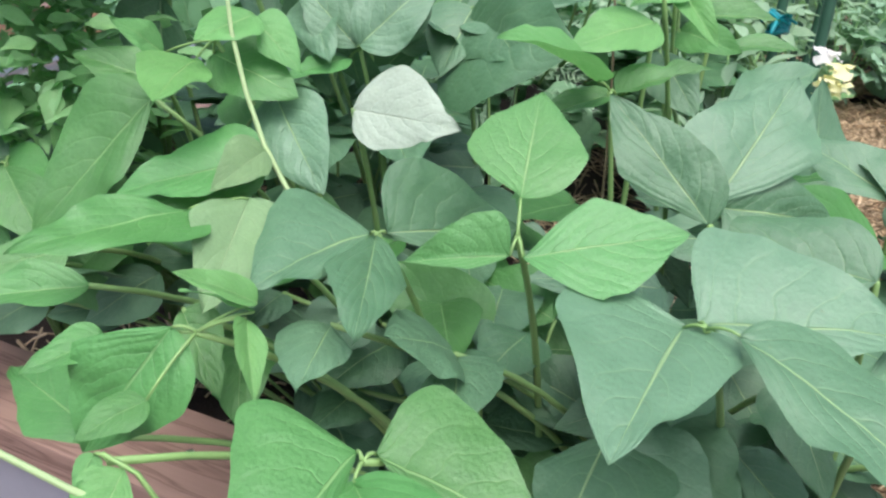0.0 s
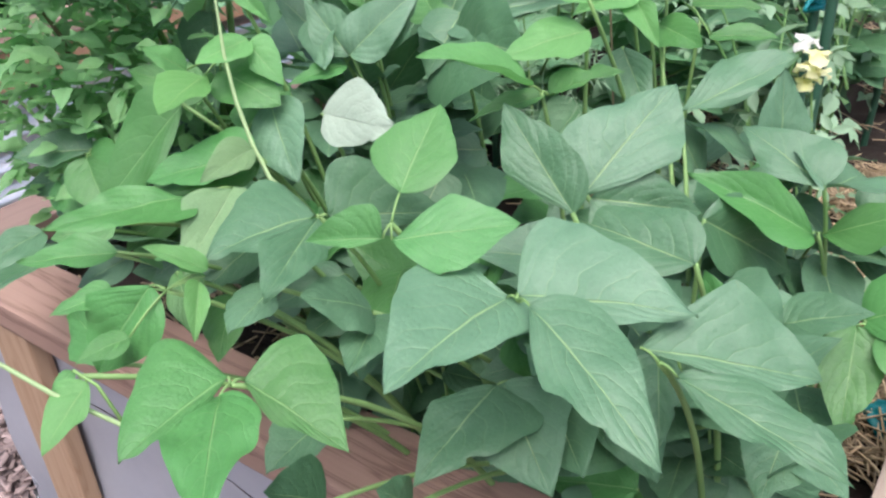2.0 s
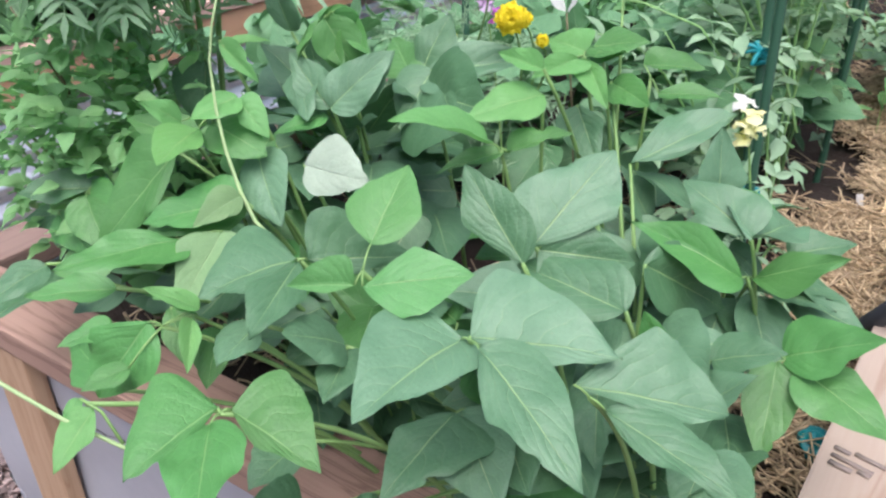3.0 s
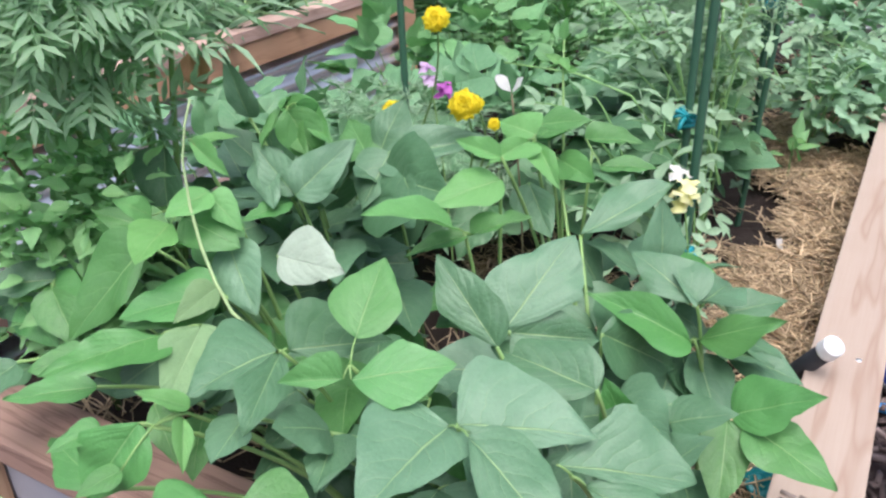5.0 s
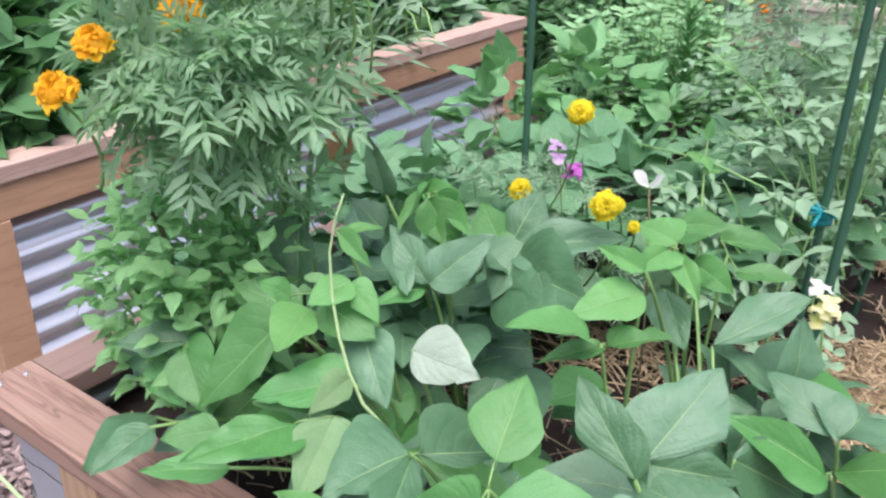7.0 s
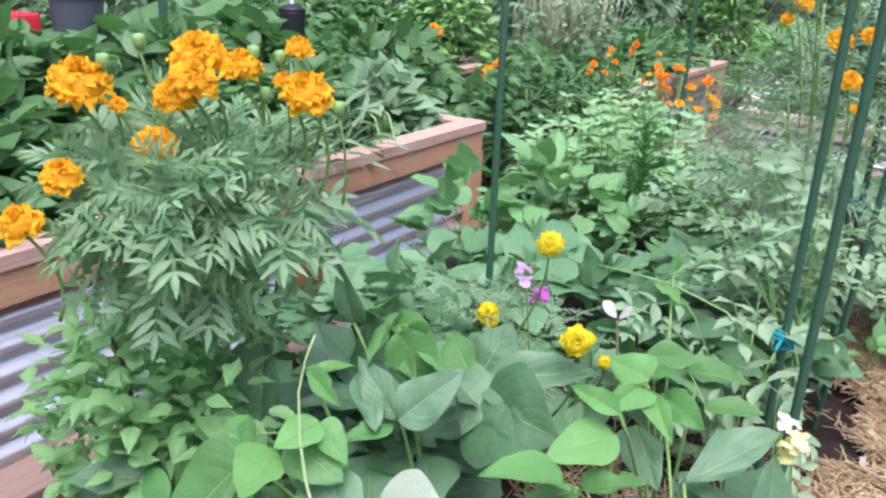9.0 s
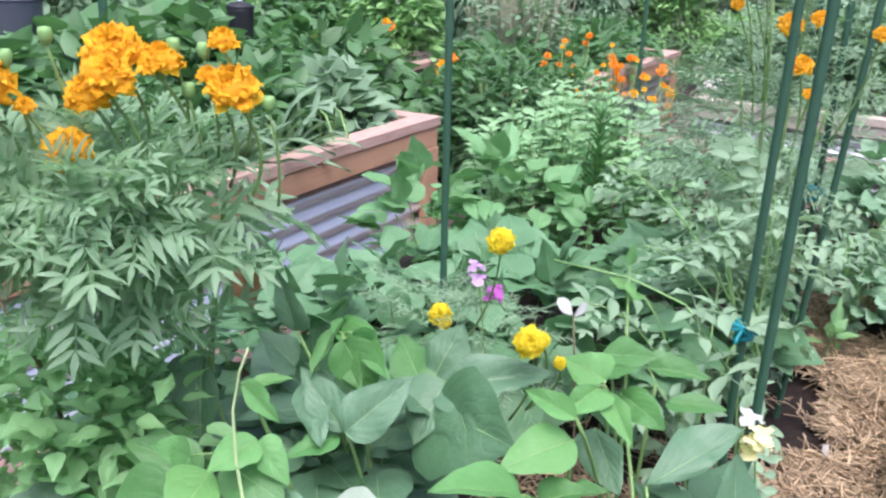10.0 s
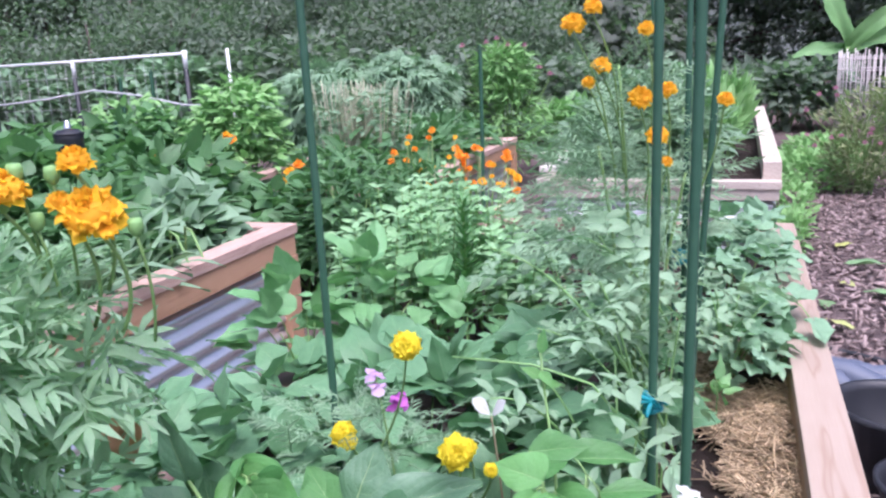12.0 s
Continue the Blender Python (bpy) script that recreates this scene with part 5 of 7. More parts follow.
creeper("bean plant with dark leaves between marigold and beans", "bean plant", (-0.46, 0.66), (-0.46, 0.66, 0.72), (0.12, 0.12, 0.12), 60, UNDER, 0.085, name="bean_plant", shell=0.3, lift=0.0, group="bean plants")
creeper("bean plant with dark leaves beside the snapdragon", "bean plant", (-0.02, 0.78), (-0.03, 0.76, 0.66), (0.10, 0.09, 0.10), 40, UNDER, 0.085, name="bean_plant", shell=0.3, lift=0.0, group="bean plants")

creeper("bean plant with dull green leaves over the bed's far edge", "bean plant", (-0.80, 0.90), (-0.80, 0.86, 0.68), (0.15, 0.26, 0.13), 110, HEART, 0.085, name="bean_plant", shell=0.3, lift=0.0, group="bean plants")

# tomato plants tied to the stakes
TOMATO = [pinnate(3, 0.48, 0.34, TOMATO_LEAF, 60 + k, 0.45, 0.7, 5, 0.10) for k in range(4)]
for root, c, r, count in (((-0.14, 1.18), (-0.19, 1.22, 0.70), (0.11, 0.14, 0.18), 24), ((-0.13, 1.55), (-0.17, 1.62, 0.76), (0.14, 0.20, 0.20), 34), ((-0.02, 0.95), (-0.02, 0.96, 0.58), (0.04, 0.06, 0.10), 18), ((-0.35, 2.0), (-0.32, 2.0, 0.74), (0.22, 0.26, 0.20), 40), ((-0.10, 1.36), (-0.14, 1.36, 0.80), (0.10, 0.12, 0.20), 30), ((0.0, 1.98), (0.02, 2.02, 0.66), (0.10, 0.12, 0.12), 30)):
    tp = thing("tomato_plant", "straggly grey-green tomato plant tied to green stakes", "tomato plant", (*root, SOIL_Z), "tomato plants")
    leafy(tp, rnd, c, r, count, TOMATO, 0.105 if r[0] > 0.05 else 0.06, 0.2, 0.0, 0.7, 0.2)
    stems(tp, (*root, SOIL_Z), [(c[0] + r[0] * 0.7 * math.cos(a * 1.3), c[1] + r[1] * 0.7 * math.sin(a * 1.3), c[2] + r[2] * (0.6 if a % 2 else 0.2)) for a in range(4)], 0.0028, CALYX, lift=0.05)
part("vine", tube(bmesh.new(), [Vector(p) - tp.location for p in ((-0.10, 1.14, 0.72), (-0.17, 1.10, 0.83), (-0.25, 1.08, 0.86), (-0.36, 1.06, 0.87))], 0.0022, 0.0012, 6, 0.2), CALYX, tp)
for k in range(9):
    a = rnd.uniform(2.0, 4.2)
    foot = Vector((rnd.uniform(-0.2, -0.02), rnd.uniform(1.15, 1.8), rnd.uniform(0.6, 0.8)))
    end = foot + Vector((0.22 * math.cos(a), 0.15 * math.sin(a), rnd.uniform(0.08, 0.24)))
    part("vine", tube(bmesh.new(), [p - tp.location for p in arc(foot, end, 0.04, 8)], 0.0026, 0.0011, 6, 0.2), CALYX, tp)
    for j in range(7):
        at = foot.lerp(end, 0.3 + 0.1 * j) + Vector((0, 0, 0.16 * (0.3 + 0.1 * j) * (0.7 - 0.1 * j))) - tp.location
        m, _ = frame_from(at, at + Vector((math.cos(a + j * 2.2), math.sin(a + j * 2.2), rnd.gauss(0, 0.4))), (rnd.gauss(0, 0.3), rnd.gauss(-0.3, 0.3), 1))
        piece("leaf", TOMATO[j % 4], m @ Matrix.Scale(0.05, 4), tp)

# squash-like leaves beside the pale cap board
SQUASH = variants(5, leaf_mat("squash_leaf", (0.14, 0.28, 0.16), (0.29, 0.45, 0.28), (0.34, 0.48, 0.3), 0.5, 0.25, vein_mix=0.4), ratio=0.95, rows=9, cols=3, fold=0.15, blunt=0.5, widest=0.35, wave=0.06, shoulder=0.3)
creeper("cucumber vine with pale broad leaves climbing over the cap board", "cucumber plant", (0.02, 2.15), (0.03, 2.15, 0.58), (0.13, 0.26, 0.08), 95, SQUASH, 0.062, name="cucumber_plant", shell=0.2, lift=0.0, group="cucumbers")
creeper("cucumber vine with pale broad leaves climbing over the cap board", "cucumber plant", (0.02, 2.8), (0.02, 2.8, 0.62), (0.17, 0.45, 0.12), 190, SQUASH, 0.068, name="cucumber_plant", shell=0.2, lift=0.0, group="cucumbers")
creeper("cucumber vine with pale broad leaves among the tomato plants", "cucumber plant", (-0.45, 2.6), (-0.40, 2.7, 0.60), (0.30, 0.35, 0.12), 160, SQUASH, 0.075, name="cucumber_plant", shell=0.2, lift=0.0, group="cucumbers")
cv = thing("cucumber_plant", "cucumber runner with broad leaves hanging over the pale cap board", "cucumber plant", (0.05, 2.3, SOIL_Z), "cucumbers")
runner = [Vector(p) for p in ((0.05, 2.3, 0.45), (0.08, 2.30, 0.60), (0.13, 2.30, 0.63), (0.18, 2.24, 0.61), (0.205, 2.18, 0.585))]
part("runner", tube(bmesh.new(), [p - cv.location for p in runner], 0.003, 0.0015, 6, 0.2), STEM, cv)
for k, (base, end, nor) in enumerate((((0.205, 2.19, 0.59), (0.222, 2.08, 0.568), (0.3, -0.3, 0.9)), ((0.17, 2.26, 0.62), (0.19, 2.40, 0.62), (0.1, -0.5, 0.8)), ((0.13, 2.28, 0.62), (0.07, 2.18, 0.60), (0.1, -0.5, 0.8)), ((0.10, 2.27, 0.61), (0.15, 2.18, 0.59), (0.1, -0.5, 0.8)))):
    m, ln = frame_from(Vector(base) - cv.location, Vector(end) - cv.location, nor)
    piece("leaf", SQUASH[k % 5], m @ Matrix.Diagonal((ln * 0.62, ln, ln, 1)), cv)
small = thing("seedling", "small green seedling standing in the straw", "seedling", (-0.014, 1.84, SOIL_Z + 0.02))
leafy(small, rnd, (-0.014, 1.84, 0.52), (0.03, 0.03, 0.035), 9, PEP, 0.055, 0.3, 0.5)
stems(small, (-0.014, 1.84, SOIL_Z), [(-0.014, 1.84, 0.54)], 0.002)

UNDER_LIGHT = [link_mesh(blade((0.32, 0.30), (0.36, 0.24), 14, 4, 0.1, 0.2 + 0.1 * k, 0.03, seed=560 + k), "leaf", SOFT_LEAF) for k in range(4)]

# mint with light green leaves, in rows up its square stems
MINT = variants(4, MINT_LEAF, ratio=0.5, rows=6, cols=2, fold=0.25, blunt=0.8)


def mint(root, height, label="clump of light green mint with upright leafy stems"):
    pl = thing("mint_plant", label, "mint", root, "mint plants")
    for k in range(16):
        a = rnd.uniform(0, 6.28)
        top = Vector((0.14 * math.cos(a) * rnd.random(), 0.13 * math.sin(a) * rnd.random(), height * rnd.uniform(0.8, 1.1)))
        foot = Vector((top.x * 0.5, top.y * 0.5, 0))
        part("stem", tube(bmesh.new(), arc(foot, top, 0, 6), 0.003, 0.0015, 5), STEM, pl)
        for j in range(9):
            at = foot.lerp(top, 0.40 + 0.60 * j / 8)
            for s in (0, 1):
                turn = j * 1.571 + s * 3.14 + a
                m, _ = frame_from(at, at + Vector((math.cos(turn), math.sin(turn), 0.35 if j > 6 else 0.0)), (0.4 * math.cos(turn), 0.4 * math.sin(turn) - 0.4, 1))
                piece("leaf", MINT[(j + k) % 4], m @ Matrix.Scale(rnd.uniform(0.042, 0.075) * (1 - 0.045 * j), 4), pl)
    return pl


for x, y, h in ((-0.95, 2.12, 0.40), (-0.80, 2.22, 0.42), (-0.93, 2.42, 0.44), (-0.74, 2.48, 0.42), (-0.62, 2.32, 0.34), (-0.95, 2.66, 0.44)):
    mint((x, y, SOIL_Z), h)
creeper("bean plant with fresh mid-green leaves in front of the mint", "bean plant", (-0.85, 1.80), (-0.83, 1.82, 0.66), (0.18, 0.22, 0.16), 75, UNDER_LIGHT, 0.095, name="bean_plant", shell=0.3, lift=0.0, group="bean plants", face=0.6)
creeper("bean plant with fresh mid-green leaves in front of the mint", "bean plant", (-0.60, 1.85), (-0.60, 1.90, 0.62), (0.16, 0.18, 0.13), 55, UNDER_LIGHT, 0.09, name="bean_plant", shell=0.3, lift=0.0, group="bean plants", face=0.6)
creeper("bean plant with mid-green leaves climbing at the bed's far edge", "bean plant", (-0.90, 1.62), (-0.93, 1.62, 0.70), (0.08, 0.16, 0.15), 40, UNDER_LIGHT, 0.095, name="bean_plant", shell=0.3, lift=0.2, group="bean plants", face=0.8)
cel = thing("celosia", "upright dark green plant with narrow leaves up one stem", "celosia", (-0.70, 2.18, SOIL_Z))
part("stem", tube(bmesh.new(), arc((0, 0, 0), (0.0, 0, 0.46), 0, 6), 0.005, 0.002, 6), STEM, cel)
LANCE = variants(3, MID, ratio=0.2, rows=6, cols=1, fold=0.3)
for k in range(70):
    at = Vector((0, 0, 0.12 + 0.34 * k / 70))
    m, _ = frame_from(at, at + Vector((math.cos(k * 2.4), math.sin(k * 2.4), 0.5 + 0.6 * k / 70)), (0, 0, 1))
    piece("leaf", LANCE[k % 3], m @ Matrix.Scale(0.10 * (1 - 0.5 * k / 70), 4), cel)

# tall marigold behind the stakes
rm = thing("marigold_bush", "tall lanky marigold with grey-green feathery leaves and orange heads", "marigold", (-0.16, 1.60, SOIL_Z))
leafy(rm, rnd, (-0.18, 1.62, 0.98), (0.15, 0.14, 0.20), 150, FEATHER, 0.12, 0.2, 0.05, 0.6)
leafy(rm, rnd, (-0.27, 1.80, 0.98), (0.17, 0.14, 0.13), 120, FEATHER, 0.12, 0.2, 0.1, 0.6, face=0.7)
leafy(rm, rnd, (-0.20, 1.58, 1.20), (0.08, 0.08, 0.08), 30, FEATHER, 0.09, 0.2, 0.6, 0.6)
for k, (x, z, size) in enumerate(((-0.151, 1.199, 0.048), (-0.267, 1.327, 0.046), (-0.122, 1.134, 0.044), (-0.143, 1.312, 0.032), (-0.233, 1.353, 0.036), (-0.218, 1.254, 0.036), (-0.013, 1.192, 0.03), (-0.106, 1.21, 0.034), (-0.105, 1.087, 0.022), (-0.24, 1.225, 0.026))):
    flower(rm, (x, 1.5, z), size, POM_ORANGE, (0.2, -0.6, 0.8), (x * 0.6 - 0.06, 1.58, z - 0.20), k)
stems(rm, (-0.16, 1.60, SOIL_Z), [(-0.2, 1.58, 1.25), (-0.14, 1.57, 1.05), (-0.24, 1.60, 1.1), (-0.08, 1.60, 1.05)], 0.005)


# ---- stakes and ties ----
def stake(at, height, lean=(0, 0), r=0.0062, base=None):
    """A plastic-coated steel garden stake with knobs up its length and a pointed cap."""
    z0 = SOIL_Z if base is None else base
    st = thing("garden_stake", "green plastic-coated garden stake pushed into the bed", "garden stake", (*at, z0 - 0.03), "stakes")
    top = Vector((lean[0], lean[1], height))
    bm = bmesh.new()
    way, rings = top.normalized(), []
    for k in range(int(height / 0.0075) + 1):
        p, rr = way * (k * 0.0075), r * (1.07 if k % 5 == 0 else 1.0)
        rings.append([bm.verts.new(p + Vector((rr * math.cos(q * 0.5236), rr * math.sin(q * 0.5236), 0))) for q in range(12)])
    for one, two in zip(rings, rings[1:]):
        for q in range(12):
            bm.faces.new((one[q], one[(q + 1) % 12], two[(q + 1) % 12], two[q]))
    shaft = part("shaft", bm, STAKE_GREEN, st, "ribbed green shaft")
    part("cap", tube(bmesh.new(), [top, top * 1.008, top * 1.016], r * 1.15, r * 0.3, 10), STAKE_GREEN, shaft)
    return st


stake((-0.595, 1.15), 1.15, (-0.01, 0))
stake((-0.092, 1.14), 1.15)
stake((-0.040, 0.97), 1.15, (0.008, 0))
stake((-0.072, 1.60), 1.2, (0.06, 0.0))
stake((-0.085, 1.72), 1.2, (0.0, 0.0), 0.006)
stake((-0.09, 1.9), 1.2, (-0.10, 0.0), 0.005)
TIE = plain_mat("cyan_tape", (0.005, 0.17, 0.20), (0.02, 0.28, 0.31), 0.4, scale=60)


def tie(at, r=0.011):
    """Plastic tape wound round a stake and knotted."""
    tt = thing("plant_tie", "knotted cyan plastic tape round a stake", "plant tie", at, "ties")
    bm = bmesh.new()
    for k in range(4):
        tube(bm, [(r * math.cos(a * 0.7), r * math.sin(a * 0.7), 0.007 * k - 0.014 + 0.004 * math.sin(a + k)) for a in range(10)], 0.0042, 0.0042, 5, 0.4)
    part("wrap", bm, TIE, tt)
    bm = bmesh.new()
    for k in range(7):
        d = Vector((math.cos(k * 0.9), -abs(math.sin(k * 0.9)), 0.6 * math.sin(k * 2.1))) * 0.022
        tube(bm, arc((0, -r, 0), Vector((0, -r, 0)) + d, 0.004, 5), 0.0040, 0.0024, 5, 0.5)
    part("knot", bm, TIE, tt)


tie((-0.092, 1.14, 0.797))
tie((-0.040, 0.97, 0.82 - 0.16))
tie((-0.085, 1.70, 0.87))

# ---- straw, label, dried leaf ----
def straw_layer(name, spots, count, z, label):
    quad = bmesh.new()
    tube(quad, [(0, -0.5, 0), (0.02, 0, 0.01), (0, 0.5, 0)], 0.02, 0.018, 3)
    tmpl = [template(quad)]
    poses = []
    for k in range(count):
        x0, x1, y0, y1 = spots[k % len(spots)]
        x, y = rnd.uniform(x0, x1), rnd.uniform(y0, y1)
        x += 0.05 * noise.noise((x * 9, y * 9, 3))
        y += 0.10 * noise.noise((x * 7, y * 7, 5))
        if noise.noise((x * 5, y * 5, 7)) < -0.25 or x > 0.185:
            continue
        ln = rnd.uniform(0.02, 0.10)
        poses.append(Matrix.Translation((x, y, z + abs(rnd.gauss(0, 0.012)) + 0.012 * noise.noise((x * 14, y * 14, 1)))) @ Euler((rnd.gauss(0, 0.32), rnd.gauss(0, 0.25), rnd.gauss(1.2, 0.9))).to_matrix().to_4x4() @ Matrix.Diagonal((rnd.uniform(0.05, 0.12), ln, 0.06, 1)))
    ob = new(name, spread(name, tmpl, poses, STRAW))
    return tagged(ob, label, "straw", kind="stuff")


straw_layer("straw_mulch", [(-0.10, 0.17, 0.60, 1.54), (-0.10, 0.17, 1.74, 2.35), (-0.05, 0.17, 0.9, 1.54), (-0.05, 0.17, 1.74, 2.1), (0.02, 0.17, 1.5, 1.8)], 9000, SOIL_Z + 0.022, "dry yellow straw mulch over dark soil")
straw_layer("straw_mulch", [(-0.90, 0.15, 0.44, 1.2), (-0.7, 0.1, 2.2, 3.2), (-0.5, 0.0, 1.0, 1.6)], 3000, SOIL_Z + 0.02, "thin straw mulch under the plants")
lab = thing("plant_label", "white plastic plant label stuck in the straw", "plant label", (0.046, 1.43, SOIL_Z))
m, _ = frame_from((0, 0, 0), (-0.012, -0.01, 0.075), (0.3, -0.9, 0.3))
bm = box(bmesh.new(), (-0.0055, 0, -0.0006), (0.0055, 0.075, 0.0006), 0.0004)
bm.transform(m)
part("tag", bm, plain_mat("white_plastic", (0.55, 0.54, 0.52), (0.66, 0.65, 0.63), 0.5), lab)


# ---- neighbouring beds' plants, distance ----
def small_leaf(ratio, rows=4, cols=1, **kw):
    return template(leaf_bm(ratio=ratio, rows=rows, cols=cols, **kw))


OVAL = [small_leaf(0.55, seed=k, droop=0.2, fold=0.3) for k in range(3)]
ROUND = [small_leaf(0.95, seed=k, droop=0.2, fold=0.2, blunt=0.5) for k in range(3)]
BLADE = [small_leaf(0.10, seed=k, droop=0.5, fold=0.3, rows=6) for k in range(3)]
LOBED = [small_leaf(0.26, seed=k, droop=0.3, fold=0.3) for k in range(3)]


def bush(name, label, category, root, blobs, count, tmpl, size, material, lift=-0.15, stalks=6, group="", upright=0.0):
    """A shrubby plant: stems, and a crown of many leaves spread over uneven blobs."""
    plant = thing(name, label, category, root, group)
    poses = []
    for k in range(count):
        c, r = blobs[k % len(blobs)]
        d = Vector((rnd.gauss(0, 1), rnd.gauss(0, 1), rnd.gauss(0.1, 1))).normalized()
        f = 0.35 + 0.65 * rnd.random() ** 0.5
        at = Vector((c[0] + d.x * r[0] * f, c[1] + d.y * r[1] * f, c[2] + d.z * r[2] * f))
        way = Vector((d.x + rnd.gauss(0, 0.5), d.y + rnd.gauss(0, 0.5), d.z * 0.4 + lift + rnd.gauss(0, 0.3) + upright))
        m, _ = frame_from(at, at + way, (d.x * 0.7 + rnd.gauss(0, 0.3), d.y * 0.7 + rnd.gauss(0, 0.3), 1))
        poses.append(m @ Matrix.Scale(size * rnd.uniform(0.6, 1.25), 4))
    ob = new("foliage", spread("foliage", tmpl, poses, material))
    ob.parent = plant
    for k in range(stalks):
        c, r = blobs[k % len(blobs)]
        end = Vector((c[0] + rnd.uniform(-0.5, 0.5) * r[0], c[1] + rnd.uniform(-0.5, 0.5) * r[1], c[2] + 0.5 * r[2]))
        part("stem", tube(bmesh.new(), arc((rnd.gauss(0, 0.03), rnd.gauss(0, 0.03), 0), end, 0, 6), 0.010 * max(0.4, size / 0.12), 0.004, 6), STEM, plant)
    return plant


NB = 0.54
PVC_WHITE = plain_mat("bleached_wood", (0.58, 0.54, 0.48), (0.74, 0.70, 0.64), 0.8, scale=12)
for k, (x, y, h, n, tm, mt, s) in enumerate((
        (-1.90, 0.95, 0.34, 260, OVAL, FAR_LEAF, 0.17), (-2.30, 1.35, 0.42, 300, OVAL, FAR_LEAF, 0.17), (-1.94, 1.65, 0.30, 260, OVAL, FAR_LEAF, 0.14),
        (-2.35, 1.95, 0.42, 320, OVAL, FAR_LEAF, 0.15), (-1.97, 2.25, 0.30, 300, OVAL, FAR_LEAF, 0.13), (-2.45, 2.50, 0.38, 340, ROUND, FAR_LEAF, 0.13), (-1.90, 2.62, 0.26, 280, ROUND, FAR_GREY, 0.11),
        (-2.60, 0.90, 0.50, 300, OVAL, FAR_LEAF, 0.18))):
    bush("eggplant", "leafy eggplant with broad dark green leaves in the neighbouring bed", "eggplant", (x - 0.10, y, NB),
         [((0, 0, h * 0.5), (0.22, 0.22, h * 0.55)), ((0.08, -0.05, h * 0.35), (0.20, 0.18, h * 0.35)), ((-0.05, 0.08, h * 0.7), (0.15, 0.15, h * 0.4))], round(n * 1.6), tm, s * 0.78, mt, 0.0, 5, "eggplants")
bush("spider_grass", "tuft of arching narrow grey-green leaves by the rail", "grass tuft", (-1.80, 1.82, NB), [((0, 0, 0.08), (0.10, 0.12, 0.08))], 60, BLADE, 0.24, FAR_GREY, 0.3, 0)
bush("spider_grass", "tuft of arching narrow grey-green leaves by the rail", "grass tuft", (-1.80, 2.12, NB), [((0, 0, 0.07), (0.10, 0.12, 0.08))], 60, BLADE, 0.22, FAR_GREY, 0.3, 0)
for y in (2.02, 2.30, 2.38):
    fc = thing("onion_stalk", "thin grey-green onion stalk bent over the rail", "onion stalk", (-1.78, y, NB), "onion stalks")
    part("stalk", tube(bmesh.new(), [(0, 0, 0), (0.01, -0.01, 0.14), (0.03, -0.03, 0.20), (0.07, -0.05, 0.19), (0.12, -0.06, 0.08), (0.135, -0.06, 0.0)], 0.005, 0.004, 6), STEM, fc)

# plants beyond, from near to far
bush("marigold_bush", "low marigold with many small deep orange flowers", "marigold", (-1.75, 3.70, 0.0), [((0, 0, 0.48), (0.36, 0.30, 0.34)), ((0.30, 0.10, 0.46), (0.30, 0.25, 0.28))], 1500, LOBED, 0.10, FAR_LEAF)
bush("nasturtium", "mound of round dark green nasturtium leaves", "nasturtium", (-2.15, 3.9, 0.0), [((0, 0, 0.40), (0.45, 0.35, 0.28)), ((0.5, 0.2, 0.36), (0.35, 0.3, 0.22)), ((-0.5, 0.0, 0.4), (0.4, 0.3, 0.25))], 1300, ROUND, 0.10, FAR_LEAF)
bush("garden_shrub", "dark broad-leaved plants filling the far steel bed", "vegetable plant", (-2.25, 5.4, 0.44), [((0.05, -0.75, 0.12), (0.48, 0.42, 0.22)), ((0.10, 0.1, 0.12), (0.46, 0.5, 0.20)), ((0.05, 0.85, 0.12), (0.45, 0.45, 0.22))], 1500, OVAL, 0.11, FAR_LEAF)
zb = thing("zinnia_patch", "patch of small deep orange zinnias above dark leaves", "zinnia", (-1.55, 4.1, 0.0))
for k, (px, pz, dy) in enumerate(((-1.409, 0.739, 0), (-1.627, 0.844, 0), (-1.35, 0.72, 0.05), (-1.46, 0.70, -0.1), (-1.30, 0.68, 0), (-1.22, 0.69, 0.1), (-1.18, 0.64, 0.0), (-1.25, 0.62, -0.1), (-1.36, 0.66, 0.1), (-1.68, 0.80, 0.1),
                                  (-1.60, 0.78, 0.0), (-1.72, 0.76, 0.0), (-1.44, 0.82, 0.2), (-1.33, 0.62, 0.0), (-1.52, 0.62, -0.1), (-1.15, 0.60, 0.0), (-1.40, 0.60, 0.0), (-1.78, 0.70, 0.1), (-1.12, 0.66, 0.1), (-1.65, 0.72, 0.0), (-1.57, 0.86, 0.2), (-1.28, 0.76, 0.15))):
    flower(zb, (px, 4.15 + dy, pz), 0.030 + 0.010 * (k % 3), POM_DEEP if k % 3 else POM_SMALL, (0.2, -0.6, 0.8), (px * 0.9 - 0.15, 4.15, 0.3), k, 0.003)
for k in range(26):
    px, pz = rnd.uniform(-1.60, -0.98), rnd.uniform(0.55, 0.82)
    flower(zb, (px, 4.1 + rnd.uniform(-0.2, 0.3), pz), rnd.uniform(0.035, 0.06), POM_DEEP if k % 3 else POM_SMALL, (0.2, -0.6, 0.8), (px - 0.05, 4.2, 0.3), k, 0.002)
zc = thing("zinnia_patch", "small group of orange zinnias beside the rail end", "zinnia", (-2.35, 4.1, 0.0))
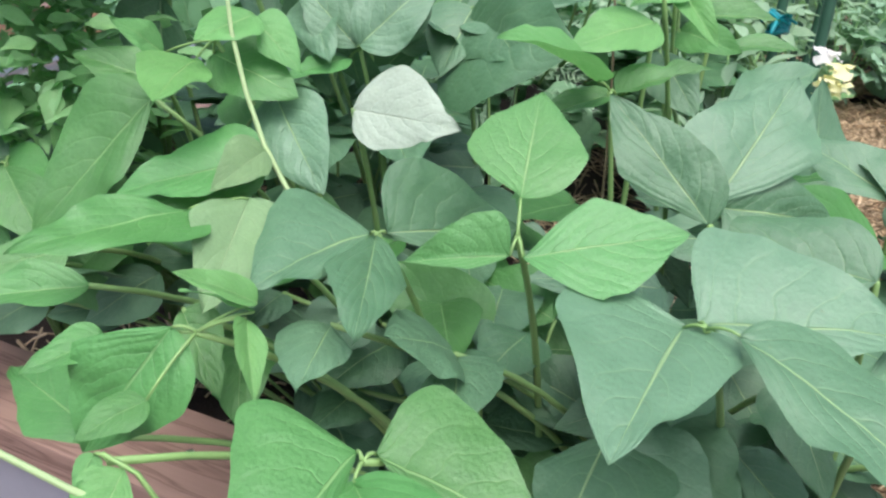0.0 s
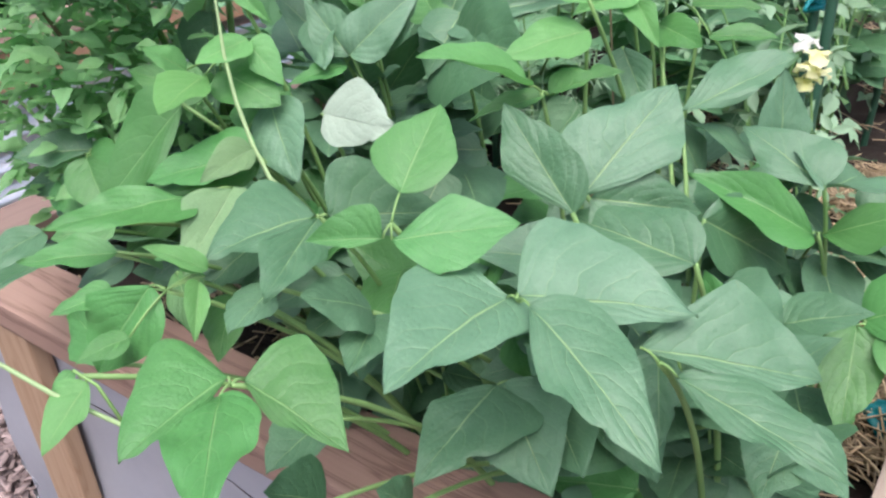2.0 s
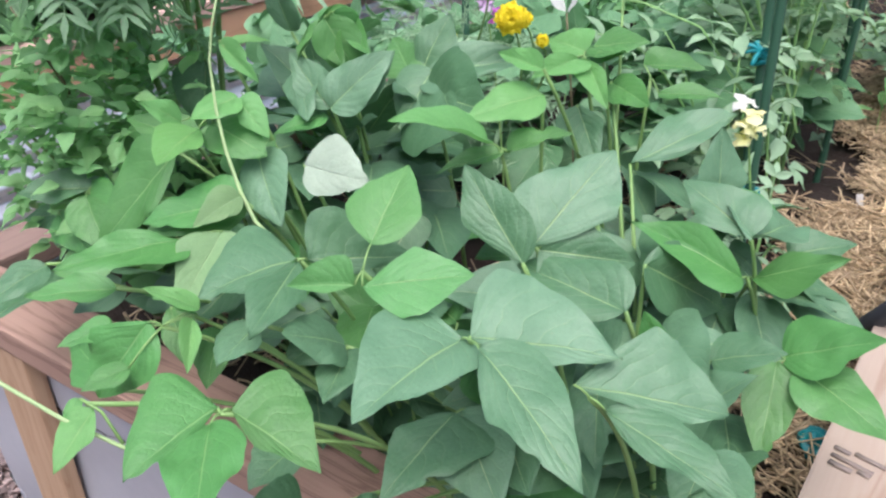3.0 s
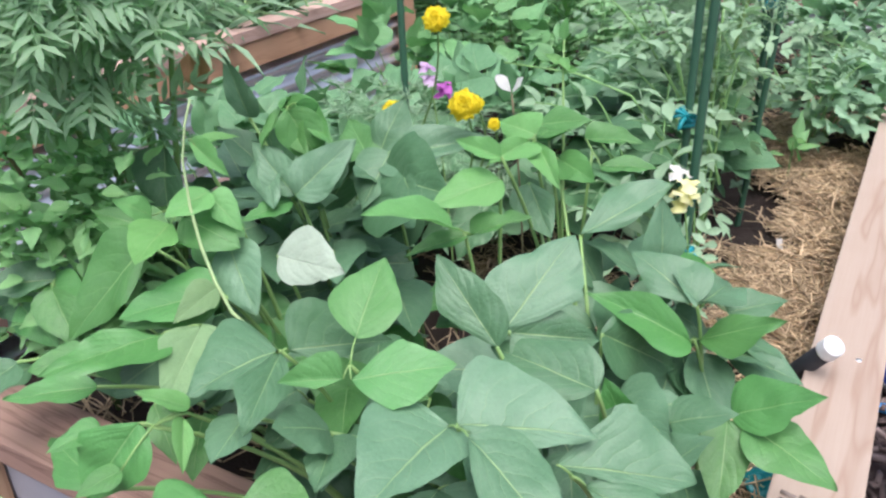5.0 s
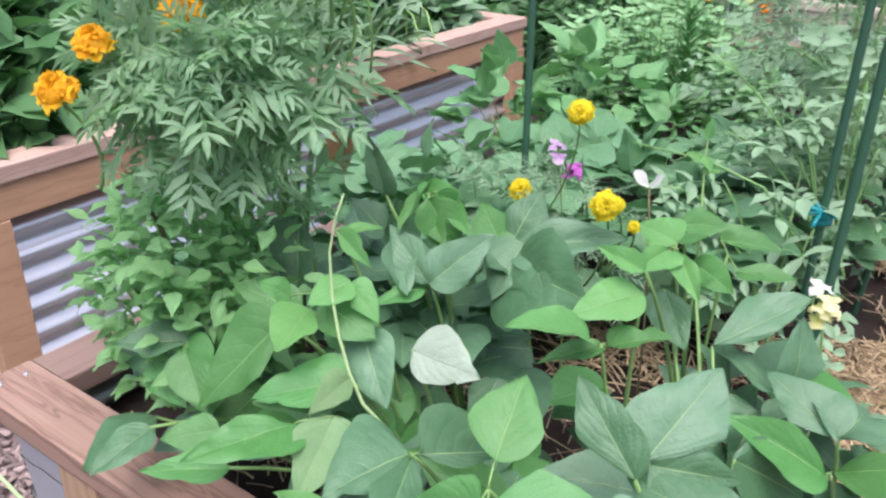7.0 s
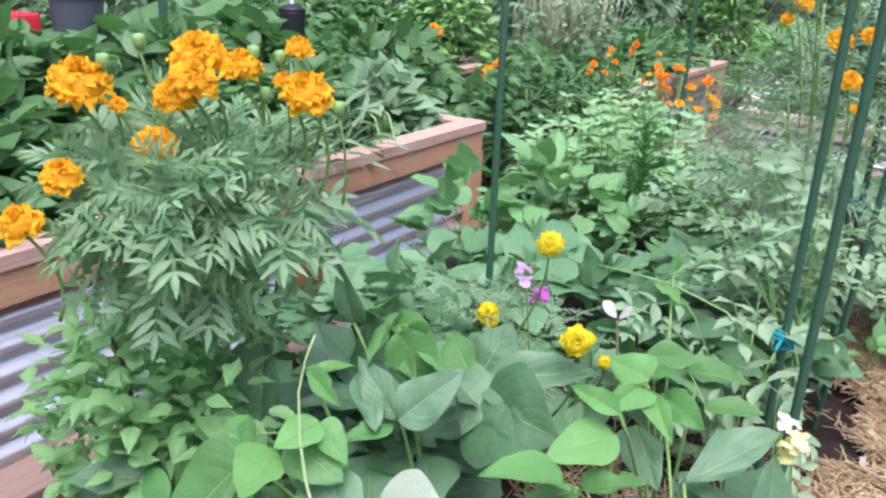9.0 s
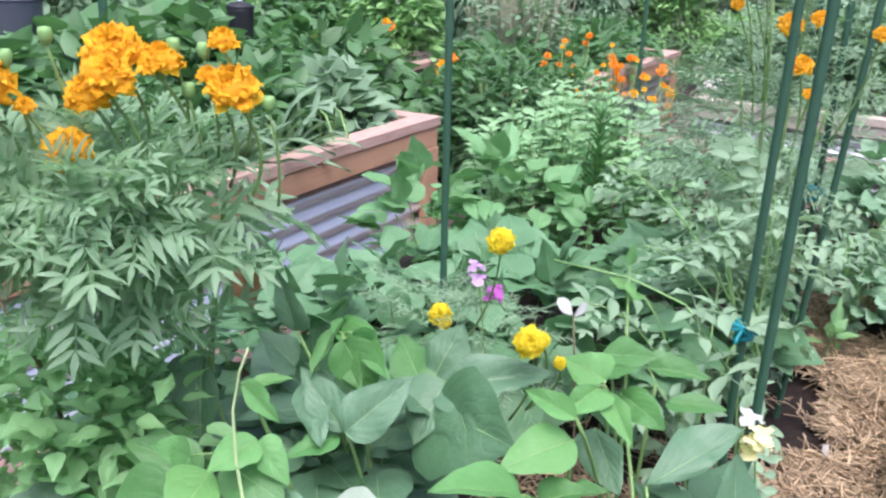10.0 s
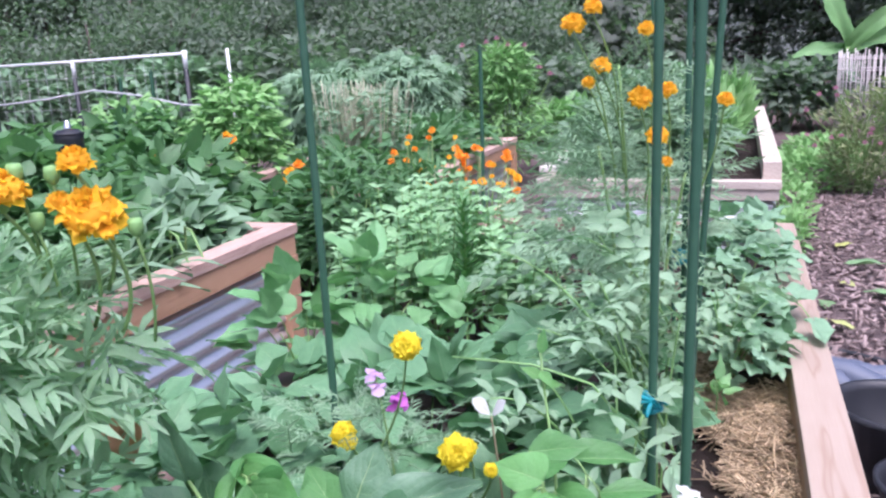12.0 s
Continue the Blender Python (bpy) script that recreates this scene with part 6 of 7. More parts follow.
for k, (px, pz) in enumerate(((-2.36, 0.66), (-2.30, 0.70), (-2.40, 0.60), (-2.28, 0.61), (-2.22, 0.58), (-2.33, 0.56), (-2.45, 0.59), (-2.20, 0.64), (-2.75, 0.86), (-2.72, 0.84))):
    flower(zc, (px, 4.15, pz), 0.07, POM_DEEP if k % 2 else POM_SMALL, (0.2, -0.6, 0.8), (px * 0.9 - 0.15, 4.2, 0.3), k, 0.003)
zd = thing("zinnia", "red zinnia standing alone among leaves", "zinnia", (-3.3, 4.3, 0.0))
flower(zd, (-3.32, 4.2, 0.72), 0.07, POM_DEEP, (0.2, -0.6, 0.8), (-3.3, 4.3, 0.2), 1, 0.003)
bush("garden_shrub", "grey-green leafy vegetable plants between the beds", "vegetable plant", (-2.9, 3.7, 0.0), [((0, 0, 0.5), (0.55, 0.45, 0.35)), ((-0.6, 0.1, 0.45), (0.45, 0.4, 0.3))], 1300, OVAL, 0.15, FAR_LEAF)
bush("garden_shrub", "broad-leaved vegetable plants behind the neighbouring bed", "vegetable plant", (-3.6, 2.6, 0.0), [((0, 0, 0.50), (0.6, 0.7, 0.4)), ((-0.2, -0.9, 0.5), (0.6, 0.6, 0.4)), ((-0.3, 0.9, 0.5), (0.5, 0.5, 0.38))], 1300, ROUND, 0.20, FAR_LEAF)
bush("garden_shrub", "leafy bright green vegetable plants", "vegetable plant", (-3.3, 5.0, 0.0), [((0, 0, 0.5), (0.5, 0.5, 0.5)), ((-0.8, 0, 0.55), (0.5, 0.5, 0.5)), ((0.1, 0, 0.85), (0.3, 0.3, 0.3))], 2200, OVAL, 0.09, FAR_LIGHT)
bush("garden_shrub", "dense green vegetable plants in front of the trellis", "vegetable plant", (-4.4, 4.4, 0.0), [((0, 0, 0.45), (0.9, 0.7, 0.45)), ((0.6, 0.4, 0.5), (0.5, 0.5, 0.45))], 1800, OVAL, 0.15, FAR_LEAF)
bush("basil_bush", "basil gone to pale flower spikes", "basil", (-2.3, 5.0, 0.0), [((0, 0, 0.45), (0.38, 0.3, 0.35)), ((0, 0, 0.8), (0.35, 0.25, 0.25))], 1300, OVAL, 0.06, FAR_GREY)
bs = thing("basil_flower_spikes", "pale upright seed spikes of basil", "basil", (-2.3, 5.0, 0.0))
SPIKE = plain_mat("pale_seed_spike", (0.30, 0.32, 0.20), (0.48, 0.46, 0.34), 0.8, scale=60)
for k in range(130):
    a = rnd.uniform(0, 6.28)
    q = Vector((0.32 * math.cos(a) * rnd.random(), 0.25 * math.sin(a) * rnd.random(), 0))
    part("spike", tube(bmesh.new(), arc(q + Vector((0, 0, 0.6)), q * 1.25 + Vector((0, 0, rnd.uniform(0.90, 1.12))), 0, 6), 0.0036, 0.002, 5, 0.7), SPIKE, bs)


def palmate(seed):
    """A hand-shaped leaf of seven long fingers."""
    bm = bmesh.new()
    for k in range(7):
        m = pose(0, 0, 0, -12, 0, -72 + 24 * k) @ Matrix.Scale(1 - 0.05 * abs(k - 3), 4)
        leaf_bm(bm, 0.20, 3, 1, 0.5, 0.3, 0.02, seed=seed + k, m=m)
    return template(bm)


PALM = [palmate(5 * k) for k in range(3)]
for x, y, h in ((-2.95, 7.6, 1.15), (-2.75, 6.9, 1.1), (-3.3, 6.6, 1.05), (-3.6, 7.5, 1.1), (-3.9, 7.0, 0.95)):
    bush("cassava_plant", "tall plant with hanging hand-shaped green leaves", "cassava", (x, y, 0.0), [((0, 0, h * 0.85), (0.45, 0.4, 0.28)), ((0.1, 0, h * 0.55), (0.45, 0.4, 0.3))], 460, PALM, 0.16, FAR_GREY, -0.3, 6, "cassavas")
bush("coneflower_bush", "tall leafy bush below pinkish seed heads", "coneflower", (-2.05, 7.7, 0.0), [((0, 0, 0.6), (0.36, 0.3, 0.50)), ((0, 0, 1.05), (0.26, 0.2, 0.25))], 1500, LOBED, 0.12, FAR_LIGHT)
ch = thing("coneflower", "dull pink seed heads on tall thin stalks", "coneflower", (-2.05, 7.6, 0.0))
for k, (dx, z) in enumerate(((-0.28, 1.28), (-0.10, 1.30), (-0.02, 1.33), (0.06, 1.27), (0.18, 1.26), (0.28, 1.06), (0.36, 1.00))):
    flower(ch, (-2.06 + dx * 1.28, 7.6, z * 1.0 + 0.03), 0.06, POM_PINK, (0, -0.3, 1), (-2.05 + dx * 0.6, 7.6, 0.6), k, 0.004)
for x, y, h in ((-0.14, 5.7, 0.42), (-0.05, 6.3, 0.50), (-0.22, 6.9, 0.52), (-0.02, 7.3, 0.40)):
    bush("corn_plant", "tall light green narrow-leaved plant in the far bed", "vegetable plant", (x, y, 0.45), [((0, 0, h * 0.55), (0.11, 0.12, h * 0.5))], 130, LOBED, 0.17, FAR_LIGHT, 0.5, 4, "corn plants", 0.8)
bush("hedge_plant", "low hedge of bright green leaves", "vegetable plant", (-1.0, 8.6, 0.0), [((0, 0, 0.45), (0.6, 0.5, 0.35)), ((0.7, 0.2, 0.45), (0.5, 0.5, 0.32)), ((-0.6, 0, 0.45), (0.4, 0.4, 0.3))], 1600, OVAL, 0.12, FAR_LIGHT)
bush("hedge_plant", "low bright green plants beside the far bed", "vegetable plant", (-0.85, 9.0, 0.0), [((0, 0, 0.45), (0.5, 0.5, 0.4)), ((0.5, 0.0, 0.5), (0.35, 0.4, 0.45))], 1800, LOBED, 0.14, FAR_LIGHT)
bush("marigold_bush", "feathery marigold with yellow-orange dots in the far bed", "marigold", (-0.25, 4.85, 0.45), [((0, 0, 0.30), (0.22, 0.2, 0.32)), ((-0.3, 0.2, 0.18), (0.3, 0.25, 0.2))], 700, LOBED, 0.11, FAR_GREY)
bush("marigold_bush", "feathery grey-green plants filling the far bed's end", "marigold", (-0.65, 4.95, 0.45), [((0, 0, 0.25), (0.32, 0.25, 0.26)), ((0.2, 0.1, 0.42), (0.28, 0.2, 0.28)), ((0.05, 0.8, 0.3), (0.40, 0.5, 0.3)), ((0.1, 1.8, 0.3), (0.4, 0.5, 0.3))], 2600, LOBED, 0.11, FAR_GREY)
sheet = thing("white_board", "pale bleached board lying on the far bed's edge", "board", (-1.0, 5.2, 0.552))
part("plank", box(bmesh.new(), (-0.09, -0.35, 0), (0.05, 0.55, 0.03), 0.004, 3, 0.003), PVC_WHITE, sheet)
bush("weed_clump", "low green weeds at the path's edge", "weeds", (0.62, 7.9, 0.0), [((0, 0, 0.10), (0.35, 0.7, 0.14)), ((0.2, 1.2, 0.12), (0.4, 0.7, 0.16))], 1300, OVAL, 0.08, FAR_LIGHT, 0.4, 0)
bush("weed_clump", "low green weeds at the path's edge", "weeds", (0.36, 5.6, 0.0), [((0, 0, 0.08), (0.10, 0.5, 0.12)), ((0.05, 0.9, 0.10), (0.15, 0.5, 0.14))], 600, OVAL, 0.06, FAR_LIGHT, 0.4, 0)
cb = bush("coneflower_bush", "tall coneflower bush with drying brown-green leaves and pink flowers", "coneflower", (0.98, 7.35, 0.0), [((0, 0, 0.50), (0.38, 0.35, 0.35)), ((-0.05, 0, 0.30), (0.24, 0.25, 0.3)), ((0.3, 0.1, 0.7), (0.3, 0.3, 0.25))], 1700, LOBED, 0.085, OLIVE_LEAF, 0.3, 22)
for k in range(18):
    x, z = 0.48 + 0.80 * rnd.random(), 0.42 + 0.52 * rnd.random()
    flower(cb, (x, 7.05, z), 0.042, POM_PINK, (0, -0.6, 0.7), (0.98 + (x - 0.98) * 0.5, 7.3, z - 0.25), k, 0.004)

# banana
bn = thing("banana_plant", "banana plant with broad bright green leaves", "banana plant", (1.45, 13.6, 0.0))
BANANA = leaf_mat("banana_leaf", (0.14, 0.30, 0.10), (0.24, 0.44, 0.18), (0.4, 0.55, 0.3), 0.4, 0.25, veins=26, vein_mix=0.35)
part("trunk", tube(bmesh.new(), arc((0, 0, 0), (0.0, 0, 1.06), 0, 6), 0.09, 0.06, 10), STEM, bn)
for k, (tip, ratio) in enumerate((((-0.58, -0.2, 2.05), 0.27), ((0.75, -0.1, 1.70), 0.26), ((-0.80, -0.3, 0.92), 0.26), ((0.95, 0, 1.2), 0.3))):
    m, ln = frame_from((0, 0, 1.02), tip, (0.3, -0.8, 0.6))
    part("leaf", leaf_bm(ratio=ratio, rows=16, cols=4, droop=0.4, fold=0.25, wave=0.03, widest=0.5, blunt=0.5, tip=0.8, seed=k, m=m @ Matrix.Scale(ln, 4)), BANANA, bn)

# wire cage
cage = thing("wire_cage", "weathered grey wire mesh cage standing beside the path", "wire cage", (1.62, 12.0, 0.0))
WIRE = plain_mat("weathered_wire", (0.46, 0.43, 0.41), (0.62, 0.58, 0.55), 0.6, 0.3)
for k in range(40):
    a = k * 2 * math.pi / 40
    part("upright_wire", tube(bmesh.new(), [(0.42 * math.cos(a), 0.42 * math.sin(a), z) for z in (0, 0.5, 1.02 + 0.04 * math.sin(k * 3))], 0.008, 0.008, 4), WIRE, cage)
for j in range(7):
    part("hoop", tube(bmesh.new(), [(0.42 * math.cos(k * 0.2618), 0.42 * math.sin(k * 0.2618), 0.1 + 0.14 * j) for k in range(25)], 0.006, 0.006, 4), WIRE, cage)

# trellis of pipes with netting
PVC = plain_mat("white_pipe", (0.62, 0.63, 0.64), (0.76, 0.77, 0.78), 0.4)
BLACK = plain_mat("black_plastic", (0.012, 0.013, 0.016), (0.03, 0.032, 0.038), 0.45, scale=30)
tr = thing("trellis", "trellis of white pipe and black posts with grey netting", "trellis", (-4.3, 6.0, 0.0))
part("top_pipe", tube(bmesh.new(), [(-2.2, 0, 1.29), (-1.0, 0, 1.31), (0.0, 0, 1.335)], 0.012, 0.012, 8), PVC, tr, "white top pipe")
for x, h in ((0.0, 1.34), (-1.15, 1.30), (-2.1, 1.28)):
    post = part("post", tube(bmesh.new(), [(x + 0.01, 0, 0), (x, 0, h - 0.13)], 0.022, 0.020, 8), BLACK, tr)
    part("elbow", tube(bmesh.new(), [(x, 0, h + 0.02), (x, 0, h - 0.05), (x, 0, h - 0.14)], 0.022, 0.018, 8), PVC, post, "white pipe elbow")
NET = plain_mat("grey_netting", (0.36, 0.38, 0.39), (0.52, 0.53, 0.54), 0.7)
bm = bmesh.new()
for k in range(21):
    tube(bm, [(-2.1 + k * 0.105, 0.01, 0.2), (-2.1 + k * 0.105 + 0.01 * math.sin(k), 0.01, 1.31)], 0.0016, 0.0016, 3)
for j in range(4):
    tube(bm, [(-2.1, 0.01, 0.35 + 0.27 * j), (0, 0.01, 0.37 + 0.27 * j)], 0.0018, 0.0018, 3)
tagged(part("netting", bm, NET, tr), kind="stuff")
rope = thing("rope", "sagging grey rope between the trellis posts", "rope", (-4.5, 5.5, 0.0))
part("strand", tube(bmesh.new(), [(-2.0, 0, 0.93), (-1.31, 0, 0.98), (-0.8, 0, 1.02), (-0.33, 0, 1.08), (0.1, 0, 1.03), (0.5, 0, 0.95), (0.83, 0, 0.936), (1.12, 0, 0.956)], 0.008, 0.008, 6), NET, rope)
pole = thing("white_pole", "thin white pole standing among the vegetables", "pole", (-3.87, 6.0, 0.0))
part("shaft", tube(bmesh.new(), [(0, 0, 0), (-0.02, 0, 1.36)], 0.013, 0.013, 8), PVC, pole)
for x, y, h, r in ((-4.65, 5.6, 1.15, 0.014), (-4.35, 5.6, 1.2, 0.014), (-1.50, 5.05, 1.28, 0.012), (-5.2, 4.2, 1.3, 0.014), (-2.85, 2.3, 1.1, 0.02), (-2.62, 2.1, 1.12, 0.02), (-3.9, 4.6, 0.9, 0.014)):
    stake((x, y), h, (0.01, 0), r, 0.03)

# dark solar lanterns
CHROME = plain_mat("chrome", (0.75, 0.75, 0.76), (0.85, 0.85, 0.86), 0.15, 1.0)
SLATE = plain_mat("slate_plastic", (0.07, 0.08, 0.11), (0.12, 0.13, 0.17), 0.5)


def lantern(at, r, h, material, label):
    ln = thing("lantern", label, "lantern", at)
    bm = bmesh.new()
    tube(bm, [(0, 0, 0), (0, 0, h * 0.1), (0, 0, h * 0.85), (0, 0, h)], r * 0.8, r, 18)
    tube(bm, [(0, 0, h), (0, 0, h * 1.04), (0, 0, h * 1.12)], r * 1.06, r * 0.7, 18)
    housing = part("housing", bm, material, ln)
    part("finial", tube(bmesh.new(), [(0, 0, h * 1.1), (0, 0, h * 1.2), (0, 0, h * 1.34), (0, 0, h * 1.4)], r * 0.34, r * 0.1, 12), CHROME, housing, "chrome cap")
    part("post", tube(bmesh.new(), [(0, 0, -at[2]), (0, 0, 0)], 0.012, 0.012, 8), BLACK, ln)
    return ln


lantern((-3.17, 3.4, 0.78), 0.075, 0.17, BLACK, "black lantern with a chrome cap on a post")
LEFT_LAMP = (-3.66, 2.44, 0.80)
lantern(LEFT_LAMP, 0.13, 0.20, SLATE, "large slate-grey lantern with a chrome cap")
rc = thing("red_box", "small bright red box seen between leaves", "box", (-3.80, 2.22, 0.84))
part("body", box(bmesh.new(), (-0.09, -0.06, 0), (0.09, 0.06, 0.09), 0.01), plain_mat("red_plastic", (0.55, 0.02, 0.04), (0.65, 0.04, 0.06), 0.4), rc)
part("post", box(bmesh.new(), (-0.02, -0.02, -0.86), (0.02, 0.02, 0.0), 0.003), BLACK, rc)

# woods all round
def hill():
    """A far wooded rise, closing the place on every side."""
    bm = bmesh.new()
    rows = []
    for j in range(9):
        ring = []
        for k in range(181):
            a = math.radians(2 * k)
            r = 30 + 5 * j
            z = -0.3 + 11.5 * math.sin(j / 8 * math.pi / 2) * (0.75 + 0.2 * math.sin(a * 3 + 1) + 0.10 * math.sin(a * 11)) + (0.9 * noise.noise((r * 0.4, a * 14, 0)) if j else 0)
            ring.append(bm.verts.new((r * math.sin(a), r * math.cos(a), z)))
        rows.append(ring)
    for one, two in zip(rows, rows[1:]):
        for k in range(180):
            bm.faces.new((one[k], one[k + 1], two[k + 1], two[k]))
    # the rise's grey-green has haze coloured in, no mist is built
    ob = new("backdrop", link_mesh(bm, "backdrop", plain_mat("hazed_far_wood", (0.11, 0.13, 0.115), (0.18, 0.21, 0.17), 0.9, scale=3, bump=1.0, depth=0.3)))
    tagged(ob, "hazy wooded rise beyond the garden", "hill", kind="structure")


hill()
BARKY = plain_mat("tree_bark", (0.05, 0.045, 0.04), (0.12, 0.10, 0.085), 0.9, scale=8, bump=0.8, depth=0.02)
TREE_LEAF = [(np.array([(0, 0, 0), (-0.28, 0.45, 0.12 + 0.04 * k), (0, 1, -0.05 * k), (0.28, 0.5, 0.14)]), np.array([(0, 3, 2, 1)]), np.array([(0.5, 0), (0, 0.45), (0.5, 1), (1, 0.5)])) for k in range(3)]


def tree(x, y, h, wide, count, material, seed):
    r2 = random.Random(seed)
    tt = thing("tree", "dark leafy tree of the wood behind the garden", "tree", (x, y, -0.1), "trees")
    bm = bmesh.new()
    tube(bm, [(0, 0, 0), (0.1, 0, h * 0.3), (0.0, 0.1, h * 0.6), (0.05, 0, h * 0.85)], 0.025 * h, 0.007 * h, 8, 0.2)
    part("trunk", bm, BARKY, tt)
    clumps = []
    for k in range(14):
        a, z = r2.uniform(0, 6.28), h * r2.uniform(0.08, 0.95)
        reach = wide * (1.05 - 0.6 * abs(z / h - 0.45)) * r2.uniform(0.4, 1.0)
        end = Vector((reach * math.cos(a), reach * math.sin(a), z))
        part("limb", tube(bmesh.new(), arc((0, 0, z * 0.6), end, 0.1, 5), 0.008 * h, 0.003 * h, 5), BARKY, tt)
        clumps.append((end, wide * r2.uniform(0.3, 0.55)))
    poses = []
    for k in range(count):
        c, r = clumps[k % len(clumps)]
        d = Vector((r2.gauss(0, 1), r2.gauss(0, 1), r2.gauss(0, 0.8))).normalized() * r * r2.random() ** 0.4
        m, _ = frame_from(c + d, c + d + Vector((d.x + r2.gauss(0, 0.4), d.y + r2.gauss(0, 0.4), r2.gauss(-0.2, 0.4))), (d.x, d.y, abs(d.z) + 0.4))
        poses.append(m @ Matrix.Scale(r2.uniform(0.022, 0.045) * (0.65 * h if h > 4 else 1.6 + 0.2 * h), 4))
    ob = new("crown", spread("crown", TREE_LEAF, poses, material))
    ob.parent = tt
    return tt


# lighter grey-green for the wood's edge, haze painted into the leaves
WOODS_LIGHT = leaf_mat("hazed_edge_foliage", (0.12, 0.16, 0.12), (0.19, 0.235, 0.18), (0.22, 0.26, 0.2), 0.6, 0.4, vein_mix=0.2, island=True)
rt = random.Random(77)
for k in range(34):
    a = radians(-75 + 118 * k / 33)
    r = (15.5 if k % 2 else 19.5) + rt.uniform(-1, 1)
    if -0.02 < a < 0.36:
        r = max(r, 19.0)
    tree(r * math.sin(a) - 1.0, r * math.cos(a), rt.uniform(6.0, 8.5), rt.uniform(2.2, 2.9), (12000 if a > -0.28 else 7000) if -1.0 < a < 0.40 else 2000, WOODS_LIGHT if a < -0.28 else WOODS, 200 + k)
for k in range(20):
    a = radians(-60 + 49 * k / 19)
    r = (12.6, 14.2)[k % 2] + rt.uniform(-0.4, 0.4)
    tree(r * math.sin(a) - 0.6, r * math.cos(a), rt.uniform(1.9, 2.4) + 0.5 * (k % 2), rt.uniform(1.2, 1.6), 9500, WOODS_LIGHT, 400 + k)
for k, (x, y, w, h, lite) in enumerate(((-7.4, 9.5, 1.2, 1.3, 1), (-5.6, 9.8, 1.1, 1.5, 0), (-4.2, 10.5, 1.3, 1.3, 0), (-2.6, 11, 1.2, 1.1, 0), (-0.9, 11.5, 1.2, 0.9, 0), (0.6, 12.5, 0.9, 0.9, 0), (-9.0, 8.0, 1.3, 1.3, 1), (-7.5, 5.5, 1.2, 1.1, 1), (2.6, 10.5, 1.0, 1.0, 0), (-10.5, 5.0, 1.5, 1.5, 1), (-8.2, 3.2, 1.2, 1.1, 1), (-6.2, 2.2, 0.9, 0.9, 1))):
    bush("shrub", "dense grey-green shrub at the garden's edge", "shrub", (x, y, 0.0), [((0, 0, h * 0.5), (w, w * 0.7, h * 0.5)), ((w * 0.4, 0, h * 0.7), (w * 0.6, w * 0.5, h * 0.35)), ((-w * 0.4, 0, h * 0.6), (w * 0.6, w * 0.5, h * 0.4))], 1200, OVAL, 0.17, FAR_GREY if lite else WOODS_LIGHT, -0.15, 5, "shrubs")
fence = thing("wire_fence", "thin dark wire fence with posts at the garden's end", "fence", (0, 12.5, 0))
for k in range(12):
    part("post", tube(bmesh.new(), [(-6 + k * 0.95, 0, 0), (-6 + k * 0.95, 0, 0.85)], 0.02, 0.018, 6), BLACK, fence)
for z in (0.3, 0.55, 0.8):
    part("wire", tube(bmesh.new(), [(-6, 0, z), (0, 0, z - 0.02), (4.5, 0, z)], 0.006, 0.006, 4), BLACK, fence)


# ---- beside the path ----
def football(at, r=0.105):
    """A white ball with blue pentagons, the seams sunk in."""
    gold = (1 + 5 ** 0.5) / 2
    centres = [Vector(v).normalized() for a in (-1, 1) for b in (-gold, gold) for v in ((0, a, b), (a, b, 0), (b, 0, a))]
    bm = bmesh.new()
    bmesh.ops.create_icosphere(bm, subdivisions=5, radius=r)
    for v in bm.verts:
        d = v.co.normalized()
        far = sorted((d - c).length for c in centres)
        edge = abs(far[0] - 0.36)
        v.co = d * r * (1 - 0.012 * math.exp(-(edge / 0.02) ** 2))
    ball = thing("football", "white football with blue patches lying on the bark", "ball", at)
    turn = Euler((0.3, 0.5, 0.9)).to_matrix().to_4x4()
    bm.transform(turn)
    centres = [turn.to_3x3() @ c for c in centres]
    skin, patch = bmesh.new(), bmesh.new()
    for f in bm.faces:
        d = f.calc_center_median().normalized()
        target = patch if min((d - c).length for c in centres) < 0.36 else skin
        target.faces.new([target.verts.new(v.co) for v in f.verts])
    bm.free()
    for b in (skin, patch):
        bmesh.ops.remove_doubles(b, verts=b.verts[:], dist=1e-5)
    part("white_skin", skin, plain_mat("white_vinyl", (0.74, 0.74, 0.76), (0.84, 0.84, 0.86), 0.35, scale=20, bump=0.1), ball)
    part("blue_patches", patch, plain_mat("blue_vinyl", (0.01, 0.05, 0.42), (0.02, 0.08, 0.55), 0.35, scale=20, bump=0.1), ball, "blue patches")


football((0.345, 1.76, 0.105))

pipe = thing("pipe_end", "dark pipe with a white end cap leaning on the cap board", "pipe", (0.132, 0.941, 0.53))
w = (Vector((0.169, 0.906, 0.60)) - Vector((0.132, 0.941, 0.53))).normalized()
part("tube", tube(bmesh.new(), [w * -0.10, w * 0.0, w * 0.075], 0.0125, 0.0125, 14), BLACK, pipe)
part("end_cap", tube(bmesh.new(), [w * 0.0755, w * 0.077, w * 0.092, w * 0.094], 0.0145, 0.0138, 16), PVC, pipe, "white end cap")

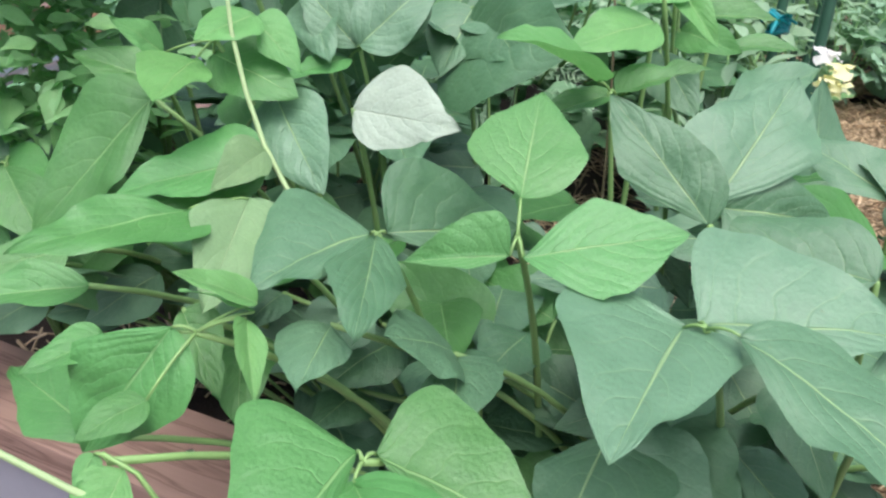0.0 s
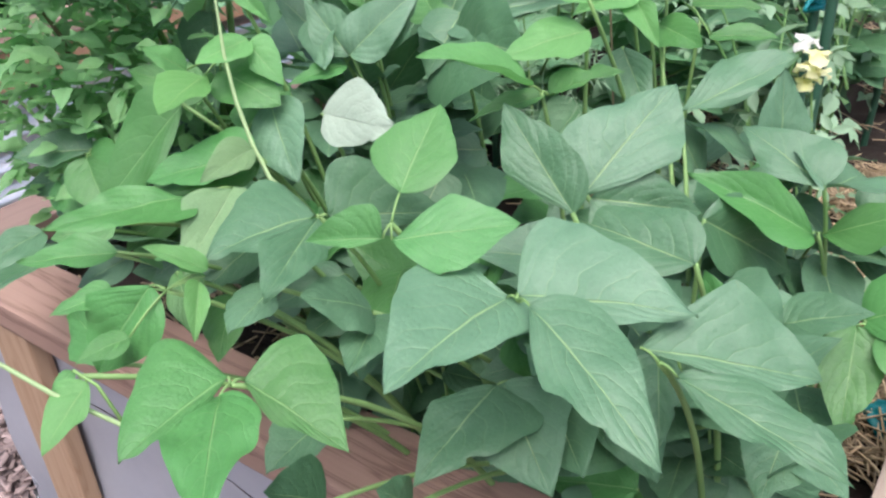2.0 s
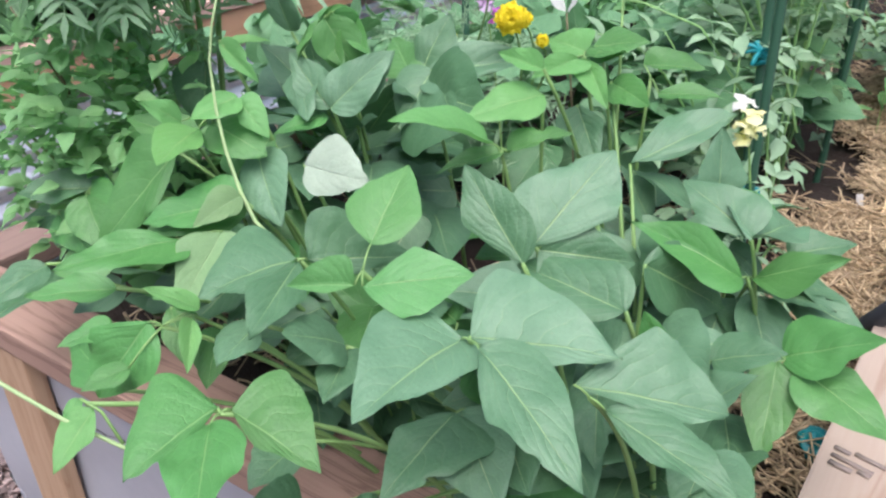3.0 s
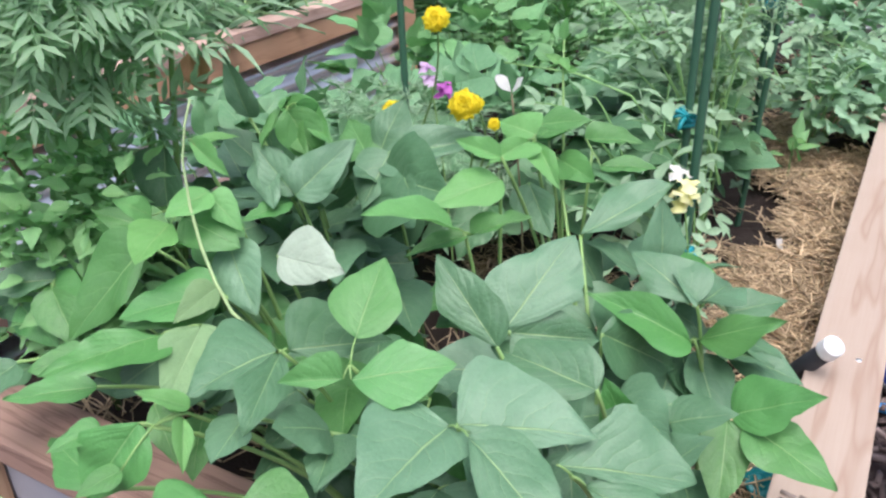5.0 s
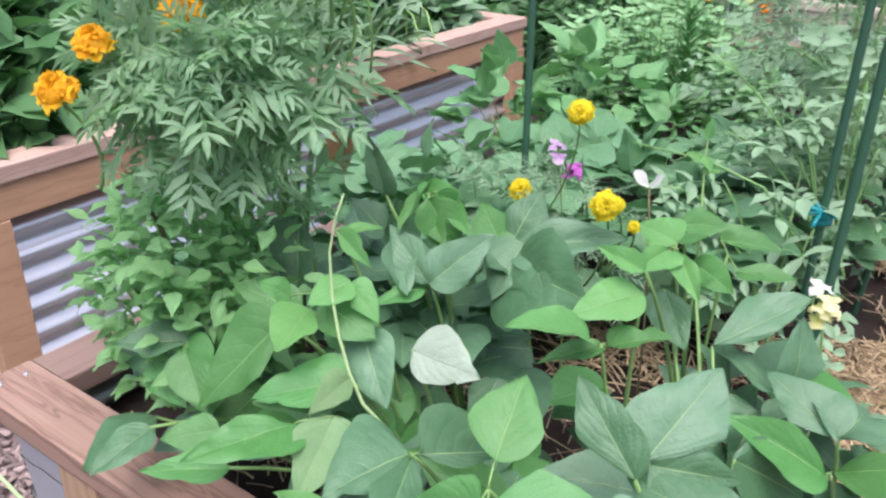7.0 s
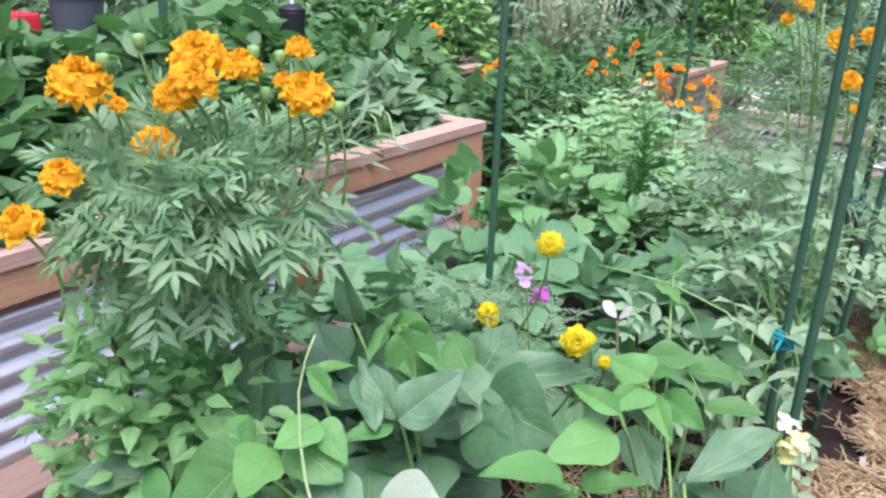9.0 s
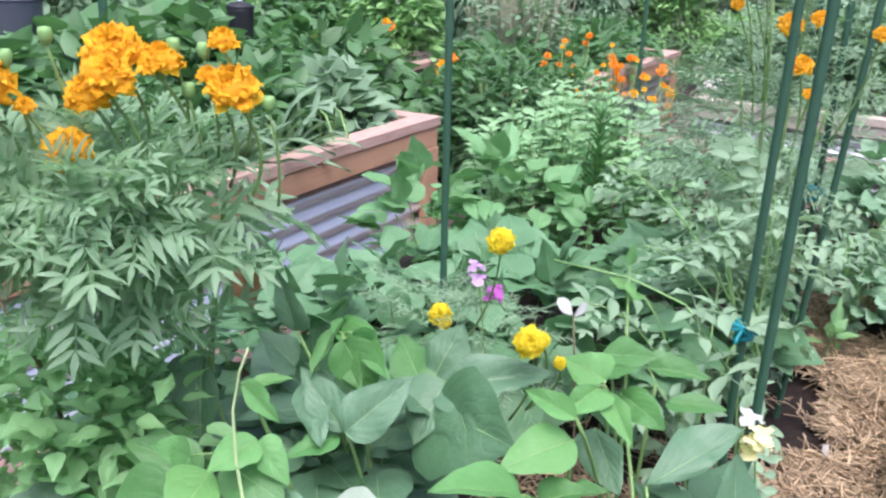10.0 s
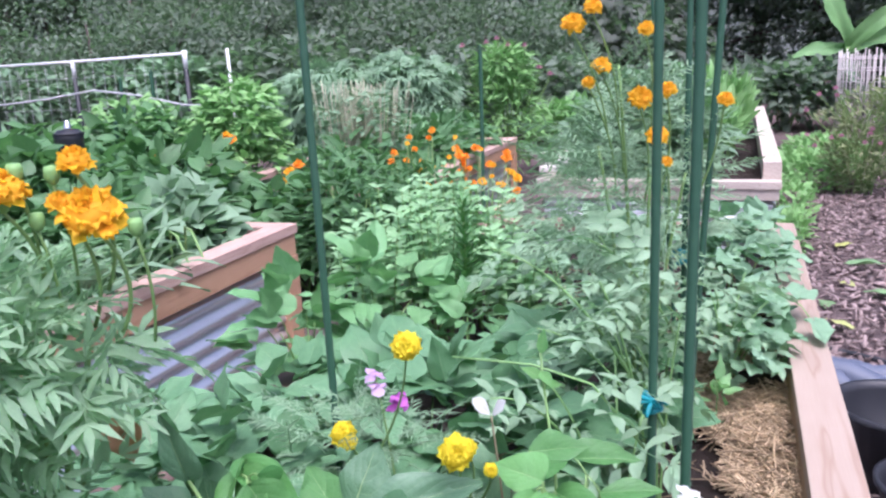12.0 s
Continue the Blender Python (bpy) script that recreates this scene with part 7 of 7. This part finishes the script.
tarp = thing("tarp_bundle", "bundle of dark blue-grey folded plastic sheet on the path", "tarp", (0.42, 2.84, 0.0))
bm = bmesh.new()
for k in range(7):
    tube(bm, [(-0.12 + 0.3 * s / 7, 0.16 - 0.05 * k + 0.02 * math.sin(s + k), 0.10 + 0.05 * math.sin(k * 1.3 + s * 0.4) + 0.02 * k % 0.05) for s in range(8)], 0.05, 0.045, 9, 0.5)
part("folds", bm, plain_mat("blue_grey_sheet", (0.05, 0.065, 0.10), (0.12, 0.14, 0.19), 0.5, scale=8), tarp)
for at, r, h in (((0.47, 2.50, 0), 0.17, 0.26), ((0.44, 1.38, 0), 0.15, 0.22), ((0.52, 2.16, 0), 0.15, 0.2)):
    pot = thing("nursery_pot", "empty black plastic nursery pot on the bark path", "plant pot", at, "pots")
    bm = bmesh.new()
    prof = [(0.74, 0.0), (0.98, 0.93), (1.05, 0.93), (1.06, 1.0), (0.97, 1.0), (0.94, 0.9), (0.72, 0.04), (0.0, 0.04)]
    rings = [[bm.verts.new((max(p, 0.001) * r * math.cos(a * math.pi / 16), max(p, 0.001) * r * math.sin(a * math.pi / 16), h * z)) for a in range(32)] for p, z in prof]
    for one, two in zip(rings, rings[1:]):
        for k in range(32):
            bm.faces.new((one[k], one[(k + 1) % 32], two[(k + 1) % 32], two[k]))
    part("shell", bm, BLACK, pot)
hose = thing("drip_hose", "black drip hose lying across the bark path", "hose", (0.5, 3.4, 0.012))
part("line", tube(bmesh.new(), arc((-0.2, 0.25, 0), (0.35, -0.15, 0), 0, 10, (0.03, 0.05, 0)) + [Vector((0.9, -0.3, 0))], 0.012, 0.012, 8), BLACK, hose)
scrap = thing("plastic_scrap", "small bright blue plastic scrap on the bark", "scrap", (0.262, 1.665, 0.02))
part("body", box(bmesh.new(), (-0.02, -0.012, -0.006), (0.03, 0.01, 0.008), 0.004), plain_mat("bright_blue", (0.02, 0.22, 0.6), (0.05, 0.35, 0.75), 0.4), scrap)
teal = thing("plastic_bag", "crumpled teal plastic tape in the bed corner", "plastic tape", (0.128, 0.79, SOIL_Z + 0.03))
bm = bmesh.new()
bmesh.ops.create_icosphere(bm, subdivisions=4, radius=0.022)
for v in bm.verts:
    v.co *= 1 + 0.5 * noise.noise(v.co * 45) + 0.3 * noise.noise(v.co * 110)
    v.co.z *= 0.7
part("crumple", bm, TIE, teal)

# grade stamp on the pale board, as plain bars
INK = plain_mat("grade_stamp_ink", (0.16, 0.125, 0.105), (0.28, 0.23, 0.20), 0.8)
for k, (dx, dy, ln, wd) in enumerate(((0.0, 0.0, 0.016, 0.005), (0.019, 0.0, 0.030, 0.005), (0.0, -0.012, 0.040, 0.005), (0.0, -0.024, 0.022, 0.006), (0.026, -0.024, 0.012, 0.006))):
    bm = box(bmesh.new(), (-0.0, 0, 0), (ln, wd, 0.0012), 0)
    ob = part("grade_stamp", bm, INK, bed, "dark smudged stamp bar")
    ob.matrix_basis = pose(0.155 + dx, 0.668 + dy, CAP_Z + 0.0035, 0, 0, -12)

# fallen leaves on the path and the bed
FALLEN = variants(3, YELLOWED, ratio=0.6, rows=7, cols=3, fold=0.2)
FALLEN_PALE = variants(2, PALE2, ratio=0.7, rows=7, cols=3, fold=0.2)
for k, (x, y, s, kind) in enumerate(((0.615, 4.98, 0.20, 1), (0.506, 3.84, 0.14, 0), (0.44, 4.24, 0.13, 1), (0.60, 5.4, 0.13, 0), (0.75, 4.4, 0.13, 1), (0.55, 4.6, 0.10, 0), (0.8, 3.7, 0.12, 1))):
    fl = thing("fallen_leaf", "pale yellow-green leaf fallen on the bark path", "fallen leaf", (x, y, 0.03), "fallen leaves")
    m, _ = frame_from((0, 0, 0), (math.cos(k * 2.3), math.sin(k * 2.3), 0.05), (0.2 * math.sin(k), 0.1, 1))
    piece("blade", (FALLEN_PALE if kind else FALLEN)[k % 2], m @ Matrix.Scale(s, 4), fl)
dl = thing("dried_leaf", "curled brown dried leaf hanging in the marigold", "dried leaf", (-0.516, 0.580, 0.948))
m, _ = frame_from((0, 0, 0.03), (0.02, 0, -0.05), (0.5, -0.8, 0.2))
piece("blade", variants(1, DRY_LEAF, ratio=0.8, rows=8, cols=3, fold=0.6, wave=0.1)[0], m @ Matrix.Scale(0.045, 4), dl)

# bark chips
def chips():
    tm = []
    for k in range(4):
        bm = bmesh.new()
        box(bm, (-0.5, -0.5, -0.5), (0.5, 0.5, 0.5), 0)
        for v in bm.verts:
            v.co += noise.noise_vector(v.co * 3 + Vector((k * 5, 0, 0))) * 0.35
        tm.append(template(bm))
    poses = []
    for k in range(21000):
        if k % 3 == 0:
            x, y = rnd.uniform(-1.6, -0.2), rnd.uniform(-0.1, 0.75)
        elif k % 3 == 1:
            x = rnd.uniform(0.24, 1.5)
            y = 0.8 + 7.5 * rnd.random() ** 1.4
        else:
            x, y = rnd.uniform(-1.62, -1.04), rnd.uniform(0.3, 3.4)
        if X0 - 0.02 < x < X1 + 0.01 and y > Y0 - 0.02:
            continue
        poses.append(Matrix.Translation((x, y, 0.012 + abs(rnd.gauss(0, 0.012)))) @ Euler((rnd.gauss(0, 0.35), rnd.gauss(0, 0.35), rnd.uniform(0, 6.3))).to_matrix().to_4x4() @ Matrix.Diagonal((rnd.uniform(0.006, 0.02), rnd.uniform(0.02, 0.07), rnd.uniform(0.003, 0.010), 1)))
    ob = new("bark_chips", spread("bark_chips", tm, poses, CHIP))
    tagged(ob, "loose reddish brown bark chips over the path", "bark chips", kind="stuff")


chips()
